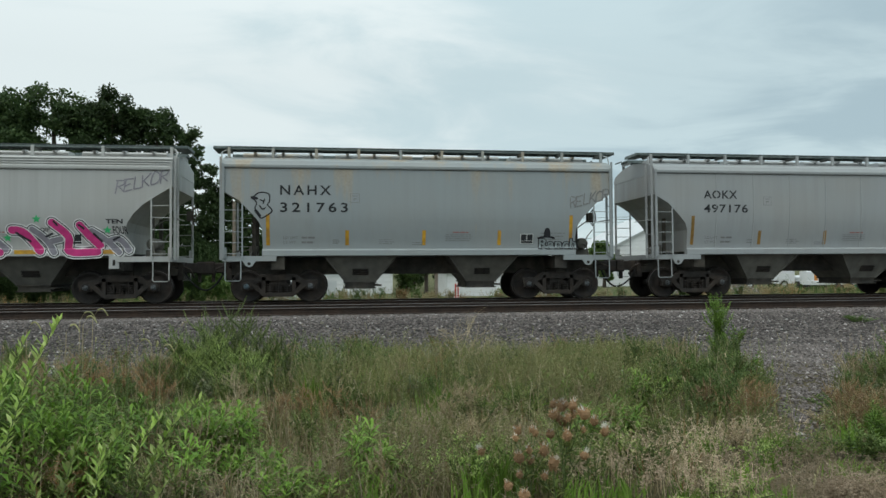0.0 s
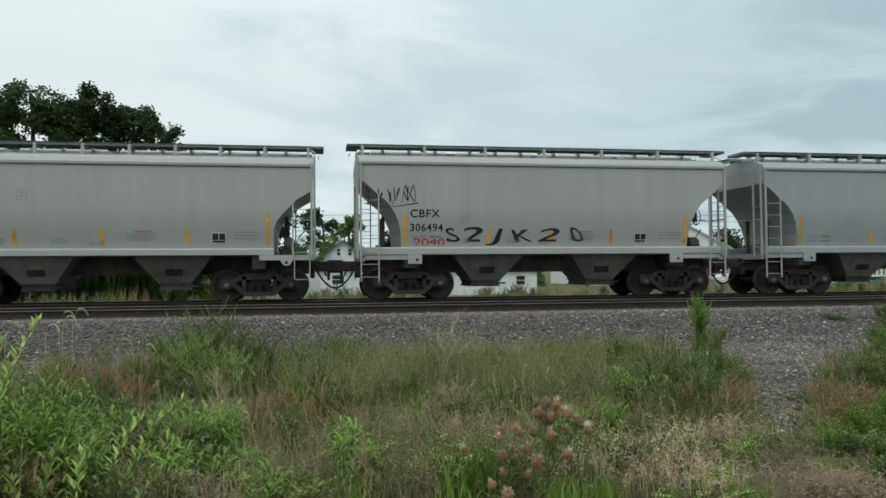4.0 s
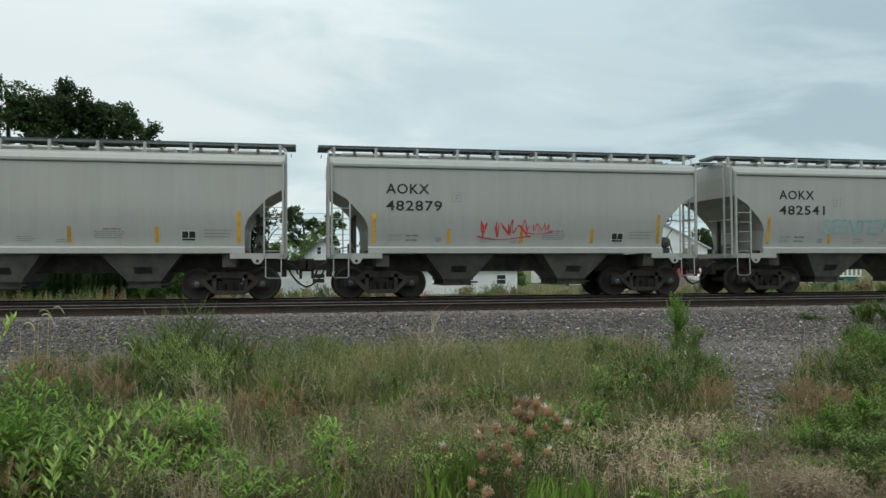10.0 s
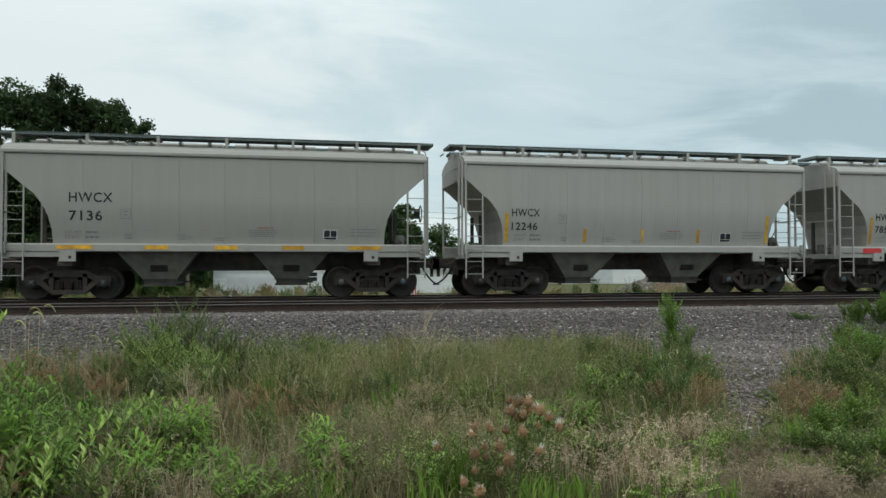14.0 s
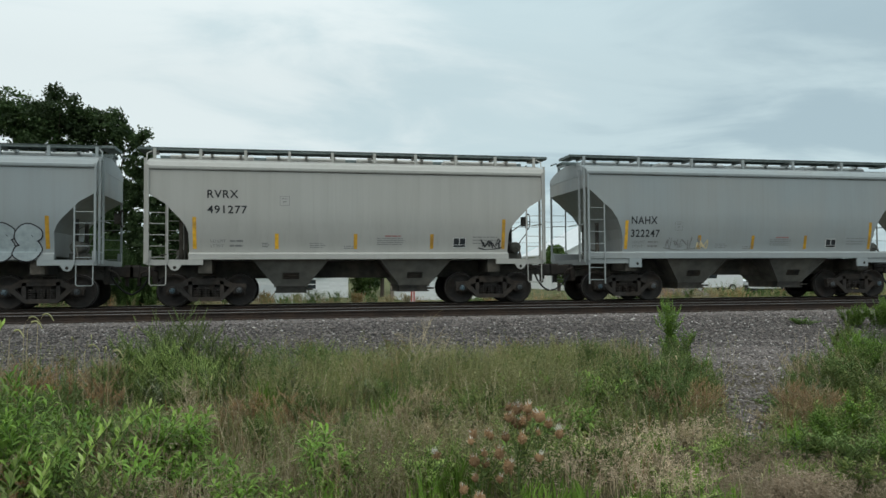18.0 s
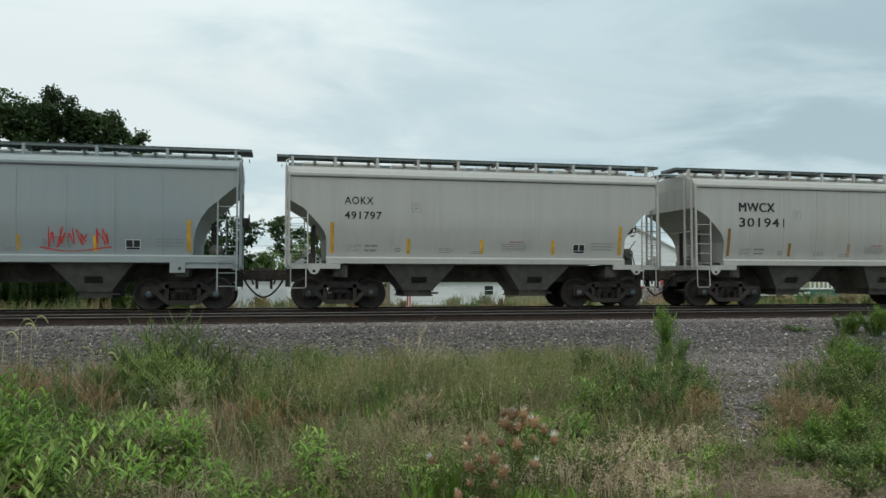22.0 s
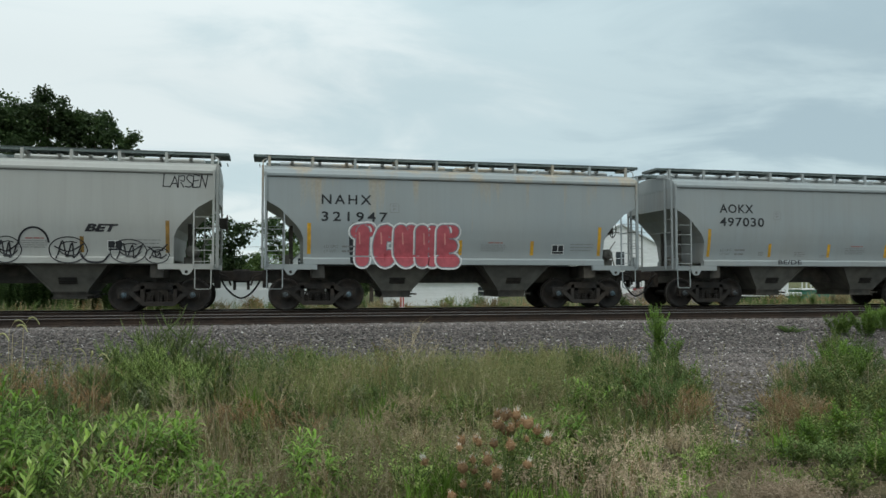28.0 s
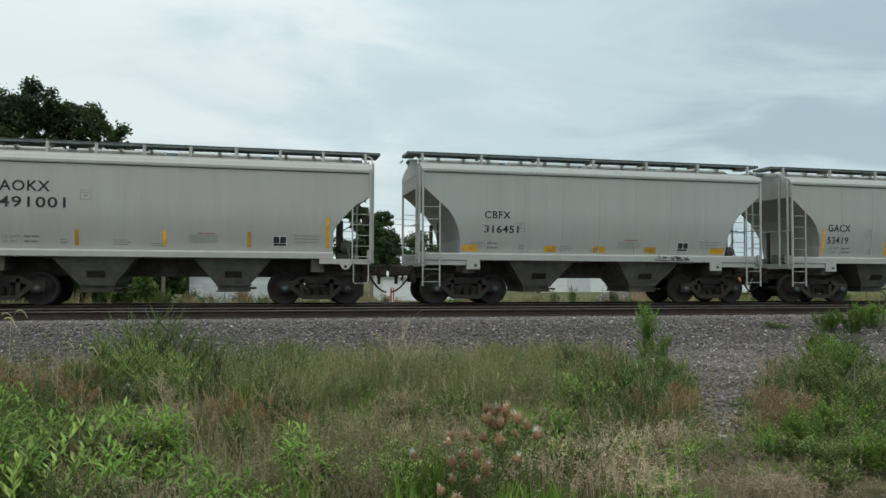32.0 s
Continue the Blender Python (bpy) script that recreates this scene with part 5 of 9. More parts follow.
def bubbles(car, x, z, w, h, n, fill, line, width, seed, label="bubble-shaped graffiti", halo=0.0):
    """A throw-up: overlapping rounded letters, filled and outlined."""
    rng = random.Random(seed)
    rings = []
    for i in range(n):
        cx, cz = x + w * (i + 0.5) / n, z + h * 0.5 + h * rng.uniform(-0.04, 0.06)
        rx, rz = w / n * rng.uniform(0.56, 0.68), h * rng.uniform(0.42, 0.52)
        ph, k = rng.uniform(0, 6), rng.choice((2, 3))
        rings.append([(cx + rx * math.cos(a) * (1 + 0.13 * math.sin(k * a + ph)), cz + rz * math.sin(a) * (1 + 0.13 * math.cos(k * a + ph))) for a in np.linspace(0, 6.2832, 34)])
    if halo:
        bm = bmesh.new()
        for r in rings:
            c = np.mean(r, axis=0)
            bm.faces.new([bm.verts.new((c[0] + (p[0] - c[0]) * (1 + 1.3 * halo), max(1.33, c[1] + (p[1] - c[1]) * (1 + halo)), 0)) for p in r[:-1]])
        on_side("graffiti_fill", bm, car, line, 0.004, label)
    if fill is not None:
        bm = bmesh.new()
        for r in rings:
            bm.faces.new([bm.verts.new((*p, 0)) for p in r[:-1]])
        on_side("graffiti_fill", bm, car, fill, 0.006, label)
    lines = list(rings)
    for i, r in enumerate(rings):
        c = np.mean(r, axis=0)
        q = w / n
        a = [[(0.02, 0.42), (-0.06, 0.15), (0.04, -0.05)], [(-0.45, 0.05), (-0.1, 0.1), (0.12, -0.04)], [(0.05, -0.42), (0.0, -0.2), (0.1, -0.02)], [(-0.2, 0.12), (0.02, 0.2), (0.16, 0.1), (0.1, -0.02)]]
        for s in (a[(i + seed) % 4], a[(i * 3 + seed + 1) % 4]):
            lines.append(smooth_line([(c[0] + u * q, c[1] + v * h) for u, v in s]))
    return on_side("graffiti", ribbon_bm(lines, width), car, line, 0.010, label)


def letters(car, text, x, z, w, h, layers, label, shear=0.0, spacing=1.0):
    """Fat letters in layers, from the outermost outline inwards: (growth, material)."""
    base, co, lo, hi = text_mesh(text, w, h, 0.0, None, shear, spacing)
    bpy.data.meshes.remove(base)
    for i, (grow, mat) in enumerate(layers):
        me, co, _, _ = text_mesh(text, w, h, grow, None, shear, spacing)
        bm = bmesh.new()
        bm.from_mesh(me)
        bpy.data.meshes.remove(me)
        for v in bm.verts:
            a, b = (v.co.x - lo[0]) / (hi[0] - lo[0]), (v.co.y - lo[1]) / (hi[1] - lo[1])
            if w > 1.5:
                # hand-drawn: the line rises and falls, each letter leans its own way
                b += 0.10 * math.sin(a * 9.0 + len(text)) * (b - 0.2)
                a += 0.03 * math.sin(b * 3.0 + a * 14.0)
            v.co = (a * w + x, max(b, -0.08) * h + z, 0)
        on_side("graffiti", bm, car, mat, 0.006 + 0.003 * i, label)


def blob(car, x, z, w, h, mat, seed, off=0.005, n=40, label="sprayed colour field"):
    rng = random.Random(seed)
    ph = [rng.uniform(0, 6) for _ in range(3)]
    ring = []
    for k in range(n):
        a = 6.2832 * k / n
        r = 1 + 0.06 * math.sin(9 * a + ph[0]) + 0.05 * math.sin(5 * a + ph[1])
        ring.append((x + w / 2 + w / 2 * r * math.copysign(abs(math.cos(a)) ** 0.7, math.cos(a)), z + h / 2 + h / 2 * r * math.copysign(abs(math.sin(a)) ** 0.7, math.sin(a))))
    bm = bmesh.new()
    bm.faces.new([bm.verts.new((*p, 0)) for p in ring])
    bmesh.ops.triangulate(bm, faces=bm.faces[:])
    return on_side("graffiti_fill", bm, car, mat, off, label)


# skeletons of sprayed letters in a unit square: each stroke is a short run of points, bent into a curve
GLYPHS = {
    "A": [[(0.0, 0.0), (0.22, 0.55), (0.45, 1.0)], [(0.45, 1.0), (0.75, 0.55), (1.0, 0.0)], [(0.25, 0.36), (0.75, 0.36)]],
    "B": [[(0.05, 0.0), (0.05, 1.0)], [(0.05, 1.0), (0.72, 0.98), (0.80, 0.66), (0.2, 0.52)], [(0.2, 0.52), (0.95, 0.44), (0.88, 0.06), (0.05, 0.0)]],
    "C": [[(0.95, 0.85), (0.5, 1.0), (0.08, 0.6), (0.15, 0.15), (0.55, 0.0), (0.95, 0.15)]],
    "E": [[(0.9, 1.0), (0.05, 1.0)], [(0.05, 1.0), (0.05, 0.0)], [(0.05, 0.52), (0.75, 0.52)], [(0.05, 0.0), (0.95, 0.0)]],
    "H": [[(0.05, 0.0), (0.05, 1.0)], [(0.95, 0.0), (0.95, 1.0)], [(0.05, 0.5), (0.95, 0.5)]],
    "I": [[(0.5, 0.0), (0.5, 1.0)]],
    "L": [[(0.1, 1.0), (0.1, 0.05)], [(0.1, 0.0), (0.95, 0.0)]],
    "M": [[(0.0, 0.0), (0.1, 1.0)], [(0.1, 1.0), (0.5, 0.35)], [(0.5, 0.35), (0.9, 1.0)], [(0.9, 1.0), (1.0, 0.0)]],
    "N": [[(0.05, 0.0), (0.1, 1.0)], [(0.1, 1.0), (0.85, 0.0)], [(0.85, 0.0), (0.95, 1.0)]],
    "O": [[(0.5, 1.0), (0.05, 0.7), (0.1, 0.15), (0.5, 0.0), (0.92, 0.2), (0.95, 0.75), (0.5, 1.0)]],
    "R": [[(0.1, 0.0), (0.1, 1.0)], [(0.1, 1.0), (0.85, 0.95), (0.85, 0.6), (0.2, 0.48)], [(0.4, 0.46), (0.95, 0.0)]],
    "S": [[(0.92, 0.88), (0.45, 1.0), (0.08, 0.76), (0.5, 0.52), (0.92, 0.26), (0.55, 0.0), (0.05, 0.12)]],
    "T": [[(0.0, 0.95), (1.0, 0.98)], [(0.5, 0.95), (0.48, 0.0)]],
    "U": [[(0.05, 1.0), (0.05, 0.25), (0.5, 0.0), (0.95, 0.25), (0.95, 1.0)]],
    "K": [[(0.1, 0.0), (0.1, 1.0)], [(0.95, 1.0), (0.2, 0.5)], [(0.2, 0.5), (0.95, 0.0)]],
    "P": [[(0.1, 0.0), (0.1, 1.0)], [(0.1, 1.0), (0.9, 0.95), (0.9, 0.55), (0.15, 0.45)]],
    "Y": [[(0.05, 1.0), (0.5, 0.5)], [(0.95, 1.0), (0.4, 0.0)]],
    "D": [[(0.05, 0.0), (0.05, 1.0)], [(0.05, 1.0), (0.8, 0.9), (0.95, 0.45), (0.7, 0.05), (0.05, 0.0)]],
    "F": [[(0.1, 0.0), (0.1, 1.0)], [(0.1, 1.0), (0.95, 1.0)], [(0.1, 0.52), (0.75, 0.52)]],
    "Z": [[(0.0, 1.0), (0.95, 1.0)], [(0.95, 1.0), (0.0, 0.0)], [(0.0, 0.0), (1.0, 0.0)]],
}


def fat_line(bm, pts, width, lift):
    """A stroke of even width with round ends, as one closed outline cut into quads."""
    p = np.array(pts, float)
    d = np.gradient(p, axis=0)
    n = np.stack([-d[:, 1], d[:, 0]], -1)
    n /= np.linalg.norm(n, axis=1)[:, None] + 1e-9
    r = width / 2
    a = [bm.verts.new((*q, lift)) for q in p + n * r]
    b = [bm.verts.new((*q, lift)) for q in p - n * r]
    for i in range(len(p) - 1):
        bm.faces.new((a[i], b[i], b[i + 1], a[i + 1]))
    for end, first, last, sign in ((p[0], a[0], b[0], 1), (p[-1], b[-1], a[-1], -1)):
        t0 = math.atan2(*(n[0 if sign > 0 else -1][::-1] * sign))
        ring = [bm.verts.new((end[0] + r * math.cos(t0 + math.pi * k / 7), end[1] + r * math.sin(t0 + math.pi * k / 7), lift)) for k in range(1, 7)]
        bm.faces.new([first] + ring + [last])


def sprayed(car, text, x, z, w, h, fat, layers, label, seed=0, overlap=1.1, lean=0.0, wild=0.06, rise=0.0):
    """Fat hand-sprayed letters that crowd and overlap; layers run from the widest outline inwards: (extra width, material)."""
    rng = random.Random(seed)
    cell = w / len(text)
    strokes = []
    for i, ch in enumerate(text):
        lw, lh = cell * overlap - fat, h - fat
        x0, z0 = x + cell * i + (cell - lw) / 2, z + fat / 2
        jit = [(rng.uniform(-wild, wild), rng.uniform(-wild, wild)) for _ in range(9)]
        for q in GLYPHS.get(ch, ()):
            pts = []
            for j, (a, b) in enumerate(q):
                a, b = a + jit[j][0], b + jit[j][1] * (0.3 if b < 0.1 else 1)
                pts.append((x0 + lw * a + lean * lh * b, z0 + lh * b + rise * (x0 + lw * a - x)))
            strokes.append((i, smooth_line(pts, 5)))
    for k, (grow, mat) in enumerate(layers):
        bm = bmesh.new()
        for m, (i, pts) in enumerate(strokes):
            fat_line(bm, pts, fat + grow, 0.0016 * i + 0.0001 * (m % 5))
        on_side("graffiti", bm, car, mat, 0.006 + 0.0004 * k, label)


def drawn(car, strokes, mat, width, label, off=0.012):
    """Bent lines of spray paint, each given by a few points."""
    bm = bmesh.new()
    for i, q in enumerate(strokes):
        fat_line(bm, smooth_line(q, 6), width, 0.0002 * (i % 6))
    return on_side("graffiti", bm, car, mat, off, label)


def field(car, ring, mat, off, label):
    """A filled shape with a bent outline."""
    bm = bmesh.new()
    q = smooth_line(list(ring) + [ring[0]], 4)[:-1]
    bm.faces.new([bm.verts.new((*p, 0)) for p in q])
    bmesh.ops.triangulate(bm, faces=bm.faces[:])
    return on_side("graffiti_fill", bm, car, mat, off, label)


def loop(cx, cz, rx, rz, a0=0.0, a1=6.2832, n=9):
    return [(cx + rx * math.cos(a0 + (a1 - a0) * k / n), cz + rz * math.sin(a0 + (a1 - a0) * k / n)) for k in range(n + 1)]


def star(car, x, z, r, mat):
    bm = bmesh.new()
    bm.faces.new([bm.verts.new((x + (r if k % 2 == 0 else r * 0.42) * math.sin(6.2832 * k / 10), z + (r if k % 2 == 0 else r * 0.42) * math.cos(6.2832 * k / 10), 0)) for k in range(10)])
    bmesh.ops.triangulate(bm, faces=bm.faces[:])
    return on_side("graffiti", bm, car, mat, 0.008, "green spray-painted star")


def plate(car, name, x0, x1, z0, z1, mat, label, off=0.005):
    bm = bmesh.new()
    bm.faces.new([bm.verts.new((a, b, 0)) for a, b in ((x0, z0), (x1, z0), (x1, z1), (x0, z1))])
    return on_side(name, bm, car, mat, off, label)


def emblem(car, x, z, w, h):
    """Four heavy block shapes of a lessor's emblem, drawn plain."""
    bm = bmesh.new()
    q = w / 4
    c = q * 0.22
    shapes = [[(x + c, z), (x + q * 0.92 - c, z), (x + q * 0.92, z + c), (x + q * 0.92, z + h - c), (x + q * 0.92 - c, z + h), (x + c, z + h), (x, z + h - c), (x, z + c)],
              [(x + q * 0.98, z), (x + q * 2.02, z), (x + q * 1.70, z + h), (x + q * 1.30, z + h)],
              [(x + q * 2.18, z), (x + q * 2.60, z), (x + q * 2.96, z + h), (x + q * 1.82, z + h)],
              [(x + q * 2.86, z), (x + q * 4.05, z), (x + q * 3.68, z + h * 0.5), (x + q * 4.02, z + h), (x + q * 2.9, z + h), (x + q * 3.24, z + h * 0.5)]]
    for s in shapes:
        bm.faces.new([bm.verts.new((*p, 0)) for p in s])
    bmesh.ops.triangulate(bm, faces=bm.faces[:])
    return on_side("emblem", bm, car, INK, 0.008, "heavy black block emblem")


def build_graffiti():
    car = {i - 1: c for i, (c, _) in enumerate(TRAIN)}
    c = car[0]
    # slanting fat arrows of magenta and grey, edged white over black
    for grow, mat, off in ((0.16, WHITE, 0.005), (0.10, BLACK, 0.007), (0.05, WHITE, 0.009), (0.0, None, 0.011)):
        for mats, strokes in ((MAGENTA, ([(5.5, 2.0), (6.1, 1.6), (6.75, 1.42)], [(7.05, 2.02), (7.35, 1.95), (7.75, 1.46)], [(8.05, 2.22), (8.45, 1.85), (8.48, 1.45), (9.2, 1.44)], [(8.75, 2.15), (9.0, 1.85), (9.25, 1.60)], [(4.2, 2.0), (4.6, 1.5)], [(5.0, 2.1), (4.9, 1.4)])),
                              (GREYS, ([(6.35, 2.05), (6.65, 1.75), (6.9, 1.5)], [(7.55, 2.04), (7.85, 1.8), (8.1, 1.42)], [(8.25, 1.78), (8.02, 1.72)], [(9.05, 2.0), (9.35, 1.8), (9.75, 1.42)], [(9.45, 1.72), (9.75, 1.78), (10.0, 1.48)], [(5.5, 1.5), (5.9, 1.42)]))):
            bm = bmesh.new()
            for i, q in enumerate(strokes):
                fat_line(bm, smooth_line(q, 5), (0.20 if mats is MAGENTA else 0.15) + grow, 0.0001 * i + (0.0008 if mats is MAGENTA else 0))
            on_side("graffiti", bm, c, mat or mats, off, "magenta and grey graffiti edged white and black")
    drawn(c, [[(7.15, 1.95), (7.5, 1.72)], [(8.1, 2.25), (8.18, 2.15)], [(8.72, 2.16), (8.85, 2.06)], [(9.1, 1.92), (9.3, 1.72)], [(7.9, 1.85), (8.05, 1.92)], [(9.6, 1.76), (9.75, 1.84)]], BLACK, 0.055, "black shading of the graffiti", 0.014)
    star(c, 7.67, 2.31, 0.12, GREEN), star(c, 9.45, 2.02, 0.12, GREEN), star(c, 6.93, 1.81, 0.12, GREEN)
    letters(c, "TEN", 9.42, 2.2, 0.42, 0.11, [(0.03, BLACK)], "small black sprayed letters")
    letters(c, "FOUR", 9.58, 1.92, 0.40, 0.20, [(0.02, BLACK)], "small black sprayed letters", -0.3)
    letters(c, "DIP", 7.76, 1.98, 0.24, 0.10, [(0.02, BLACK)], "small black sprayed letters")
    sprayed(c, "RELKOR", 9.66, 2.98, 1.35, 0.36, 0.035, [(0.0, GREYS)], "grey sprayed tag", 1, 1.15, 0.1, 0.1, 0.26)
    c = car[1]
    letters(c, "Ranch", 8.98, 1.50, 1.12, 0.27, [(0.075, BLACK), (0.012, BLUEGREY)], "black-edged sprayed letters under a drawn hat")
    field(c, [(9.10, 1.82), (9.14, 2.06), (9.26, 2.08), (9.30, 1.84)], BLACK, 0.014, "black drawn hat"), drawn(c, [[(8.94, 1.80), (9.2, 1.84), (9.42, 1.80)]], BLACK, 0.05, "black drawn hat brim", 0.012)
    drawn(c, [[(0.82, 2.92), (1.0, 3.06), (1.25, 3.02), (1.27, 2.82), (1.22, 2.72), (1.34, 2.55), (1.12, 2.38), (1.02, 2.36), (0.95, 2.5), (0.88, 2.62), (0.92, 2.78), (0.80, 2.90)], [(1.02, 2.86), (1.10, 2.82)], [(1.0, 2.70), (1.08, 2.60), (1.16, 2.64)], [(1.14, 2.88), (1.10, 2.76)]], BLACK, 0.032, "black line drawing of a rounded shape", 0.009)
    drawn(c, [[(0.80, 2.92), (0.92, 2.90)], [(0.90, 2.56), (1.0, 2.42)]], BLACK, 0.08, "black shading of the drawing")
    sprayed(c, "RELKOR", 9.86, 2.66, 1.2, 0.34, 0.032, [(0.0, FADED)], "faded grey sprayed tag", 2, 1.15, 0.1, 0.1, 0.22)
    c = car[3]
    drawn(c, [[(3.5, 1.08), (3.28, 1.5), (3.45, 2.0), (3.85, 2.14), (4.12, 2.0), (4.05, 1.75)], [(4.12, 2.02), (4.3, 2.14), (4.45, 1.98), (4.3, 1.76), (4.12, 1.74)], [(4.45, 2.0), (4.75, 2.17), (5.0, 2.05), (4.98, 1.75), (5.06, 1.45)], [(3.72, 1.45), (3.95, 1.68), (4.25, 1.62), (4.05, 1.36), (3.82, 1.30), (3.72, 1.44)], [(4.78, 1.45), (4.82, 1.7), (4.90, 1.45)],
              [(5.0, 2.05), (5.3, 2.13), (5.55, 1.98), (5.45, 1.68), (5.3, 1.52)], [(5.55, 2.05), (5.75, 2.12), (5.88, 1.95), (5.85, 1.5)], [(5.85, 1.8), (6.0, 1.85), (6.08, 1.72), (6.12, 1.42)], [(4.35, 1.44), (4.55, 1.3), (4.52, 1.05)], [(4.65, 1.42), (5.0, 1.28), (4.95, 1.03)], [(5.1, 1.45), (5.6, 1.5), (5.9, 1.35), (5.9, 1.03)], [(6.15, 1.42), (6.4, 1.25), (6.38, 1.03)]], BLACK, 0.034, "black outline graffiti")
    letters(c, "TSU", 2.85, 1.55, 0.5, 0.14, [(0.012, BLACK)], "small black sprayed letters")
    letters(c, "NSF", 6.55, 1.62, 0.5, 0.14, [(0.012, BLACK)], "small black sprayed letters")
    c = car[5]
    sprayed(c, "SEEK", 2.85, 1.12, 3.95, 0.95, 0.20, [(0.10, GREYS), (0.04, BLACK)], "black and grey graffiti letters", 5, 1.05, 0.1, 0.05)
    drawn(c, [[(2.95, 2.0), (3.5, 1.92), (3.9, 1.98)], [(4.0, 1.95), (4.5, 2.0), (4.9, 1.93)], [(5.0, 1.98), (5.6, 1.92), (6.3, 1.98)], [(2.75, 1.75), (2.95, 1.62), (2.75, 1.48)], [(6.3, 1.6), (6.7, 1.4), (7.2, 1.3)], [(3.1, 1.5), (3.6, 1.56), (4.1, 1.48), (4.7, 1.55), (5.6, 1.48), (6.2, 1.55)]], GREYS, 0.035, "grey highlight of the graffiti", 0.018)
    drawn(c, [[(2.8, 1.3), (3.4, 1.16), (4.0, 1.2), (4.8, 1.15)], [(4.9, 1.25), (5.6, 1.16), (6.4, 1.22), (7.2, 1.17)], [(6.5, 1.45), (6.9, 1.3), (7.25, 1.24)]], BLACK, 0.11, "black lower edge of the graffiti", 0.006)
    scrawl(c, 1.3, 1.25, 0.9, 0.3, GREYS, 0.02, 64, 5)
    scrawl(c, 8.9, 1.6, 1.2, 0.42, BLACK, 0.05, 6, 4)
    plate(c, "graffiti", 8.4, 8.95, 1.68, 1.86, BLACK, "black painted-over panel", 0.008)
    scrawl(c, 6.9, 1.6, 0.8, 0.4, GREYS, 0.03, 61, 4)
    c = car[6]
    scrawl(c, 2.8, 1.55, 1.4, 0.42, LILAC, 0.05, 7, 6)
    letters(c, "SEVEN", 6.1, 1.62, 1.0, 0.27, [(0.006, BLACK)], "small black sprayed letters", -0.2)
    c = car[8]
    letters(c, "S2JK20", 2.4, 1.55, 4.2, 0.5, [(0.01, BLACK)], "black stencil-like graffiti", 0.0, 1.4)
    letters(c, "2040", 1.55, 1.55, 0.9, 0.22, [(0.0, RED)], "red sprayed digits")
    scrawl(c, 0.2, 2.7, 1.4, 0.6, BLACK, 0.03, 8, 6)
    c = car[10]
    blob(c, 3.85, 1.25, 5.2, 1.42, PINK, 9, label="pink cloud behind graffiti letters")
    sprayed(c, "BALTO", 4.62, 1.26, 3.72, 1.16, 0.30, [(0.19, BLACK), (0.09, WHITE), (0.03, PURPLE)], "purple graffiti letters with pale edges", 3, 1.12, 0.0, 0.04)
    drawn(c, [loop(4.62, 1.82, 0.10, 0.12), loop(8.45, 1.72, 0.10, 0.12)], BLACK, 0.05, "black end of the graffiti"), drawn(c, [[(4.9, 2.46), (5.6, 2.40), (6.4, 2.46), (7.2, 2.42), (8.0, 2.44)]], BLACK, 0.04, "black upper edge of the graffiti")
    for i, z in enumerate((2.42, 2.26, 2.1)):
        letters(c, ("ETCH", "ROAM", "DUP2")[i], 3.5, z, 0.5, 0.12, [(0.008, BLACK)], "small black sprayed letters")
    c = car[11]
    emblem(c, 8.31, 3.31, 1.46, 0.45)
    plate(c, "white_patch", 1.40, 2.32, 2.32, 2.64, WHITEINK, "white patch under the reporting mark", 0.004)
    plate(c, "blue_mark", 8.95, 9.08, 1.98, 2.12, SKYBLUE, "small blue mark")
    c = car[13]
    scrawl(c, 3.2, 1.6, 1.2, 0.28, FADED, 0.025, 10, 6)
    c = car[15]
    outline = [(2.95, 1.36), (2.88, 1.75), (3.0, 1.8), (2.82, 2.02), (3.02, 2.08), (2.98, 2.3), (3.2, 2.22), (3.35, 2.42), (3.5, 2.15), (3.62, 2.38), (3.85, 2.44), (4.1, 2.36), (4.25, 2.1), (4.4, 2.2), (4.5, 1.95), (4.75, 1.8), (4.95, 1.6), (5.0, 1.36)]
    for grow, mat, off in ((1.05, WHITE, 0.005), (1.0, BLACK, 0.008)):
        bm = bmesh.new()
        bm.faces.new([bm.verts.new((3.9 + (p - 3.9) * grow, 1.36 + (q - 1.36) * grow, 0)) for p, q in outline])
        bmesh.ops.triangulate(bm, faces=bm.faces[:])
        on_side("graffiti_fill", bm, c, mat, off, "black filled graffiti shape edged white")
    scrawl(c, 3.1, 1.5, 1.5, 0.55, GREYS, 0.028, 112, 4)
    arc = lambda cx, cz, r, a0, a1: [(cx + r * math.cos(a), cz + r * math.sin(a)) for a in np.linspace(a0, a1, 24)]
    on_side("graffiti", ribbon_bm([[(5.33, 2.14), (6.2, 1.75), (7.24, 1.40)], [(5.36, 1.40), (6.3, 1.85), (7.2, 2.12)], [(5.85, 2.45), (6.2, 2.25), (6.42, 2.15)], [(6.38, 2.75), (6.36, 2.2), (6.3, 1.78)], arc(6.5, 2.55, 0.17, 1.9, -1.7)], 0.045), c, BLACK, 0.010, "black crossed-lines drawing")
    on_side("graffiti", ribbon_bm([arc(6.3, 1.9, 0.62, 2.9, -0.1), [(6.95, 2.1), (7.0, 2.55), (7.2, 2.25), (7.4, 2.6), (7.55, 2.25), (7.75, 2.6), (7.85, 2.25), (8.0, 2.55), (8.02, 2.1)], [(6.95, 2.1), (7.5, 2.16), (8.02, 2.1)]], 0.032), c, FADED, 0.009, "faded drawing of a crown and a circle")
    scrawl(c, 7.4, 1.5, 0.8, 0.22, BLACK, 0.03, 113, 5)
    c = car[17]
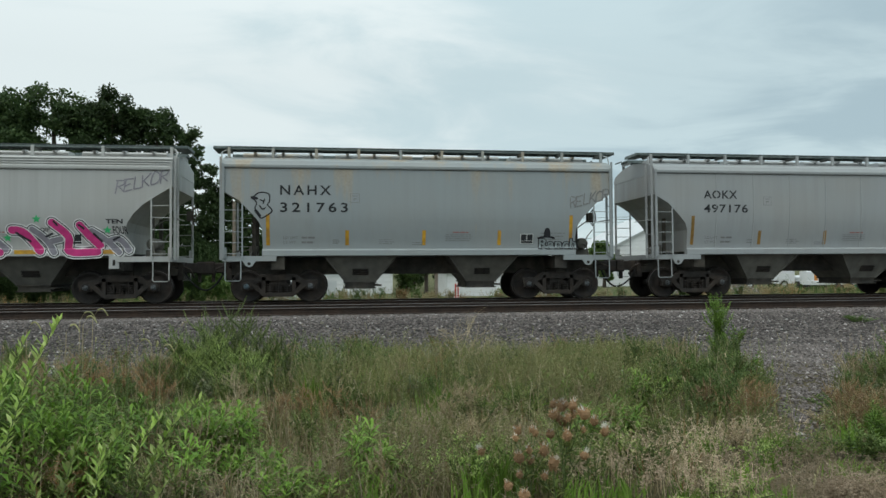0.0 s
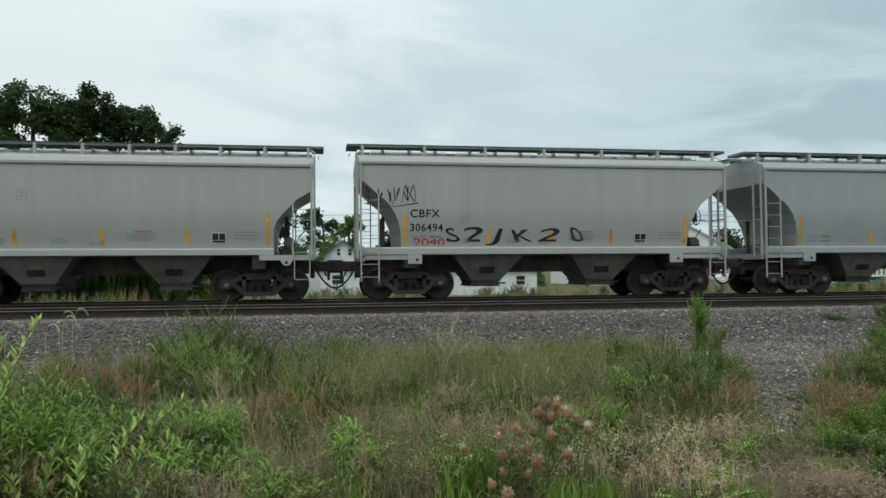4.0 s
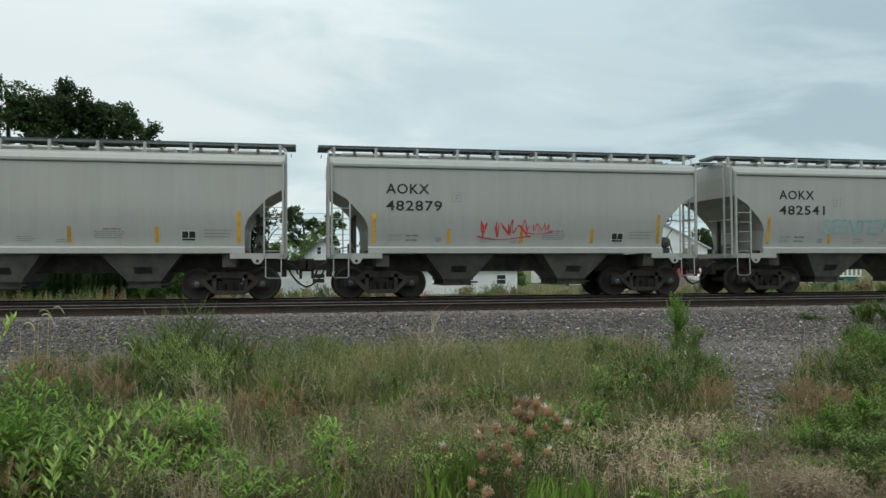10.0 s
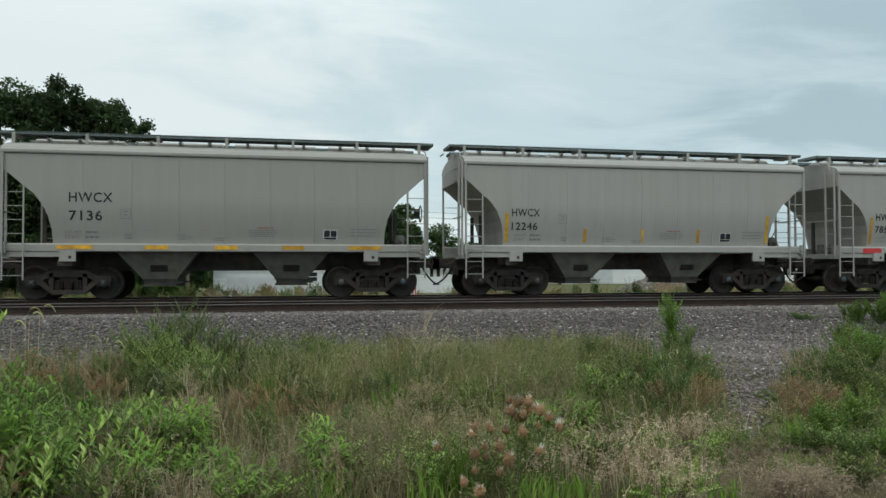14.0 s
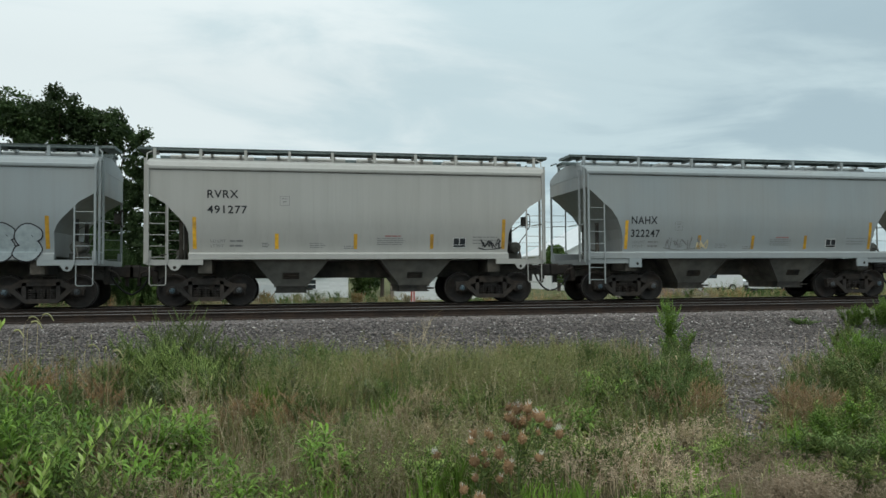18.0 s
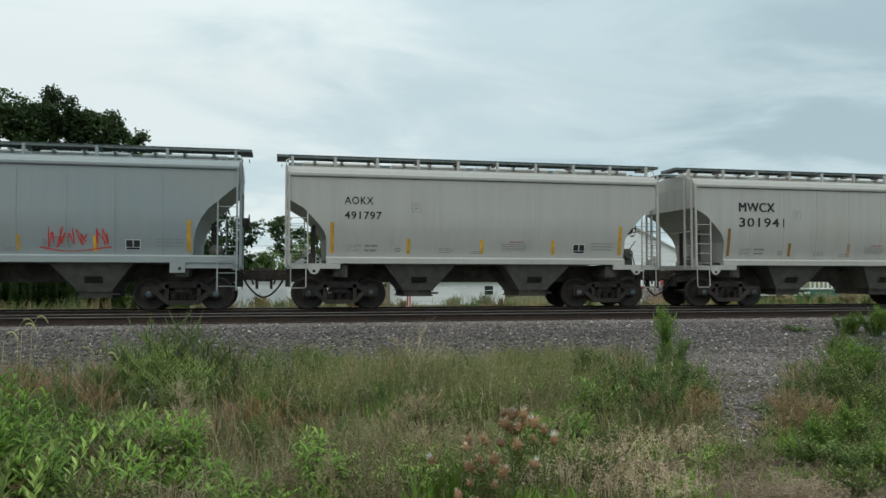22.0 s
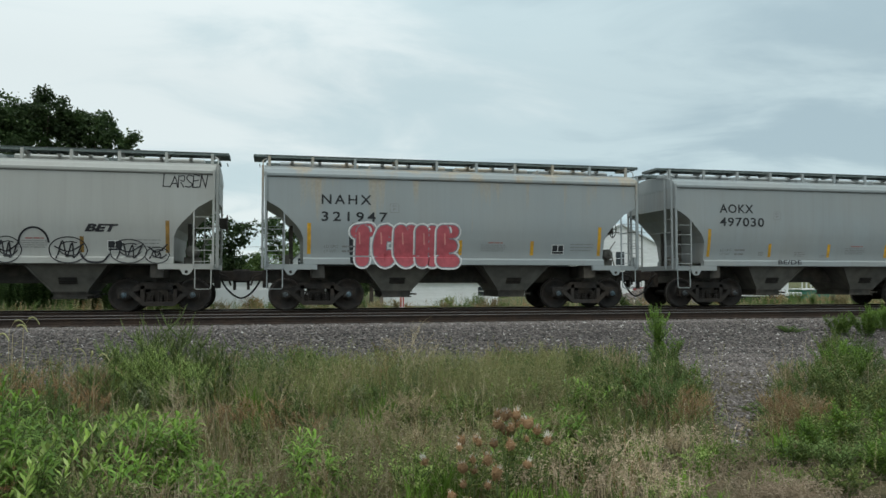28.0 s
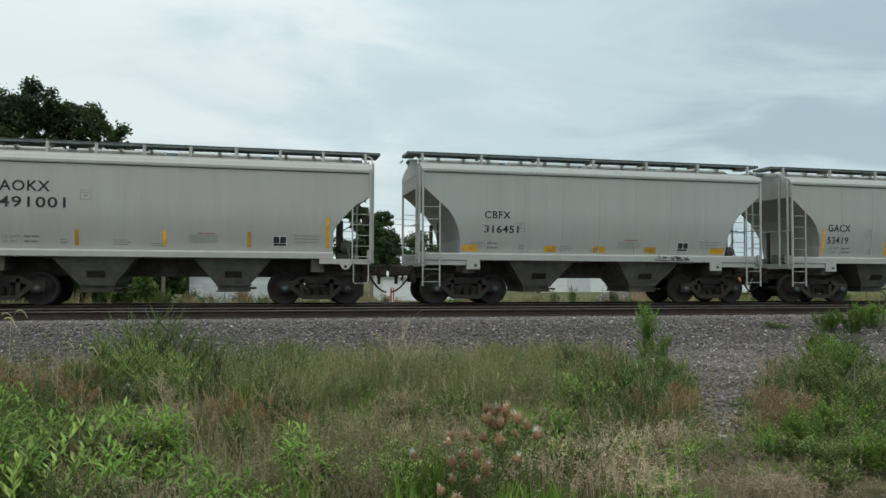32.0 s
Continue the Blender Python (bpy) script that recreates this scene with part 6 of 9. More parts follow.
    bubbles(c, 2.55, 1.5, 0.75, 0.8, 1, None, BLACK, 0.035, 14, "black loop drawing"), scrawl(c, 3.2, 1.75, 0.25, 0.3, GOLD, 0.04, 15, 2)
    scrawl(c, 2.2, 1.4, 0.7, 0.12, BLACK, 0.03, 16, 3)
    c = car[18]
    scrawl(c, 4.3, 1.75, 1.5, 0.55, RED, 0.035, 17, 5), scrawl(c, 5.7, 1.9, 0.8, 0.3, RED, 0.03, 18, 4)
    c = car[19]
    sprayed(c, "SENTEFRANK", 3.1, 1.92, 4.3, 0.46, 0.045, [(0.0, PALETEAL)], "faded teal sprayed letters", 19, 1.1, 0.12, 0.12), sprayed(c, "FLEAR", 8.0, 1.75, 2.2, 0.5, 0.04, [(0.0, PALETEAL)], "faded teal sprayed letters", 20, 1.1, 0.1, 0.14)
    c = car[20]
    drawn(c, [[(7.2, 2.1), (6.95, 1.95), (6.92, 1.45), (7.1, 1.28), (7.3, 1.5), (7.25, 1.95), (6.9, 2.12), (7.3, 2.2), (7.7, 2.15)], [(7.45, 1.95), (7.35, 1.5), (7.55, 1.28), (7.8, 1.5), (7.75, 1.9), (7.5, 1.98)], [(7.85, 1.95), (7.85, 1.45), (8.05, 1.28), (8.25, 1.5), (8.2, 1.95), (8.0, 2.18), (7.7, 2.1)], [(8.3, 1.35), (8.35, 1.9), (8.6, 2.15), (8.85, 2.1), (8.9, 1.9), (8.7, 1.78), (8.95, 1.6), (8.95, 1.38), (8.7, 1.26), (8.35, 1.3)], [(7.58, 1.8), (7.50, 1.66), (7.62, 1.66), (7.52, 1.5)], [(8.48, 1.72), (8.40, 1.58), (8.52, 1.58), (8.42, 1.44)], [(6.85, 1.9), (6.6, 1.6), (6.75, 1.32), (7.0, 1.28)], [(8.95, 2.1), (9.1, 1.9), (9.0, 1.75)]], BLACK, 0.036, "black outline graffiti")
    scrawl(c, 0.3, 2.6, 0.8, 0.4, FADED, 0.025, 211, 3)
    c = car[21]
    field(c, [(2.0, 1.30), (2.45, 1.48), (2.9, 1.52), (4.5, 1.45), (5.35, 1.42), (5.3, 1.26), (3.6, 1.25), (2.4, 1.26)], WHITE, 0.005, "white foot of the graffiti")
    field(c, [(2.25, 2.40), (2.72, 2.14), (3.10, 2.10), (3.36, 2.14), (3.30, 1.85), (3.05, 1.50), (2.80, 1.62), (2.72, 1.90)], GOLD, 0.007, "gold graffiti letter")
    field(c, [(3.50, 2.52), (3.58, 2.30), (3.42, 1.60), (3.10, 1.55), (3.22, 1.95)], WHITE, 0.008, "white graffiti letter")
    field(c, [(4.02, 2.60), (4.10, 2.22), (4.40, 2.05), (4.45, 1.62), (3.70, 1.52), (3.55, 1.85), (3.66, 2.05), (3.95, 2.14)], GOLD, 0.009, "gold graffiti letter")
    field(c, [(4.42, 2.02), (4.62, 2.24), (4.95, 2.28), (5.28, 2.12), (5.32, 1.75), (5.10, 1.50), (4.60, 1.52), (4.42, 1.72)], GOLD, 0.010, "gold graffiti letter")
    field(c, [(3.0, 1.62), (3.7, 1.70), (4.4, 1.64), (5.2, 1.70), (5.3, 1.46), (4.2, 1.40), (3.1, 1.44)], WHITE, 0.012, "white fade of the graffiti letters")
    blob(c, 2.80, 2.12, 0.46, 0.22, GREEN, 23), blob(c, 2.52, 1.62, 0.32, 0.36, GREEN, 24), blob(c, 5.28, 1.62, 0.34, 0.45, GREEN, 25)
    drawn(c, [[(2.25, 2.40), (2.72, 2.14), (3.36, 2.12), (3.48, 2.52), (3.58, 2.30), (3.42, 1.60)], [(2.25, 2.40), (2.5, 2.08), (2.80, 1.90), (2.78, 1.60), (2.45, 1.42), (2.02, 1.30)], [(3.66, 2.05), (3.92, 2.16), (4.02, 2.60), (4.12, 2.24), (4.45, 2.08)], [(4.42, 2.02), (4.62, 2.24), (4.95, 2.28), (5.28, 2.12), (5.36, 1.8), (5.28, 1.45)], [(3.05, 2.02), (3.05, 1.85)], [(3.15, 2.02), (3.15, 1.86)], [(3.55, 1.85), (3.62, 1.55)], [(2.85, 1.28), (3.3, 1.44), (3.9, 1.40), (4.4, 1.27)], [(3.3, 1.27), (3.8, 1.34), (4.1, 1.26)], [(5.40, 2.12), (5.52, 2.2), (5.44, 1.9)], [(4.95, 1.85), (4.95, 1.72)], [(2.05, 1.28), (2.5, 1.26)]], BLACK, 0.055, "black outline of the gold graffiti", 0.014)
    field(c, [(6.1, 2.28), (6.35, 2.32), (6.6, 2.42), (6.9, 2.36), (7.02, 2.05), (6.9, 1.75), (6.75, 1.45), (6.6, 1.28), (6.35, 1.30), (6.3, 1.7), (6.15, 1.95)], WHITE, 0.006, "white face-like graffiti shape")
    field(c, [(7.05, 2.34), (7.3, 2.36), (7.45, 1.9), (7.25, 1.5), (7.05, 1.28), (6.85, 1.6), (7.0, 1.95)], WHITE, 0.007, "white graffiti shape")
    field(c, [(7.75, 2.12), (8.0, 2.32), (8.4, 2.34), (8.72, 2.1), (8.74, 1.65), (8.5, 1.30), (8.0, 1.28), (7.72, 1.5), (7.9, 1.85)], WHITE, 0.006, "white graffiti shape")
    drawn(c, [[(6.3, 1.72), (6.12, 1.98), (6.08, 2.3), (6.28, 2.28), (6.6, 2.43), (6.95, 2.34), (7.02, 2.0), (6.85, 1.72), (6.5, 1.74)], [(6.85, 1.70), (6.72, 1.45), (6.55, 1.27)], [(7.02, 2.3), (7.2, 2.4), (7.36, 2.28), (7.42, 1.9), (7.22, 1.55), (7.05, 1.27)], [(7.42, 2.36), (7.62, 2.05), (7.75, 2.36), (7.78, 2.1), (8.05, 2.34), (8.45, 2.34), (8.74, 2.08), (8.76, 1.62), (8.52, 1.30), (8.2, 1.26)], [(7.78, 2.1), (7.98, 1.82), (7.7, 1.5), (7.75, 1.3)], [(5.72, 2.1), (5.95, 1.85), (5.80, 1.62), (6.05, 1.72), (6.2, 1.5), (6.18, 1.85), (5.95, 2.0), (5.72, 2.1)], loop(6.48, 2.10, 0.06, 0.05), loop(6.74, 2.10, 0.06, 0.05), [(6.45, 1.88), (6.62, 1.82), (6.80, 1.92)], loop(8.32, 1.68, 0.22, 0.24)], BLACK, 0.045, "black outlines of the white graffiti", 0.012)
    drawn(c, [[(8.26, 2.08), (8.28, 2.06)], [(8.50, 2.06), (8.52, 2.04)]], BLACK, 0.11, "black dots of the graffiti", 0.014)
    drawn(c, [[(7.16, 2.22), (7.18, 2.20)], [(7.18, 2.02), (7.16, 1.98)], [(7.12, 1.82), (7.10, 1.78)], [(7.2, 1.56), (7.1, 1.5)], [(6.66, 2.36), (6.64, 2.22)], [(7.50, 2.2), (7.6, 1.7), (7.4, 1.35)]], CRIMSON, 0.06, "crimson marks of the graffiti", 0.014)
    drawn(c, [[(8.8, 2.15), (9.15, 2.0), (9.4, 1.7), (9.48, 1.4)], [(8.85, 2.05), (9.2, 2.02)], [(8.9, 1.45), (9.4, 1.42)], [(8.95, 1.8), (9.1, 1.6), (9.2, 1.75), (9.25, 1.5)]], CRIMSON, 0.02, "thin crimson lines beside the graffiti", 0.008)
    scrawl(c, 8.6, 1.5, 0.7, 0.6, PINK, 0.03, 26, 4), scrawl(c, 0.7, 2.9, 0.9, 0.4, FADED, 0.02, 27, 4), scrawl(c, 10.0, 2.9, 0.9, 0.35, FADED, 0.02, 28, 4)
    c = car[22]
    scrawl(c, 2.8, 1.55, 0.9, 0.32, BLACK, 0.06, 29, 4), scrawl(c, 3.8, 1.55, 0.5, 0.3, BLACK, 0.03, 30, 3)
    c = car[23]
    sprayed(c, "CUSTOR", 4.10, 1.25, 3.85, 0.92, 0.30, [(0.22, BLACK), (0.0, WHITE)], "white bubble graffiti with thick black outlines", 31, 1.12, 0.05, 0.04)
    drawn(c, [loop(8.15, 1.70, 0.17, 0.19), loop(8.15, 1.70, 0.06, 0.07)], BLACK, 0.16, "round black graffiti mark", 0.006), drawn(c, [[(8.05, 1.78), (8.15, 1.66), (8.25, 1.76)], [(8.1, 1.62), (8.22, 1.60)]], WHITE, 0.03, "pale lines on the round mark", 0.012)
    scrawl(c, 8.68, 1.52, 0.85, 0.5, BLACK, 0.035, 33, 4)
    drawn(c, [[(3.45, 1.70), (3.52, 1.38)], [(3.48, 1.66), (3.7, 1.62), (3.6, 1.48)], [(3.62, 1.36), (4.05, 1.52), (3.72, 1.62)], [(3.6, 1.40), (4.0, 1.36)]], BLACK, 0.06, "black sprayed arrow"), scrawl(c, 2.7, 1.26, 0.6, 0.18, BLACK, 0.035, 34, 5)
    c = car[26]
    plate(c, "graffiti_fill", 2.6, 9.2, 1.30, 1.62, GREEN, "green painted band"), plate(c, "graffiti_fill", 1.0, 1.7, 1.30, 1.46, RED, "red painted band")
    letters(c, "Future", 3.9, 1.42, 3.9, 1.05, [(0.11, RED), (0.07, BLACK), (0.03, WHITE), (-0.012, RED)], "red graffiti letters edged white", 0.25)
    letters(c, "POSTCARD", 2.35, 1.72, 1.5, 0.22, [(0.03, WHITE), (0.0, BLACK)], "black lettering edged white")
    letters(c, "TO THE", 2.75, 1.44, 0.95, 0.18, [(0.03, WHITE), (0.0, BLACK)], "black lettering edged white")
    plate(c, "graffiti", 3.05, 3.45, 2.05, 2.55, RED, "red painted stamp")
    scrawl(c, 8.2, 1.75, 1.2, 0.4, WHITE, 0.04, 37, 6), scrawl(c, 8.6, 1.4, 2.0, 0.25, SKYBLUE, 0.05, 38, 8)
    c = car[28]
    scrawl(c, 2.0, 1.4, 1.3, 0.3, BLACK, 0.05, 39, 4)
    c = car[29]
    emblem(c, 8.31, 3.31, 1.46, 0.45)
    scrawl(c, 4.35, 1.6, 0.95, 0.32, BLACK, 0.05, 40, 5), scrawl(c, 6.1, 1.6, 1.2, 0.32, GREYS, 0.03, 41, 7), scrawl(c, 8.7, 1.55, 1.1, 0.32, RED, 0.045, 42, 6)
    c = car[30]
    sprayed(c, "NESTS", 2.62, 1.27, 3.7, 1.02, 0.34, [(0.07, BLACK), (0.0, STEELPAINT)], "black outline graffiti letters", 41, 1.15, 0.12, 0.05)
    sprayed(c, "OBASS", 6.55, 1.27, 3.2, 0.98, 0.36, [(0.065, BLACK), (0.0, STEELPAINT)], "black outline graffiti letters", 42, 1.12, 0.05, 0.05)
    drawn(c, [[(2.45, 1.42), (2.7, 1.36), (3.1, 1.26)], [(2.5, 1.72), (2.75, 2.1), (3.2, 2.32)], loop(3.45, 2.36, 0.22, 0.10, 0.2, 3.3), loop(4.0, 2.36, 0.26, 0.13, 0.2, 3.3), loop(4.7, 2.38, 0.28, 0.15, 0.2, 3.3), loop(5.4, 2.34, 0.28, 0.12, 0.2, 3.6), [(5.3, 2.3), (5.9, 2.12), (6.5, 2.2), (6.35, 1.9), (6.2, 1.55)], [(7.25, 2.05), (7.25, 1.85)], [(7.15, 1.95), (7.35, 1.95)], [(8.15, 2.05), (8.15, 1.85)], [(8.05, 1.95), (8.25, 1.95)]], BLACK, 0.045, "black swept lines of the graffiti", 0.018)
    c = car[31]
    scrawl(c, 9.2, 1.6, 0.65, 0.3, BLACK, 0.035, 43, 4)
    c = car[32]
    scrawl(c, 2.6, 1.6, 1.2, 0.4, FADED, 0.03, 44, 5), scrawl(c, 3.6, 1.6, 0.4, 0.3, SAND, 0.05, 45, 2)
    c = car[33]
    scrawl(c, 8.05, 1.6, 0.95, 0.48, BLACK, 0.035, 46, 5), letters(c, "VMK", 9.3, 1.6, 0.5, 0.28, [(0.006, BLACK)], "small black sprayed letters", -0.2)
    scrawl(c, 2.9, 1.7, 0.6, 0.3, FADED, 0.02, 47, 3)
    c = car[36]
    scrawl(c, 8.2, 1.6, 1.0, 0.35, MAGENTA, 0.03, 48, 6), letters(c, "BRS", 9.45, 1.58, 0.5, 0.25, [(0.02, MAGENTA)], "magenta sprayed letters")
    c = car[37]
    scrawl(c, 2.6, 1.7, 0.9, 0.35, BLACK, 0.03, 49, 4), scrawl(c, 6.2, 1.65, 1.6, 0.6, RED, 0.035, 50, 6), scrawl(c, 3.0, 1.55, 0.6, 0.2, SKYBLUE, 0.03, 51, 3)
    c = car[40]
    bubbles(c, 4.6, 1.55, 0.9, 0.6, 1, None, FADED, 0.03, 52, "faded round graffiti"), scrawl(c, 5.6, 1.6, 0.7, 0.4, FADED, 0.03, 53, 4), scrawl(c, 3.9, 1.6, 0.6, 0.4, FADED, 0.03, 54, 3)
    c = car[43]
    blob(c, 2.2, 1.1, 1.2, 0.95, GOLD, 55, 0.004), blob(c, 3.1, 1.75, 2.4, 0.55, GOLD, 56, 0.004), blob(c, 5.45, 1.02, 1.1, 1.2, SKYBLUE, 58, 0.004), blob(c, 9.5, 1.0, 1.0, 1.15, SKYBLUE, 57, 0.004), plate(c, "graffiti_fill", 6.2, 9.6, 2.0, 2.27, SKYBLUE, "sky-blue field behind graffiti", 0.003)
    for i, (ch, col) in enumerate((("N", TEALS), ("E", PINK), ("C", PINK), ("S", TEALS))):
        sprayed(c, ch, 2.85 + 0.66 * i, 1.12, 0.78, 1.08, 0.22, [(0.10, BLACK), (0.0, col)], "teal and pink graffiti letters edged black", 51 + i, 1.0, 0.0, 0.03)
        plate(c, "graffiti_fill", 2.92 + 0.66 * i, 3.45 + 0.66 * i, 1.0, 1.30, (SAND, SKYBLUE, SKYBLUE, SAND)[i], "pale painted foot of the letters", 0.0125)
    for i, ch in enumerate("AHEM"):
        sprayed(c, ch, 5.78 + 1.0 * i, 0.99, 1.12, 1.22, 0.36, [(0.09, PURPLE), (0.0, (LILAC, GREYS)[i % 2] if i != 2 else LILAC)], "lilac graffiti letters edged purple", 61 + i, 1.0, 0.0, 0.02)
    drawn(c, [[(8.15 + 0.2 * (i % 2), 2.12 - 0.19 * i), (8.18 + 0.2 * (i % 2), 2.10 - 0.19 * i)] for i in range(6)], BLACK, 0.15, "black spots on the graffiti", 0.016)
    drawn(c, [[(a + 0.10 * k, b), (a + 0.06 + 0.10 * k, b - 0.20)] for a, b in ((6.0, 1.28), (6.85, 2.12), (7.6, 1.28), (8.75, 2.10), (9.4, 1.28)) for k in range(4)], BLACK, 0.045, "black dashes on the graffiti", 0.017)
    plate(c, "graffiti_fill", 5.9, 9.6, 1.115, 1.17, SKYBLUE, "sky-blue painted edge", 0.005)
    c = car[44]
    blob(c, 10.0, 2.5, 0.16, 0.55, BROWN, 71, 0.005, 20, "brown rust stain")
    scrawl(c, 0.5, 2.6, 0.6, 0.4, FADED, 0.02, 711, 3)
    c = car[42]
    blob(c, 9.80, 1.75, 0.10, 0.7, BROWN, 72, 0.005, 20, "yellow-brown rust stain")
    c = car[47]
    for i, (x0, x1, top) in enumerate(((2.5, 3.3, 2.0), (3.42, 4.39, 2.1), (4.5, 5.39, 2.08), (5.6, 6.33, 2.0), (6.98, 7.92, 2.0), (8.47, 9.4, 1.95), (9.35, 9.97, 1.75))):
        m, r = (x0 + x1) / 2, (x1 - x0) / 2
        drawn(c, [loop(m, (1.32 + top) / 2, r, (top - 1.32) / 2), loop(m + 0.05, (1.4 + top) / 2, r * 0.6, (top - 1.4) * 0.3, 1.0, 6.0)], BLACK, 0.026, "black scrawled loops")
        drawn(c, [[(m - r * 0.6, 1.45), (m - r * 0.3, top - 0.1), (m - r * 0.1, 1.5), (m + r * 0.2, top - 0.15), (m + r * 0.3, 1.45), (m + r * 0.7, top - 0.2)], [(m - r * 0.7, 1.75), (m, 1.62), (m + r * 0.8, 1.82)]], BLACK, 0.036, "black scrawled letters")
    drawn(c, [loop(6.62, 1.82, 0.36, 0.42, 0.1, 3.1), [(7.75, 1.55), (7.95, 1.36), (8.3, 1.36), (8.45, 1.55)]], BLACK, 0.05, "black sprayed arc")
    letters(c, "BET", 7.88, 2.16, 0.78, 0.18, [(0.05, BLACK)], "small black sprayed letters", 0.3), sprayed(c, "LARSEN", 9.78, 3.36, 1.15, 0.34, 0.026, [(0.0, BLACK)], "thin black sprayed tag", 97, 1.1, 0.1, 0.12)
    c = car[48]
    field(c, [(2.38, 1.35), (2.34, 2.3), (2.55, 2.42), (2.7, 1.4)], BLACK, 0.004, "black shade beside the graffiti")
    sprayed(c, "TCUHE", 2.42, 1.26, 3.1, 1.18, 0.34, [(0.18, WHITE), (0.09, GREYS), (0.03, CRIMSON)], "crimson graffiti letters edged white", 71, 1.08, 0.0, 0.03)
    drawn(c, [[(2.62 + 0.62 * i, 2.2), (2.64 + 0.62 * i, 1.9)] for i in range(5)], PINK, 0.04, "pink highlight on graffiti", 0.017)
    c = car[49]
    letters(c, "BE/DE", 3.7, 1.37, 0.85, 0.13, [(0.01, BLACK)], "small black sprayed letters")
    c = car[51]
    scrawl(c, 9.6, 2.2, 0.35, 0.4, BLACK, 0.03, 104, 2)
    c = car[52]
    scrawl(c, 2.9, 1.55, 1.2, 0.35, PINK, 0.03, 105, 3), scrawl(c, 4.8, 1.55, 0.4, 0.4, BROWN, 0.035, 106, 2), scrawl(c, 6.0, 1.55, 1.2, 0.3, FADED, 0.025, 107, 5)
    c = car[53]
    blob(c, 8.4, 3.45, 0.3, 0.10, SAND, 73, 0.005, 20, "pale brown stain")
    c = car[55]
    scrawl(c, 7.5, 1.36, 1.1, 0.14, BLACK, 0.025, 108, 6)
    c = car[16]
    blob(c, 9.86, 2.45, 0.10, 0.4, BROWN, 75, 0.005, 20, "brown rust stain"), blob(c, 9.3, 1.58, 0.45, 0.16, FADED, 76, 0.005, 24, "grey smudge")


build_graffiti()


# ---- the yards behind the track ----
def lap_wall(sh, x0, x1, y, z0, z1, board=0.14, face=-1, mat=0):
    """A wall of lapped boards that faces -y: each board leans out at its foot."""
    n = max(1, int((z1 - z0) / board))
    b = (z1 - z0) / n
    for i in range(n):
        z = z0 + b * i
        v = [(x0, y - 0.022, z), (x1, y - 0.022, z), (x1, y - 0.004, z + b), (x0, y - 0.004, z + b), (x1, y, z), (x0, y, z)]
        sh.add(v, [(0, 1, 2, 3), (5, 4, 1, 0)], mat)


def house(name, label, x0, x1, y0, y1, z0, eave, ridge, openings, ridge_along="y", roof=SHINGLE, board=0.14):
    """A gabled building with lapped walls, a roof with overhang, doors and windows set in the wall that faces the track."""
    h = new(name)
    h.matrix_basis = pose((x0 + x1) / 2, (y0 + y1) / 2, z0)
    ox, oy = (x0 + x1) / 2, (y0 + y1) / 2
    hx, hy = (x1 - x0) / 2, (y1 - y0) / 2
    eh, rh = eave - z0, ridge - z0
    sh = Shape()
    sh.box(-hx, hx, -hy, hy, -0.5, eh)
    if ridge_along == "y":
        sh.prism_y([(-hx, eh), (hx, eh), (0, rh)], -hy, hy)
    else:
        sh.prism_x([(-hy, eh), (hy, eh), (0, rh)], -hx, hx)
    wall = part("wall", sh, SIDING, h, "white lapped siding")
    n = int((rh - 0.05) / board) if ridge_along == "y" else int((eh - 0.05) / board)
    for i in range(n):
        z = 0.05 + board * i
        a = hx if z + board <= eh else hx * max(0.03, (rh - z - board * 0.5) / (rh - eh))
        bd = Shape()
        lap_wall(bd, -a, a, -hy, z, z + board, board)
        part("board", bd, SIDING, wall)
    r = Shape()
    o, t = 0.3, 0.14
    if ridge_along == "y":
        d = (rh - eh) / hx
        r.prism_y([(-hx - o, eh - o * d), (-hx - o, eh - o * d + t), (0, rh + t), (hx + o, eh - o * d + t), (hx + o, eh - o * d), (0, rh)][::-1], -hy - o, hy + o)
    else:
        d = (rh - eh) / hy
        r.prism_x([(-hy - o, eh - o * d), (0, rh), (hy + o, eh - o * d), (hy + o, eh - o * d + t), (0, rh + t), (-hy - o, eh - o * d + t)], -hx - o, hx + o)
    part("roof", r, roof, h)
    for kind, a, b, c, d in openings:
        a, b = a - ox, b - ox
        if kind == "window":
            fr = Shape()
            for q in ((a - .07, a, c - .07, d + .07), (b, b + .07, c - .07, d + .07), (a, b, d, d + .07), (a, b, c - .07, c), (a, b, (c + d) / 2 - .02, (c + d) / 2 + .02)):
                fr.box(q[0], q[1], -hy - 0.07, -hy - 0.02, q[2], q[3])
            w = part("window", fr, SIDING, h, "white framed window")
            part("pane", Shape().box(a, b, -hy - 0.045, -hy - 0.03, c, d), DARKGLASS, w)
        else:
            fr = Shape()
            n = 4
            for i in range(n):
                z = c + (d - c) * i / n
                fr.box(a, b, -hy - 0.06, -hy - 0.025, z + 0.015, z + (d - c) / n - 0.015)
            fr.box(a, b, -hy - 0.035, -hy - 0.02, c, d)
            part("garage_door", fr, PALEMETAL, h, "pale panelled overhead door")
    return tagged(h, label, "building")


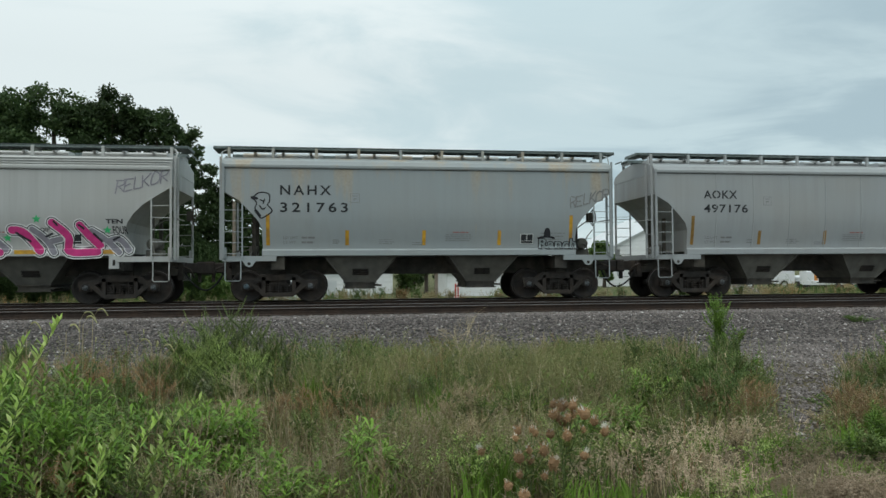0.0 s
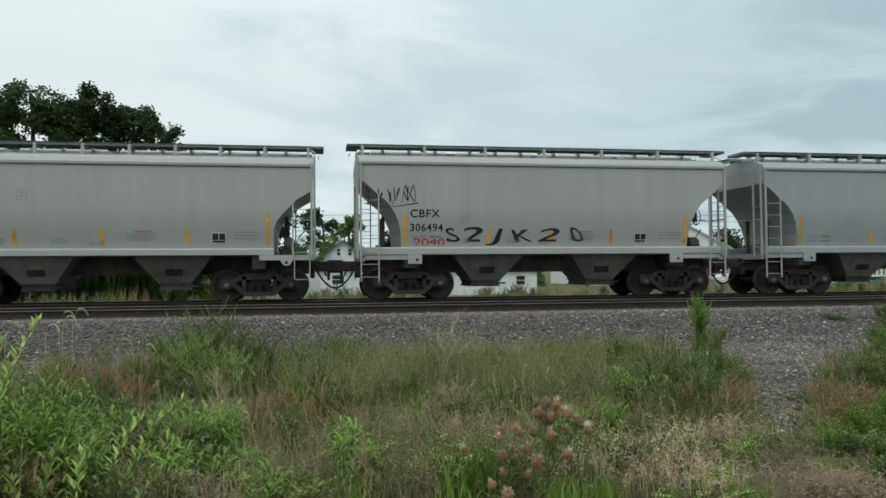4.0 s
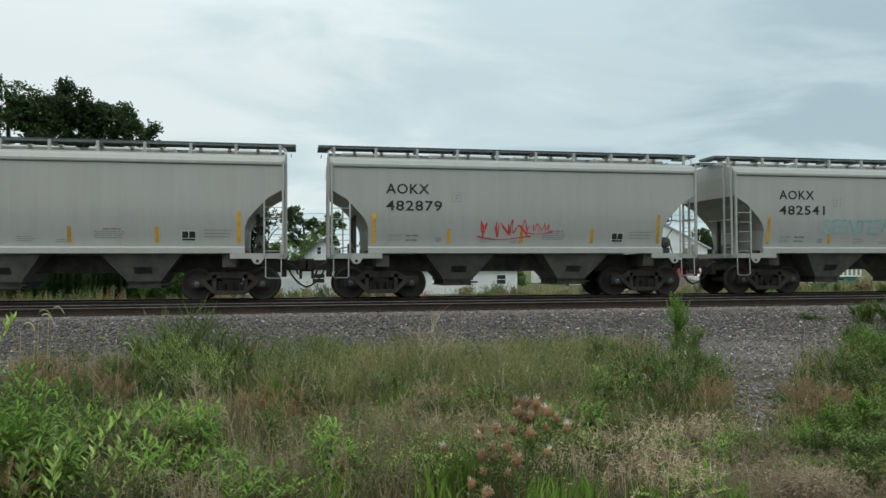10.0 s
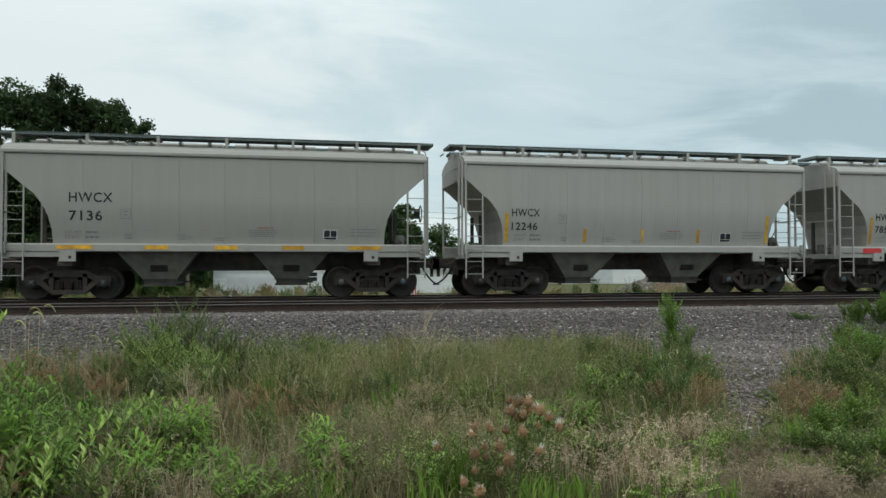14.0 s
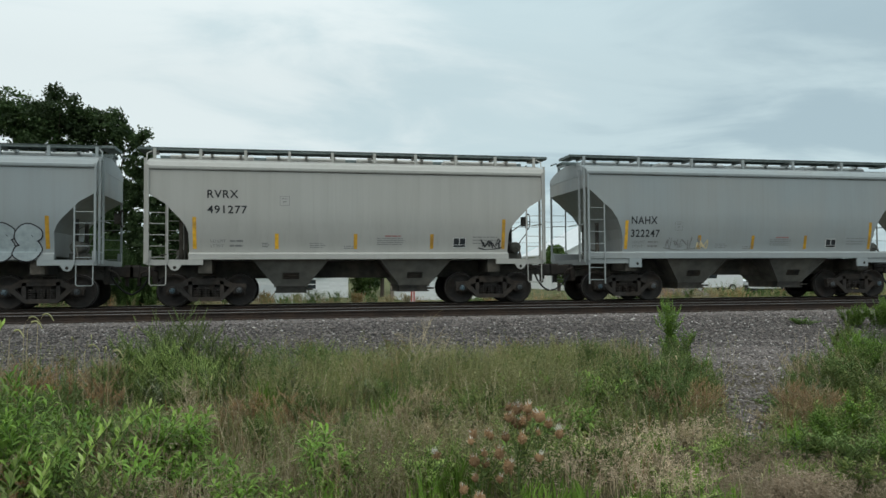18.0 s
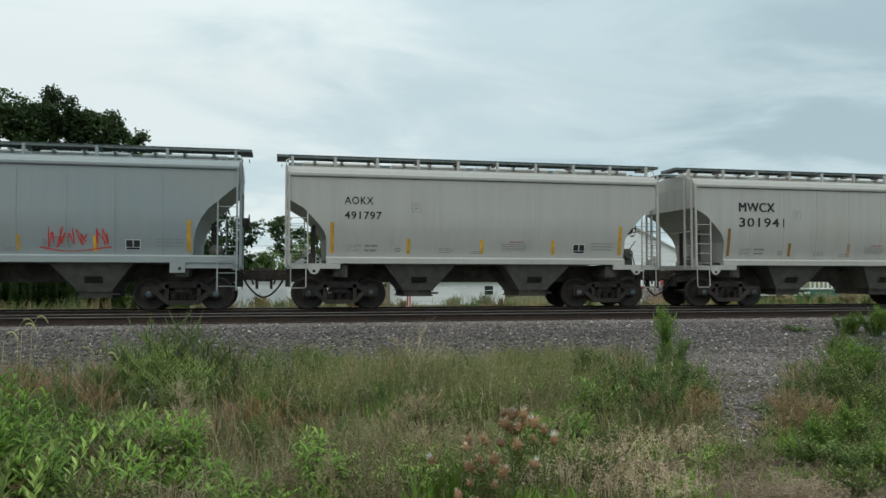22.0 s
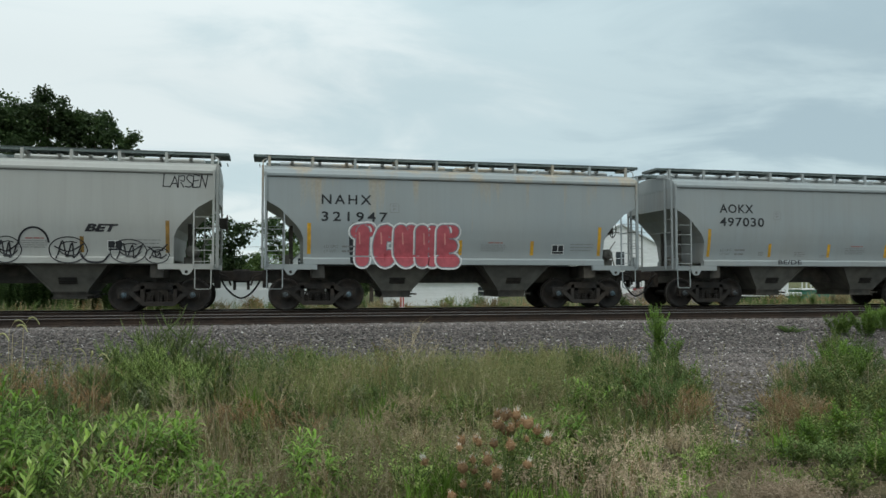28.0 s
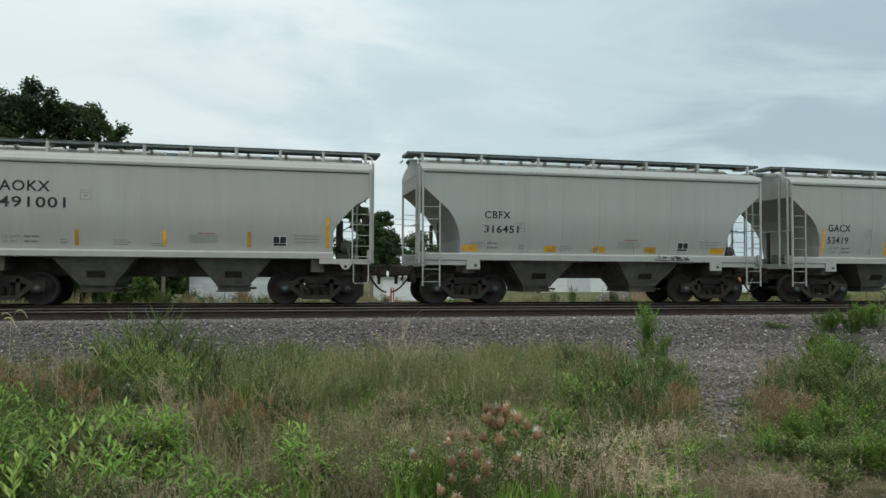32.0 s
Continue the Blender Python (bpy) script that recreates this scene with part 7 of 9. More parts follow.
house("garage", "low white sided garage with a pale overhead door", -4.87, 2.93, 30, 36, -0.85, 0.95, 1.15, [("door", -4.0, 0.35, -0.3, 1.08), ("window", 1.2, 2.0, 0.8, 1.4)], "x")
house("shed", "long white sided shed with a grey roof", 9.0, 17.6, 36, 42, -0.85, 0.75, 1.05, [("window", 15.9, 16.6, 0.5, 1.2)], "x", PALEMETAL)
house("cottage", "small white gabled cottage with grey shingles", -0.5, 5.5, 46, 54, -0.9, 0.95, 3.52, [("window", 1.98, 2.28, 3.15, 3.75), ("window", 2.98, 3.28, 3.15, 3.75), ("window", 0.8, 1.6, 0.7, 1.6)], "y")
house("barn", "large white gabled building with a pale metal roof", 28.3, 43.7, 52, 66, -0.9, 3.0, 6.8, [("window", 35.4, 36.4, 3.4, 4.8), ("door", 31.0, 33.6, 0.0, 2.6)], "y", PALEMETAL, 0.2)


def gravel_pile():
    rng = np.random.default_rng(8)
    n = 5200
    u, a = np.sqrt(rng.random(n)), rng.uniform(0, 6.283, n)
    x, y = 25.6 + 3.3 * u * np.cos(a), 25.5 + 2.6 * u * np.sin(a)
    z = -0.80 + 1.25 * (1 - u) ** 0.8 + rng.uniform(-0.05, 0.05, n)
    s = rng.uniform(0.05, 0.13, n)
    base = np.array([(1, 0, 0), (0, 1, 0), (-1, 0, 0), (0, -1, 0), (0, 0, 0.8), (0, 0, -0.8)], float)
    v = base[None] * s[:, None, None] * rng.uniform(0.6, 1.3, (n, 6, 3)) + np.stack([x, y, z], -1)[:, None]
    f = np.array([(0, 1, 4), (1, 2, 4), (2, 3, 4), (3, 0, 4), (1, 0, 5), (2, 1, 5), (3, 2, 5), (0, 3, 5)])
    f = (f[None] + 6 * np.arange(n)[:, None, None]).reshape(-1, 3)
    tagged(new("gravel_pile", soup("gravel_pile", v.reshape(-1, 3), f, STONE)), "heap of grey crushed stone in the yard", "gravel", kind="stuff")
    k = 24
    v = [(25.6, 25.5, 0.36)] + [(25.6 + 3.2 * math.cos(6.2832 * i / k), 25.5 + 2.5 * math.sin(6.2832 * i / k), -0.85) for i in range(k)]
    core = Shape().add(v, [(0, 1 + i, 1 + (i + 1) % k) for i in range(k)])
    tagged(new("gravel_pile_core", core.mesh("gravel_pile_core", GROUND)), "packed heart of the stone heap", "gravel", kind="stuff")


gravel_pile()


def parked_truck(name, label, x, y, z, turn, body_mat, length=5.2, box_back=True):
    car = new(name)
    car.matrix_basis = pose(x, y, z, 0, 0, turn)
    L = length / 2
    b = Shape()
    ring = [(-L, 0.42), (L, 0.42), (L, 0.95), (L - 0.25, 1.08), (L - 1.2, 1.16), (L - 1.75, 1.86), (L - 2.9, 1.92), (L - 3.0, 1.1 if not box_back else 2.3),
            (-L, 1.1 if not box_back else 2.3)]
    b.prism_y(ring, -0.95, 0.95)
    part("body", b, body_mat, car)
    for s in (-1, 1):
        part("side_window", Shape().prism_y([(L - 1.45, 1.22), (L - 1.85, 1.75), (L - 2.7, 1.80), (L - 2.7, 1.22)][::-1], s * 0.955 - 0.006, s * 0.955 + 0.006), DARKGLASS, car)
        for wx in (-L + 1.0, L - 1.0):
            w = part("wheel", Shape().lathe_y(0, 0, [(-0.12, 0.0), (-0.12, 0.36), (0.12, 0.36), (0.12, 0.0)], 18), RUBBER, car, at=pose(wx, s * 0.88, 0.36))
            part("rim", Shape().lathe_y(0, 0, [(s * 0.125, 0.0), (s * 0.125, 0.2)], 14), PALEMETAL, w)
    part("windscreen", Shape().add([(L - 1.22, -0.8, 1.2), (L - 1.22, 0.8, 1.2), (L - 1.72, 0.75, 1.83), (L - 1.72, -0.75, 1.83)], [(0, 1, 2, 3)]), DARKGLASS, car)
    part("bumper", Shape().box(L, L + 0.1, -0.9, 0.9, 0.4, 0.6), UNDER, car)
    part("headlight", Shape().box(L, L + 0.02, -0.85, -0.55, 0.72, 0.9), WHITEINK, car)
    part("headlight", Shape().box(L, L + 0.02, 0.55, 0.85, 0.72, 0.9), WHITEINK, car)
    return tagged(car, label, "truck")


VAN_WHITE = material("white_vehicle_paint", (0.70, 0.71, 0.72), 0.35, 0, 0.05, 2, 0, 20, None, 1, 0.5, 0, 0, None, 0.5)
RED_CAR = material("dark_red_vehicle_paint", (0.28, 0.03, 0.035), 0.35, 0, 0.05, 2, 0, 20, None, 1, 0.5, 0, 0, None, 0.5)
parked_truck("box_van", "white box van parked in the yard behind the track", 37.0, 38.5, -0.85, 180, VAN_WHITE)
parked_truck("pickup", "dark red pickup truck parked in the yard", 34.6, 40.5, -0.85, 0, RED_CAR, 5.0, False)
parked_truck("service_van", "white service van parked behind the track", 42.6, 38.0, -0.85, 180, VAN_WHITE, 5.0)


def machine():
    m = new("orange_loader")
    m.matrix_basis = pose(39.6, 35.0, -0.85)
    part("boom", Shape().prism_y([(0.02, 0.5), (0.28, 0.5), (0.34, 1.6), (0.15, 2.0), (-0.1, 1.85)], -0.2, 0.2), ORANGE, m)
    part("cab", Shape().box(-0.9, -0.25, -0.5, 0.5, 0.45, 1.5, 0, 0.08), VAN_WHITE, m, "white painted cab")
    for s in (-1, 1):
        part("track_belt", Shape().box(-1.1, 0.8, s * 0.5 - 0.15, s * 0.5 + 0.15, 0.0, 0.45, 0, 0.1), RUBBER, m)
    tagged(m, "small white loader with a raised orange boom in the yard", "machine")


machine()


def low_things():
    tr = new("flat_trailer")
    tr.matrix_basis = pose(37.7, 29.5, -0.82)
    part("deck", Shape().box(-2.2, 2.2, -0.9, 0.9, 0.45, 0.75, 0, 0.03), VAN_WHITE, tr)
    for x in (-0.5, 0.5):
        for s in (-1, 1):
            part("wheel", Shape().lathe_y(x, 0.3, [(s * 0.8, 0.0), (s * 0.8, 0.3), (s * 0.98, 0.3), (s * 0.98, 0.0)], 14), RUBBER, tr)
    part("tongue", Shape().box(2.2, 3.3, -0.06, 0.06, 0.45, 0.55), UNDER, tr)
    tagged(tr, "low white flat trailer parked in the yard", "trailer")
    de = new("green_kiosk")
    de.matrix_basis = pose(48.4, 38.5, -0.86)
    part("wall", Shape().box(-1.7, 1.7, -1.2, 1.2, 0, 0.85), GREENPAINT, de, "green painted base")
    part("platform", Shape().box(-1.9, 1.9, -1.4, 1.4, 0.85, 0.95), SIDING, de)
    for i in range(9):
        x = -1.8 + 0.45 * i
        part("baluster", Shape().box(x - 0.05, x + 0.05, -1.36, -1.28, 0.95, 1.75), SIDING, de)
    part("top_rail", Shape().box(-1.9, 1.9, -1.4, -1.24, 1.75, 1.87), SIDING, de)
    tagged(de, "low green platform with a white balustrade", "platform")
    gu = new("fence_post")
    gu.matrix_basis = pose(6.2, 22, float(ground_z(6.2, 22)) - 0.02)
    part("post", Shape().box(-0.09, 0.09, -0.09, 0.09, 0, 2.2), POLEWOOD, gu)
    part("cap", Shape().box(-0.11, 0.11, -0.11, 0.11, 2.2, 2.25), POLEWOOD, gu)
    tagged(gu, "weathered square wooden post in the yard", "post")
    mk = new("marker_post")
    mk.matrix_basis = pose(6.77, 18, float(ground_z(6.77, 18)) - 0.02)
    part("post", Shape().box(-0.14, 0.14, -0.03, 0.03, 0, 1.35), WHITEINK, mk)
    part("stripe", Shape().box(-0.10, -0.02, -0.036, -0.03, 0.1, 1.3), REDPAINT, mk)
    part("stripe", Shape().box(0.04, 0.11, -0.036, -0.03, 0.1, 1.3), REDPAINT, mk)
    tagged(mk, "white marker post with red upright stripes", "post")
    for i, (x, y, h) in enumerate(((-6.16, 27.0, 6.6), (-38, 30, 9.5), (28, 70, 9.5), (62, 70, 9.5))):
        p = new("utility_pole")
        p.matrix_basis = pose(x, y, float(ground_z(x, y)) - 0.05)
        part("pole", Shape().tube([(0, 0, 0), (0, 0, h)], 0.13, 10, 0, 0.75), POLEWOOD, p)
        if h > 8:
            part("crossarm", Shape().box(-1.1, 1.1, -0.06, 0.06, h - 0.7, h - 0.58), POLEWOOD, p)
            for s in (-0.95, 0, 0.95):
                part("insulator", Shape().tube([(s, 0, h - 0.58), (s, 0, h - 0.42)], 0.04, 8), PALEMETAL, p)
        tagged(p, "weathered wooden utility pole", "pole", "utility poles")
    for j, (y, z) in enumerate(((69.4, 8.0), (70.4, 7.4), (70.0, 5.4))):
        pts = [(-90 + 190 * i / 40, y, z - 0.55 * math.sin(math.pi * ((i * 5.6) % 40) / 40)) for i in range(41)]
        tagged(new("overhead_wire", Shape().tube(pts, 0.018, 4).mesh("overhead_wire", INK)), "thin dark overhead wire strung between poles", "wire", "overhead wires")


low_things()


# ---- trees ----
def leaf_cloud(rng, centres, radii, count, size, squash=0.9):
    """Small leaves in puffs: each crown carries rounded puffs on its shell, so that its outline is scalloped and dark gaps lie between."""
    centres, radii = np.array(centres, float), np.array(radii, float)
    P, R = [], []
    for c, r in zip(centres, radii):
        m = max(12, int(30 * min(r, 3.0) / 1.6))
        d = rng.normal(size=(m, 3))
        d /= np.linalg.norm(d, axis=1)[:, None]
        P.append(c + d * r * rng.uniform(0.45, 0.92, m)[:, None] * np.array([1, 1, squash]))
        R.append(np.minimum(r * rng.uniform(0.16, 0.36, m), 0.75))
    P, R = np.concatenate(P), np.concatenate(R)
    pick = rng.choice(len(P), count, p=R ** 2 / (R ** 2).sum())
    d = rng.normal(size=(count, 3))
    d /= np.linalg.norm(d, axis=1)[:, None]
    p = P[pick] + d * (R[pick] * rng.uniform(0.15, 1.0, count) ** 0.45 * (1 + 0.24 * rng.normal(size=count)))[:, None] * np.array([1.1, 1.1, 0.8])
    a = rng.normal(size=(count, 3)); a /= np.linalg.norm(a, axis=1)[:, None]
    b = np.cross(a, rng.normal(size=(count, 3))); b /= np.linalg.norm(b, axis=1)[:, None]
    s = size * rng.uniform(0.6, 1.3, count)[:, None]
    v = np.stack([p - a * s, p + b * s * 0.55, p + a * s, p - b * s * 0.55], 1)
    return v.reshape(-1, 3), np.arange(count * 4).reshape(-1, 4)


def tree(name, label, x, y, z, height, crowns, leaves, size, mat, seed, trunk_r=0.25):
    """crowns: (dx, dy, height, radius)."""
    t = new(name)
    z = float(ground_z(x, y)) - 0.05
    t.matrix_basis = pose(x, y, z)
    rng = np.random.default_rng(seed)
    part("trunk", Shape().tube([(0, 0, -0.1), (0.05, 0, height * 0.3), (0.1, 0.05, height * 0.62), (0.0, 0.1, height * 0.85)], trunk_r, 9, 0, 0.3), BARK, t)
    for dx, dy, h, r in crowns:
        st = height * 0.25 + 0.3 * max(0, h - height * 0.4)
        if r > 0.7:
            part("limb", Shape().tube([(0.05, 0, st), (dx * 0.5, dy * 0.5, (st + h) / 2 + 0.2), (dx, dy, h)], trunk_r * 0.45, 6, 0, 0.25), BARK, t)
    v, f = leaf_cloud(rng, [(a, b, c) for a, b, c, _ in crowns], [r for *_, r in crowns], leaves, size)
    cr = part("crown", soup("crown", v, f, mat), None, t)
    tagged(cr, kind="stuff")
    return tagged(t, label, "tree", "trees behind the track")


def build_trees():
    tree("tree", "tall dark green broadleaf tree with a ragged crown", -18.3, 30.5, -0.9, 14.0,
         [(-3.5, 0, 10, 3.0), (-9.8, 0, 9.6, 2.8), (-9.2, 0.2, 11.8, 1.5), (-9.5, 0, 5.5, 3.0), (-7.5, 0, 10.2, 2.6), (-7.0, 0, 6.5, 3.0), (-5.0, -0.5, 7.5, 3.0), (-6.8, 0.2, 12.2, 1.5), (-4.4, 0.2, 12.0, 1.3), (0, 0, 13.0, 2.0), (1.4, 0.3, 12.2, 1.8), (2.8, 0.5, 11.4, 2.2), (-1, -1, 8.0, 3.2), (2.4, -1, 7.2, 3.0), (0, 1, 5.0, 3.4), (-4, 0, 4.5, 3.0), (-5.5, 0, 11.5, 2.2), (3.6, 0, 4.2, 2.6), (-12.2, 0, 10.6, 2.4), (-12.5, 0, 7.0, 2.8), (-2.5, 0, 12.4, 2.0), (-3.9, 0, 13.0, 1.6), (-5.4, 0, 13.0, 1.8), (-7.4, 0, 12.8, 1.8), (-2.6, 0, 10.4, 2.4), (-9.4, 0, 12.6, 1.8)], 150000, 0.13, TREE_LEAF, 11, 0.35)
    tree("tree", "tall dark green broadleaf tree with a ragged crown", -14.9, 30.5, -0.9, 13.8,
         [(-1.6, 0, 12.3, 1.8), (0.4, 0, 13.0, 1.7), (1.6, 0.3, 12.1, 1.6), (2.0, 0.3, 10.4, 1.9), (-0.6, -1, 8.3, 2.9), (1.2, -1, 6.6, 2.8), (-1.5, 0, 5.2, 2.8), (1.0, 0, 3.4, 2.4), (-2.2, 0, 2.5, 2.2)], 52000, 0.13, TREE_LEAF, 12, 0.32)
    tree("tree", "dark green tree, shorter, at the edge of the clump", -11.2, 29.5, -0.9, 12.0,
         [(-0.3, 0, 12.0, 1.5), (1.0, 0, 11.0, 1.4), (1.8, 0, 9.6, 1.2), (1.3, 0, 8.3, 1.3), (-0.6, -0.6, 8.2, 1.8), (0.2, 0, 6.6, 1.6), (-0.6, 0, 4.8, 1.9), (0.2, 0, 3.0, 1.9), (-0.5, 0, 1.4, 1.6)], 32000, 0.12, TREE_LEAF, 13, 0.24)
    tree("tree", "dark leafy sapling beside the taller trees", -8.4, 29.0, -0.9, 8.0,
         [(0.2, 0, 8.3, 1.1), (-0.5, 0, 7.2, 1.4), (0.9, 0, 7.0, 1.2), (0.7, 0, 5.6, 1.4), (-1.0, 0, 5.0, 1.4), (-0.3, 0, 3.9, 1.7), (0.9, 0, 3.4, 1.5), (0.3, 0, 2.3, 1.7), (-0.9, 0, 2.0, 1.6), (-0.4, 0, 1.1, 1.6)], 34000, 0.11, TREE_LEAF, 14, 0.16)
    tree("tree", "dense dark green tree, bushy to the ground", -6.1, 29.5, -0.9, 7.6,
         [(-0.7, 0, 7.9, 1.0), (0.1, 0, 7.2, 1.0), (-0.9, 0, 6.5, 1.2), (0.8, 0, 6.2, 1.1), (-0.5, -0.3, 4.8, 1.3), (0.8, 0, 4.2, 1.3), (-0.8, 0, 3.4, 1.4), (0.5, 0, 2.6, 1.4), (-0.6, 0, 1.6, 1.3), (-0.3, 0, 1.0, 1.2)], 34000, 0.10, TREE_LEAF, 15, 0.16)
    rng = random.Random(21)
    far = [(8.7, 47, 9.2, 1.4), (9.9, 49, 8.4, 1.2), (10.8, 50, 6.8, 1.1), (26.3, 48, 5.0, 1.1), (-4.7, 45, 8.8, 2.1), (-24, 34, 11.5, 3.4), (0.9, 64, 9.3, 1.7), (3.6, 60, 8.4, 1.4), (9.6, 66, 7.0, 1.9), (13.0, 62, 7.6, 1.7), (17.5, 64, 7.4, 1.9), (21.5, 68, 6.2, 2.0),
           (41.3, 70, 10.3, 1.6), (54.0, 72, 7.8, 2.4), (46.5, 78, 8.4, 2.2), (52.0, 84, 6.5, 3.0), (64.0, 84, 6.8, 3.2), (-9.0, 66, 5.4, 2.4), (-16, 60, 7, 3)]
    for i, (x, y, h, r) in enumerate(far):
        cr = [(rng.uniform(-.8, .8) * r, rng.uniform(-.5, .5) * r, h - r * 0.8 - j * (h - 1.5) / 7, r * rng.uniform(0.65, 1.0)) for j in range(6)]
        tree("tree", "distant green tree above the yard", x, y, -1.0, h, cr, 6500, 0.17, TREE_LEAF if (i + 1) % 4 else BUSH_LEAF, 40 + i, 0.2)
    for i, (x, y, h, r) in enumerate(((-3.2, 47, 3.6, 1.7), (-0.7, 41, 4.9, 1.6), (0.6, 56.5, 6.2, 2.3), (-1.8, 50, 4.4, 1.7), (-6.5, 44, 3.0, 1.5), (7.3, 52, 3.4, 1.6), (-6.9, 25, 2.0, 0.9), (20.0, 46, 2.6, 1.4))):
        cr = [(rng.uniform(-.7, .7) * r, rng.uniform(-.5, .5) * r, h * u, r * rng.uniform(0.55, 0.8)) for u in (0.78, 0.6, 0.5, 0.35, 0.2)]
        tree("shrub", "rounded green shrub in the yard", x, y, -0.9, h, cr, 6500, 0.085, BUSH_LEAF, 70 + i, 0.08)


build_trees()


# ---- weeds and grass of the verge ----
def blades(rng, x, y, h, width, lean, mat, name):
    """Grass blades: two bent segments that taper to a tip."""
    n = len(x)
    z = ground_z(x, y) - 0.02
    a = rng.uniform(0, 6.283, n)
    side = np.stack([np.cos(a), np.sin(a), np.zeros(n)], -1)
    b = rng.uniform(0, 6.283, n)
    l = lean * rng.uniform(0.1, 1.0, n) * h
    out = np.stack([np.cos(b) * l, np.sin(b) * l, np.zeros(n)], -1)
    p0 = np.stack([x, y, z], -1)
    up = np.zeros((n, 3)); up[:, 2] = h
    w = (width * rng.uniform(0.6, 1.4, n))[:, None]
    p1, p2 = p0 + up * 0.55 + out * 0.3, p0 + up * rng.uniform(0.8, 1.0, n)[:, None] + out
    v = np.stack([p0 - side * w, p0 + side * w, p1 + side * w * 0.8, p1 - side * w * 0.8, p2 + side * w * 0.15, p2 - side * w * 0.15], 1)
    k = 6 * np.arange(n)[:, None]
    f = np.concatenate([k + np.array([[0, 1, 2, 3]]), k + np.array([[3, 2, 4, 5]])])
    return soup(name, v.reshape(-1, 3), f, mat)


def verge_edge(x):
    """How far towards the track the weeds reach."""
    return np.interp(x, [-12, -4, -2.2, -0.5, 0.5, 1.6, 3, 4.4, 6.2, 8, 14], [-10.8, -11.6, -11.6, -10.9, -11.0, -12.1, -12.4, -12.0, -12.0, -12.4, -11.9])


def scatter(rng, n, xr, yr, edge=0.0, patch=0.0, px=1.0, seed=0.0):
    x, y = rng.uniform(*xr, n), rng.uniform(*yr, n)
    wob = 0.7 * np.sin(x * 1.9 + seed) + 0.4 * np.sin(x * 4.7 + 1 + seed)
    keep = (y < verge_edge(x) + wob * 0.6 + edge) & (tongue(x, y) > rng.uniform(0.6, 1.5, n))
    if patch:
        f = np.sin(x * 1.3 * px + seed) * np.sin(y * 1.7 * px + seed * 2) + 0.6 * np.sin(x * 3.1 * px - y * 2.2 + seed)
        keep &= rng.random(n) < np.clip(0.5 + patch * f, 0.04, 1)
    return x[keep], y[keep]


def straw_zone(x, y):
    """The patch of flattened dry grass, and how strongly."""
    return np.clip((x - 2.3) / 0.8, 0, 1) * np.clip((-16.75 - y) / 0.7, 0, 1) * np.clip((4.2 - x) / 0.5, 0, 1)


def seed_grass(rng, x, y, h, mat, name, spikelets=10, size=0.016, nod=0.35):
    """Seeding grass: a thin arching stalk whose upper half carries drooping spikelets."""
    n = len(x)
    p0 = np.stack([x, y, ground_z(x, y) - 0.02], -1)
    a = rng.uniform(0, 6.283, n)
    out = np.stack([np.cos(a), np.sin(a), np.zeros(n)], -1) * (h * rng.uniform(0.1, nod, n))[:, None]
    up = np.zeros((n, 3)); up[:, 2] = h
    curve = lambda u: p0[:, None] + up[:, None] * (u * (1.12 - 0.12 * u ** 4))[..., None] + out[:, None] * (u ** 2.2)[..., None]
    b = rng.uniform(0, 6.283, n)
    side = np.stack([np.cos(b), np.sin(b), np.zeros(n)], -1)[:, None] * 0.0016
    st = curve(np.tile(np.array([0.0, 0.5, 0.85, 1.0]), (n, 1)))
    v1 = np.concatenate([st - side, st + side], 1).reshape(-1, 3)
    k = 8 * np.arange(n)[:, None]
    f1 = np.concatenate([k + np.array([[i, i + 4, i + 5, i + 1]]) for i in range(3)])
    u = rng.uniform(0.5, 1.0, (n, spikelets))
    c = curve(u).reshape(-1, 3)
    m = len(c)
    d = rng.normal(size=(m, 3)) * np.array([0.8, 0.8, 0.35]) + np.array([0, 0, -0.15])
    d /= np.linalg.norm(d, axis=1)[:, None]
    e = np.cross(d, rng.normal(size=(m, 3))); e /= np.linalg.norm(e, axis=1)[:, None]
    s = size * rng.uniform(0.6, 1.4, m)[:, None]
    base = c + d * s * 0.4
    v2 = np.stack([base, base + d * s + e * s * 0.22, base + d * s * 2.0, base + d * s - e * s * 0.22], 1).reshape(-1, 3)
    f2 = np.arange(4 * m).reshape(-1, 4) + len(v1)
    return soup(name, np.concatenate([v1, v2]), np.concatenate([f1, f2]), mat)


def stand(rng, spots, n):
    """Positions scattered over several round spots (x, y, radius along x, radius along y)."""
    w = np.array([q[2] * q[3] for q in spots])
    pick = rng.choice(len(spots), n, p=w / w.sum())
    q = np.array(spots)[pick]
    x, y = q[:, 0] + q[:, 2] * rng.normal(size=n) * 0.6, q[:, 1] + q[:, 3] * rng.normal(size=n) * 0.6
    keep = (tongue(x, y) > 1.0) & (y < verge_edge(x) + 0.5) & (y > -20)
    return x[keep], y[keep]


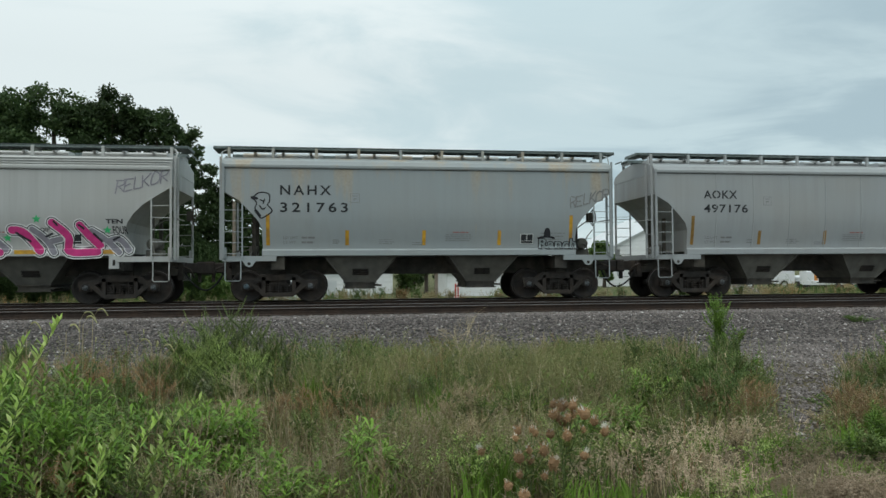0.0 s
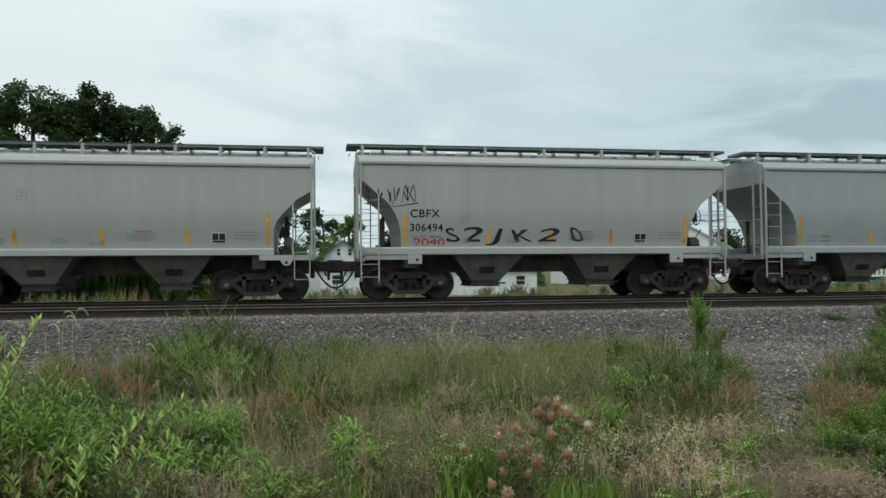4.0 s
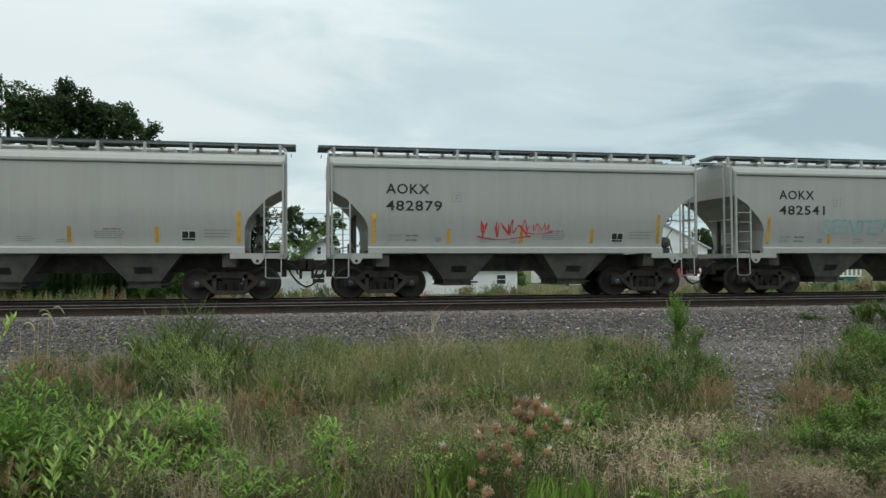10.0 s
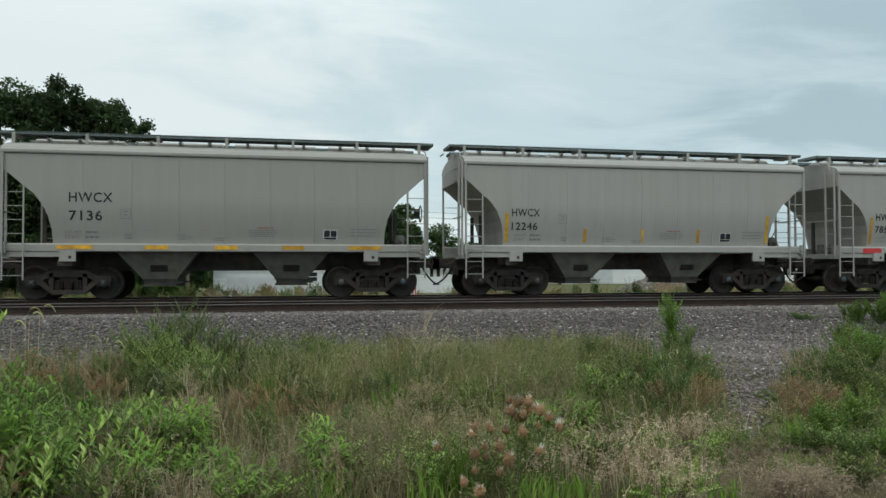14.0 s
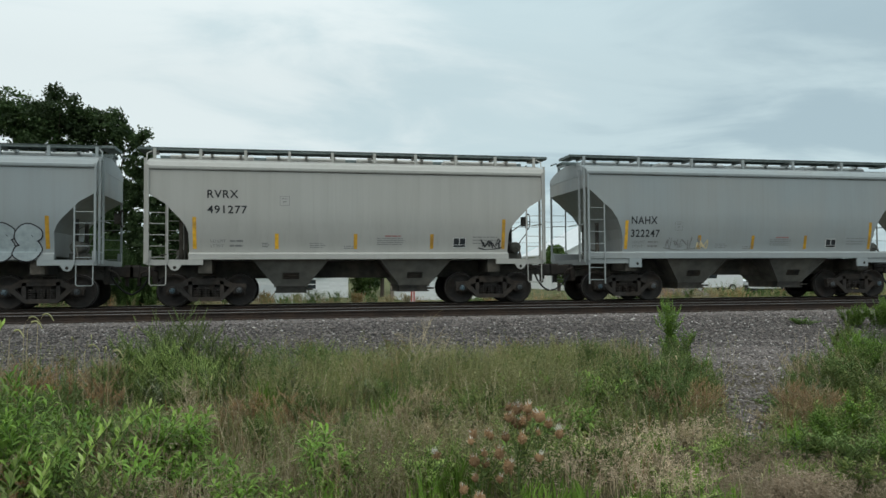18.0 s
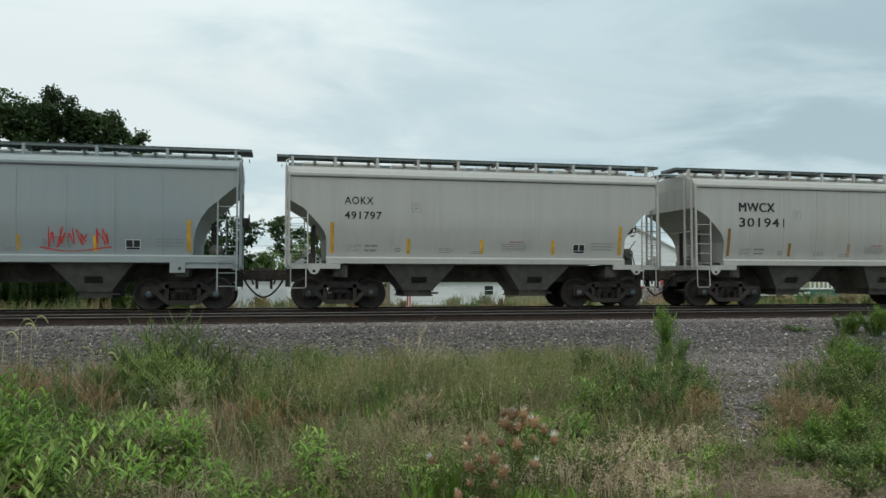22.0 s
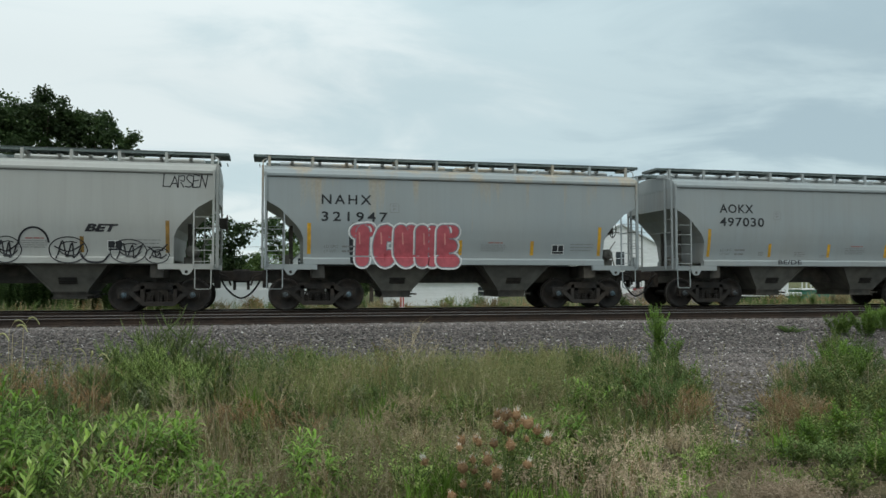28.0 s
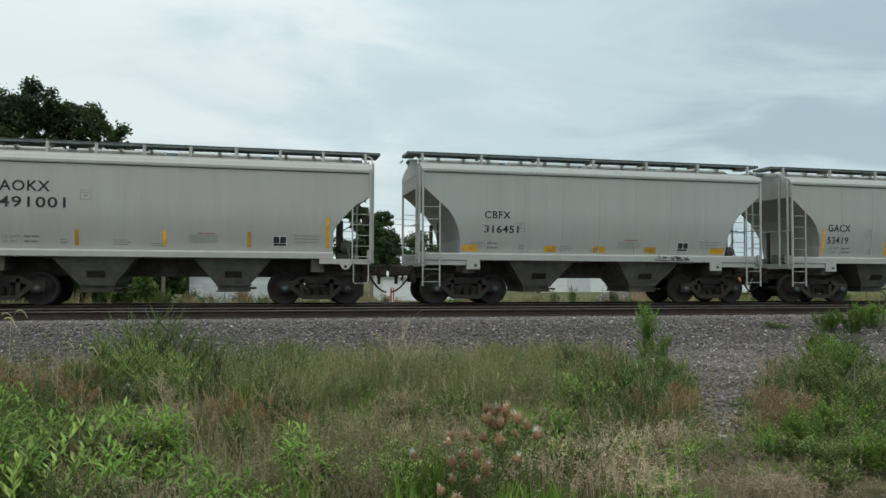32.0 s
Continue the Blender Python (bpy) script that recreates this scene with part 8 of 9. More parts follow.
def build_grass():
    rng = np.random.default_rng(31)
    rise = lambda y: np.interp(y, [-20, -16.5, -14, -11], [0.7, 0.85, 1.05, 1.1])
    thin = lambda x, y: np.clip((verge_edge(x) + 0.3 - y) / 2.0, 0.12, 1)
    x, y = scatter(rng, 82000, (-12, 13), (-20.5, -9), 0.1, 0.6, 1.0, 0.3)
    keep = rng.random(len(x)) < (1 - 0.75 * straw_zone(x, y)) * thin(x, y)
    x, y = x[keep], y[keep]
    h = rng.uniform(0.07, 0.30, len(x)) * np.where(rng.random(len(x)) < 0.10, 1.5, 1) * rise(y)
    tagged(new("green_grass", blades(rng, x, y, h, 0.0036, 0.7, GRASS_GREEN, "green_grass")), "tangled green grass of the weedy verge", "grass", kind="stuff")
    x, y = scatter(rng, 80000, (-12, 13), (-20.5, -9), 0.35, 0.6, 0.8, 2.1)
    keep = rng.random(len(x)) < (0.40 + 0.3 * straw_zone(x, y) + 0.15 * ((x > 0.5) & (x < 4))) * thin(x, y)
    x, y = x[keep], y[keep]
    h = rng.uniform(0.05, 0.24, len(x)) * np.where(rng.random(len(x)) < 0.10, 1.6, 1) * rise(y) * (1 - 0.3 * straw_zone(x, y))
    tagged(new("dry_grass", blades(rng, x, y, h, 0.0030, 0.9, DEAD_STALK, "dry_grass")), "grey-brown dry grass among the weeds", "grass", kind="stuff")
    # seeding grasses, each kind where it stands
    n = 2500
    x, y = rng.uniform(2.2, 5.2, n), rng.uniform(-18.7, -16.1, n)
    keep = rng.random(n) < 0.05 + 0.95 * straw_zone(x, y)
    x, y = x[keep], y[keep]
    tagged(new("straw_patch", seed_grass(rng, x, y, rng.uniform(0.06, 0.19, len(x)), TAN_SEED, "straw_patch", 12, 0.013, 0.9)), "patch of pale tan seeding grass, nodding and half flattened", "grass", kind="stuff")
    x, y = stand(rng, [(2.95, -17.15, 0.3, 0.2), (2.35, -17.5, 0.35, 0.4), (1.75, -17.8, 0.3, 0.3), (2.5, -18.1, 0.4, 0.3), (3.6, -16.95, 0.3, 0.12)], 520)
    tagged(new("nodding_grass", seed_grass(rng, x, y, rng.uniform(0.14, 0.32, len(x)), TAN_SEED, "nodding_grass", 13, 0.013, 0.5)), "taller pale tan grass with nodding seed heads", "grass", kind="stuff")
    x, y = stand(rng, [(-0.15, -17.7, 0.30, 0.35), (0.75, -17.75, 0.35, 0.45), (0.35, -17.0, 0.6, 0.5), (0.9, -16.4, 0.6, 0.5), (-0.5, -18.1, 0.4, 0.25), (1.5, -16.9, 0.4, 0.5)], 1100)
    tagged(new("dead_seed_grass", seed_grass(rng, x, y, rng.uniform(0.12, 0.36, len(x)), GREY_SEED, "dead_seed_grass", 10, 0.012, 0.4)), "grey-brown dead seeding grass among the weeds", "grass", kind="stuff")
    x, y = stand(rng, [(2.2, -13.6, 0.8, 0.9), (3.0, -14.3, 0.8, 0.9), (1.2, -13.3, 0.6, 0.8), (3.8, -13.0, 0.7, 0.6), (2.2, -15.2, 0.7, 0.6), (2.3, -16.3, 0.6, 0.4), (1.2, -17.3, 0.6, 0.4), (0.7, -16.6, 0.6, 0.4), (1.7, -16.8, 0.5, 0.4), (2.6, -15.8, 0.6, 0.5), (0.4, -14.4, 0.9, 0.7), (1.0, -17.9, 0.5, 0.3)], 3000)
    tagged(new("seeding_grass", seed_grass(rng, x, y, rng.uniform(0.36, 0.70, len(x)) * np.where(y < -16, 0.6, 1), LIME_SEED, "seeding_grass", 12, 0.014, 0.35)), "yellow-green seeding grass standing over the weeds", "grass", kind="stuff")
    x, y = scatter(rng, 2600, (-7, 9), (-18.0, -10), 0.5, 0.4, 0.9, 4.0)
    h = rng.uniform(0.28, 0.62, len(x)) * np.where((x > 2.6) & (y < -16), 0.6, 1)
    tagged(new("seed_stalks", seed_grass(rng, x, y, h, GREY_SEED, "seed_stalks", 8, 0.012, 0.4)), "thin pale seeding stalks above the weeds", "grass", kind="stuff")
    n = 520
    x = rng.uniform(-6, 6.2, n)
    y = verge_edge(x) + rng.uniform(-1.8, 0.9, n)
    tagged(new("edge_stalks", seed_grass(rng, x, y, rng.uniform(0.25, 0.72, n), LIME_SEED, "edge_stalks", 9, 0.016, 0.45)), "thin seeding stalks at the edge of the gravel", "grass", kind="stuff")
    # dead grey stalks left from last year
    x, y = stand(rng, [(-0.2, -17.6, 0.4, 0.5), (0.7, -17.6, 0.5, 0.6), (0.2, -16.4, 0.9, 0.6), (-0.6, -15.6, 0.6, 0.5)], 2600)
    tagged(new("dead_stalks", blades(rng, x, y, rng.uniform(0.08, 0.34, len(x)), 0.0032, 0.9, DEAD_STALK, "dead_stalks")), "grey-brown dead stalks among the weeds", "grass", kind="stuff")
    # tufts of long fresh blades near the lens
    for tx, ty, nn, hh in ((1.05, -18.1, 60, 0.40), (0.90, -18.2, 60, 0.36), (1.20, -18.0, 60, 0.40), (1.12, -17.7, 50, 0.42), (0.98, -17.9, 50, 0.42), (2.45, -17.4, 40, 0.32), (0.2, -16.6, 40, 0.42), (-0.35, -17.5, 40, 0.30), (0.28, -18.0, 50, 0.30), (1.0, -15.6, 50, 0.5), (-0.2, -14.6, 60, 0.52),
                           (2.2, -13.2, 60, 0.55), (0.7, -13.6, 60, 0.52), (2.95, -17.9, 50, 0.22), (1.9, -18.2, 60, 0.22), (2.3, -18.3, 60, 0.20), (2.6, -17.7, 60, 0.24), (3.3, -17.6, 50, 0.22), (3.7, -17.9, 50, 0.22), (2.9, -18.4, 60, 0.20), (3.0, -17.2, 50, 0.26), (1.6, -18.3, 60, 0.26), (3.6, -17.2, 50, 0.26), (4.3, -17.2, 60, 0.34)):
        x, y = tx + rng.normal(size=nn) * 0.07, ty + rng.normal(size=nn) * 0.07
        t = new("grass_tuft", blades(rng, x, y, hh * rng.uniform(0.5, 1.0, nn), 0.0065, 0.45, BRIGHT_LEAF, "grass_tuft"))
        tagged(t, "tuft of long fresh green grass blades", "grass", "grass tufts on the verge")
    # dry tussock bleached by the sun
    x, y = 3.36 + rng.normal(size=420) * 0.10, -18.55 + rng.normal(size=420) * 0.08
    tagged(new("dry_tussock", seed_grass(rng, x, y, rng.uniform(0.10, 0.26, 420), TAN_SEED, "dry_tussock", 12, 0.013, 1.1)), "rounded tussock of bleached dry grass", "grass")
    # the rough yard behind the track
    n = 26000
    x, y = rng.uniform(-26, 48, n), 5.5 + 24 * rng.random(n) ** 1.3
    f = np.sin(x * 0.7) * np.sin(y * 0.5 + x * 0.2) + 0.5 * np.sin(x * 2.1)
    keep = rng.random(n) < np.clip(0.5 + 0.5 * f, 0.05, 1)
    x, y = x[keep], y[keep]
    h = rng.uniform(0.15, 0.5, len(x)) * (1 + 0.5 * (rng.random(len(x)) < 0.12))
    tagged(new("yard_grass", blades(rng, x, y, h, 0.014, 0.6, GRASS_GREEN, "yard_grass")), "rough green grass of the yard behind the track", "grass", kind="stuff")
    n = 15000
    x, y = rng.uniform(-26, 48, n), 5.0 + 20 * rng.random(n) ** 1.3
    keep = rng.random(n) < np.clip(0.4 - 0.6 * np.sin(x * 0.7) * np.sin(y * 0.5 + x * 0.2), 0.05, 1)
    x, y = x[keep], y[keep]
    tagged(new("yard_straw", blades(rng, x, y, rng.uniform(0.15, 0.6, len(x)), 0.012, 0.7, GRASS_DRY, "yard_straw")), "dry tan grass of the yard behind the track", "grass", kind="stuff")


build_grass()


def leafy(rng, stems, leaf_len, leaf_w, per_metre, droop=0.25, clear=0.15, rise=0.6, crown=False):
    """Lance-shaped leaves set round each stem; a stem is a list of points. Returns vertices and faces."""
    V = []
    for pts in stems:
        pts = np.array(pts, float)
        seg = np.linalg.norm(np.diff(pts, axis=0), axis=1)
        L = seg.sum()
        n = max(3, int(L * per_metre))
        u = clear + (1 - clear) * (np.arange(n) + rng.random(n)) / n
        cum = np.concatenate([[0], np.cumsum(seg)]) / L
        p = np.stack([np.interp(u, cum, pts[:, i]) for i in range(3)], -1)
        a = np.arange(n) * 2.4 + rng.uniform(0, 6.28)
        # a crowned plant keeps its leaves long to the tip, where they gather into a rosette
        size = leaf_len * ((0.65 + 0.45 * np.sin(2.7 * u)) if crown else (1.15 - 0.75 * u ** 2)) * rng.uniform(0.7, 1.25, n)
        up = rise + (1.3 * u ** 5 if crown else 0.9 * u ** 2)
        d = np.stack([np.cos(a), np.sin(a), up], -1)
        d /= np.linalg.norm(d, axis=1)[:, None]
        s = np.stack([-np.sin(a), np.cos(a), np.zeros(n)], -1)
        w = (leaf_w * size / leaf_len)[:, None]
        mid = p + d * size[:, None] * 0.5
        tip = p + d * size[:, None] - np.array([0, 0, 1]) * (droop * size)[:, None]
        V.append(np.stack([p, mid + s * w, tip, mid - s * w], 1))
    V = np.concatenate(V).reshape(-1, 3)
    return V, np.arange(len(V)).reshape(-1, 4)


def clump(name, label, x, y, height, spread, stems, leaf_len, leaf_w, per_metre, mat, stem_mat, seed, lean=0.3, branch=0, category="weed", group="", droop=0.25, rise=0.6, crown=False):
    """A many-stemmed weed: its stems, and its leaves."""
    rng = np.random.default_rng(seed)
    w = new(name)
    w.matrix_basis = pose(x, y, float(ground_z(x, y)) - 0.01)
    lines = []
    for i in range(stems):
        a, r = rng.uniform(0, 6.28), spread * math.sqrt(rng.random())
        bx, by = 0.35 * r * math.cos(a), 0.35 * r * math.sin(a)
        h = height * rng.uniform(0.65, 1.0) * (1 - 0.25 * r / max(spread, 0.01))
        tx, ty = r * math.cos(a) + lean * rng.normal() * 0.2, r * math.sin(a) + lean * rng.normal() * 0.2
        pts = [(bx, by, 0), (bx + 0.4 * (tx - bx), by + 0.4 * (ty - by), h * 0.5), (tx, ty, h)]
        lines.append(pts)
        for _ in range(branch):
            u = rng.uniform(0.3, 0.85)
            q = np.array(pts[0]) * (1 - u) + np.array(pts[2]) * u
            b = rng.uniform(0, 6.28)
            l = h * rng.uniform(0.18, 0.4)
            lines.append([tuple(q), tuple(q + np.array([math.cos(b) * l * 0.5, math.sin(b) * l * 0.5, l * 0.5])), tuple(q + np.array([math.cos(b) * l * 0.7, math.sin(b) * l * 0.7, l]))])
    sh = Shape()
    for pts in lines:
        sh.tube(pts, 0.004 + 0.002 * height, 4, 0, 0.4)
    tagged(part("stalk", sh, stem_mat, w), kind="stuff")
    if per_metre:
        v, f = leafy(rng, lines, leaf_len, leaf_w, per_metre, droop, 0.15, rise, crown)
        lv = part("leaves", soup("leaves", v, f, mat), None, w)
        tagged(lv, kind="stuff")
    return tagged(w, label, category, group)


def build_weeds():
    rng = random.Random(5)
    # bright leafy weeds that stand in a thick stand near the lens
    k = 100
    for x, y, h, sp, n in ((-2.25, -16.9, 0.80, 0.34, 17), (-1.85, -17.25, 0.74, 0.30, 15), (-2.6, -17.3, 0.95, 0.30, 14), (-1.55, -17.6, 0.56, 0.28, 13), (-2.1, -17.8, 0.66, 0.28, 13),
                           (-2.9, -16.4, 0.85, 0.38, 14), (-1.30, -16.2, 0.50, 0.24, 14), (-0.98, -16.7, 0.54, 0.22, 15), (-0.78, -16.5, 0.50, 0.20, 13), (-1.75, -16.3, 0.52, 0.25, 9),
                           (-3.6, -15.8, 0.9, 0.4, 14), (-3.1, -17.4, 0.9, 0.3, 10), (-1.0, -17.6, 0.40, 0.2, 8), (0.24, -17.3, 0.44, 0.10, 7), (0.34, -17.7, 0.34, 0.10, 7), (-0.20, -17.9, 0.26, 0.12, 8), (2.05, -16.9, 0.40, 0.12, 9), (2.5, -16.6, 0.34, 0.14, 9), (1.75, -17.4, 0.28, 0.12, 8), (-0.5, -17.3, 0.30, 0.14, 8), (3.3, -15.2, 0.5, 0.2, 8), (2.55, -15.2, 0.5, 0.2, 8)):
        k += 1
        clump("leafy_weed", "bright green leafy weed with narrow pointed leaves", x, y, h * (1.28 if x < -1.5 else 1.1), sp * 1.1, int(n * 1.0), 0.17, 0.0115, 66, BRIGHT_LEAF, STEM, k, 0.45, 0, "weed", "leafy weeds on the verge", 0.35, 0.25, True)
    # pale sprigs close to the lens that lean over, with broad lance-shaped leaves
    for x, y, h, lean in ((-1.62, -18.15, 0.52, 0.10), (-1.50, -18.05, 0.58, 0.22), (-1.42, -18.2, 0.46, 0.05), (-1.34, -17.9, 0.60, 0.24), (-1.22, -18.1, 0.44, 0.2), (-1.70, -18.25, 0.40, -0.06), (-1.28, -17.6, 0.66, 0.36), (-1.10, -18.2, 0.30, 0.16), (-2.05, -18.0, 1.27, 0.36), (-2.20, -17.9, 1.16, 0.28)):
        k += 1
        g = np.random.default_rng(k)
        w = new("pale_sprig")
        w.matrix_basis = pose(x, y, float(ground_z(x, y)) - 0.01)
        stem = [(0, 0, 0), (0.18 * lean, 0.0, h * 0.4), (0.55 * lean, 0.01, h * 0.75), (lean * 1.05, 0.0, h)]
        part("stalk", Shape().tube(stem, 0.005, 5, 0, 0.4), STEM, w)
        v, f = leafy(g, [stem], 0.085, 0.0125, 46, 0.1, 0.3, 1.1, True)
        tagged(part("leaves", soup("leaves", v, f, LANCE_LEAF), None, w), kind="stuff")
        tagged(w, "leaning weed sprig with pale lance-shaped leaves", "weed", "pale sprigs on the verge")
    # tall feathery weeds near the gravel's edge
    for x, y, h, sp, n in ((-1.45, -12.1, 1.12, 0.30, 16), (-1.85, -12.5, 0.92, 0.34, 14), (-1.0, -12.3, 0.90, 0.36, 14), (-1.4, -12.9, 0.82, 0.42, 16), (-1.75, -13.4, 0.62, 0.4, 14), (-1.0, -13.4, 0.60, 0.4, 14), (-0.5, -12.5, 0.72, 0.4, 12), (0.1, -12.3, 0.66, 0.4, 12), (0.7, -12.2, 0.6, 0.4, 12)):
        k += 1
        clump("feathery_weed", "tall feathery green weed with fine leaves", x, y, h * 1.15, sp * 1.5, n + 9, 0.05, 0.0045, 160, WEED_LEAF if k % 2 else PALE_LEAF, STEM, k, 0.55, 4, "weed", "feathery weeds at the gravel edge")
    # green forbs with yellowish tops before the gravel
    for i in range(46):
        x, y = rng.uniform(2.0, 5.6), rng.uniform(-15.4, -11.6)
        if float(tongue(x, y)) < 1.5:
            continue
        h = rng.uniform(0.42, 0.70)
        k += 1
        clump("verge_weed", "leafy green weed with narrow leaves and yellowish tops" if i % 3 == 0 else "leafy mid-green weed with narrow leaves", x, y, h, rng.uniform(0.16, 0.3), rng.randint(9, 14), rng.uniform(0.05, 0.085), rng.uniform(0.007, 0.011), 85, (SEED_TOP, WEED_LEAF, DARK_LEAF, DARK_LEAF, WEED_LEAF)[i % 5], STEM, k, 0.4, 2, "weed", "mixed weeds of the verge")
    # upright weeds in the gravel
    for x, y, h, sp, n in ((6.35, -11.2, 1.5, 0.13, 10), (6.55, -11.35, 0.75, 0.18, 7), (6.15, -11.6, 0.55, 0.25, 8)):
        k += 1
        clump("upright_weed", "slender upright green weed growing in the gravel", x, y, h, sp, n, 0.075, 0.013, 85, BRIGHT_LEAF, STEM, k, 0.25, 3, "weed")
    for x, y, h, sp, n in ((13.0, -7.5, 0.62, 0.42, 26), (13.6, -7.7, 0.80, 0.45, 28), (11.9, -7.2, 0.20, 0.32, 16), (14.5, -7.3, 0.7, 0.5, 24), (-9.2, -8.7, 0.4, 0.35, 14)):
        k += 1
        clump("spreading_weed", "dense low green weed on the ballast slope", x, y, h, sp, n, 0.07, 0.010, 95, BUSH_LEAF if h < 0.5 else BRIGHT_LEAF, STEM, k, 0.3, 3, "weed")
    # stand beyond the tongue of gravel
    for x, y, h, sp, n in ((6.2, -15.5, 0.55, 0.3, 14), (6.6, -15.0, 0.6, 0.35, 14), (5.2, -17.0, 0.50, 0.28, 14), (7.0, -14.6, 0.7, 0.4, 16), (5.6, -17.2, 0.62, 0.3, 16), (8.3, -13.2, 0.75, 0.35, 16), (8.6, -12.6, 0.85, 0.35, 16),
                           (4.9, -17.6, 0.42, 0.25, 12), (7.6, -14.0, 0.8, 0.4, 16), (5.0, -16.7, 0.36, 0.2, 9), (4.3, -17.9, 0.34, 0.22, 14), (4.6, -18.1, 0.42, 0.25, 14), (3.95, -18.3, 0.28, 0.18, 12), (4.15, -17.5, 0.30, 0.2, 12), (4.55, -17.3, 0.40, 0.22, 14), (6.1, -16.5, 0.7, 0.3, 14), (9.3, -12.3, 0.8, 0.4, 16)):
        k += 1
        clump("bushy_weed", "bushy green weed with small narrow leaves", x, y, h, sp, n, 0.065, 0.010, 90, (WEED_LEAF, DARK_LEAF, BRIGHT_LEAF)[k % 3], STEM, k, 0.35, 3, "weed", "bushy weeds beside the gravel")
    for x, y, h in ((4.75, -14.9, 0.40), (4.35, -15.6, 0.42), (4.6, -15.2, 0.40), (4.05, -15.9, 0.36), (5.15, -16.1, 0.40), (5.35, -15.8, 0.46), (4.95, -16.4, 0.36), (5.55, -15.5, 0.46), (5.3, -16.3, 0.40), (-2.6, -13.4, 0.62), (-2.2, -13.2, 0.6), (-3.2, -12.9, 0.62), (-2.9, -13.6, 0.6),
                    (-3.7, -12.7, 0.6), (-2.0, -14.0, 0.5), (0.0, -15.2, 0.42), (-0.35, -15.0, 0.42), (0.35, -15.4, 0.36), (-0.6, -15.4, 0.4), (1.3, -13.2, 0.55), (1.7, -13.0, 0.55)):
        k += 1
        clump("rusty_dock", "rust-brown seeding weed with dry stalks", x, y, h, 0.26, 14, 0.03, 0.006, 150, DOCK, STRAW_STEM, k, 0.4, 3, "weed", "rust-brown seeding weeds")
    # mixed weeds that fill the verge
    for i in range(330):
        x = rng.uniform(-6.5, 8.5)
        e = float(verge_edge(x))
        y = e - 0.05 - (e + 18.2) * rng.random() ** 1.25
        if float(tongue(x, y)) < 1.4:
            continue
        h = rng.uniform(0.32, 0.62) * (1.25 if y > -14 else 0.85)
        if x > 2.5 and y < -16.0:
            h *= 0.5
        k += 1
        u = rng.random() + 0.12 * math.sin(x * 1.7 + y)
        if y < -16.6 and u < 0.62:
            u += 0.3 * rng.random() + 0.1
        sp, n = rng.uniform(0.18, 0.40), rng.randint(10, 18)
        if u < 0.24:
            clump("verge_weed", "dark green weed with narrow leaves", x, y, h, sp, n, rng.uniform(0.05, 0.075), rng.uniform(0.008, 0.012), 80, DARK_LEAF, STEM, k, 0.4, 2, "weed", "mixed weeds of the verge")
        elif u < 0.46:
            clump("verge_weed", "green weed with small narrow leaves", x, y, h, sp, n, rng.uniform(0.04, 0.06), rng.uniform(0.006, 0.010), 95, WEED_LEAF, STEM, k, 0.4, 2, "weed", "mixed weeds of the verge")
        elif u < 0.62:
            clump("verge_weed", "grey-green weed with dusty leaves" if y > -15.5 else "pale green weed with dusty leaves", x, y, h * 0.9, sp, n, 0.05, 0.009, 85, GREY_LEAF if y > -15.5 else PALE_LEAF, STEM, k, 0.45, 2, "weed", "mixed weeds of the verge")
        elif u < 0.80:
            clump("verge_weed", "pale seeding weed with dry tops", x, y, h * 1.05, sp * 0.8, n, 0.028, 0.006, 110, GRASS_DRY, STRAW_STEM, k, 0.4, 3, "weed", "mixed weeds of the verge")
        elif u < 0.87:
            clump("verge_weed", "rust-brown seeding weed with dry stalks", x, y, h * 0.9, sp * 0.8, n, 0.028, 0.007, 120, DOCK, STRAW_STEM, k, 0.4, 3, "weed", "mixed weeds of the verge")
        else:
            clump("verge_weed", "leafy bright green weed with broader leaves", x, y, h * 0.85, sp, 11, 0.085, 0.015, 55, BRIGHT_LEAF, STEM, k, 0.35, 1, "weed", "mixed weeds of the verge")
    # stragglers out in the gravel
    for i in range(62):
        x = rng.uniform(-4.5, 6.0) if i % 3 else rng.uniform(0.8, 5.0)
        y = float(verge_edge(x)) + rng.random() ** 1.4 * 1.9 - 0.1
        k += 1
        clump("straggling_weed", ("thin green weed standing in the gravel", "dry rust-brown weed in the gravel", "pale seeding weed in the gravel")[i % 3], x, y, rng.uniform(0.25, 0.62), rng.uniform(0.1, 0.22), rng.randint(5, 9), 0.045, 0.006, 85, (WEED_LEAF, DOCK, SEED_TOP)[i % 3], STEM, k, 0.5, 3, "weed", "stragglers in the gravel")
    # low thicket between the taller weeds, too small to pick apart
    g = np.random.default_rng(55)
    x, y = scatter(g, 6500, (-7, 9), (-18.2, -10), -0.05, 0.35, 1.1, 1.3)
    keep = g.random(len(x)) > 0.85 * straw_zone(x, y)
    x, y = x[keep], y[keep]
    for name, mat, sel in (("low_thicket", DARK_LEAF, slice(0, None, 3)), ("low_thicket", WEED_LEAF, slice(1, None, 3)), ("low_thicket", PALE_LEAF, slice(2, None, 3))):
        xs, ys = x[sel], y[sel]
        zs = ground_z(xs, ys)
        lines = []
        for a, b, c in zip(xs, ys, zs):
            q = g.normal(size=2) * 0.06
            hh = g.uniform(0.14, 0.42) * (1.3 if b > -14 else 0.85)
            lines.append([(a, b, c), (a + q[0] * 0.4, b + q[1] * 0.4, c + hh * 0.5), (a + q[0], b + q[1], c + hh)])
        v, f = leafy(g, lines, 0.05, 0.0075, 70)
        tagged(new(name, soup(name, v, f, mat)), "low tangle of small green weeds", "weed", kind="stuff")
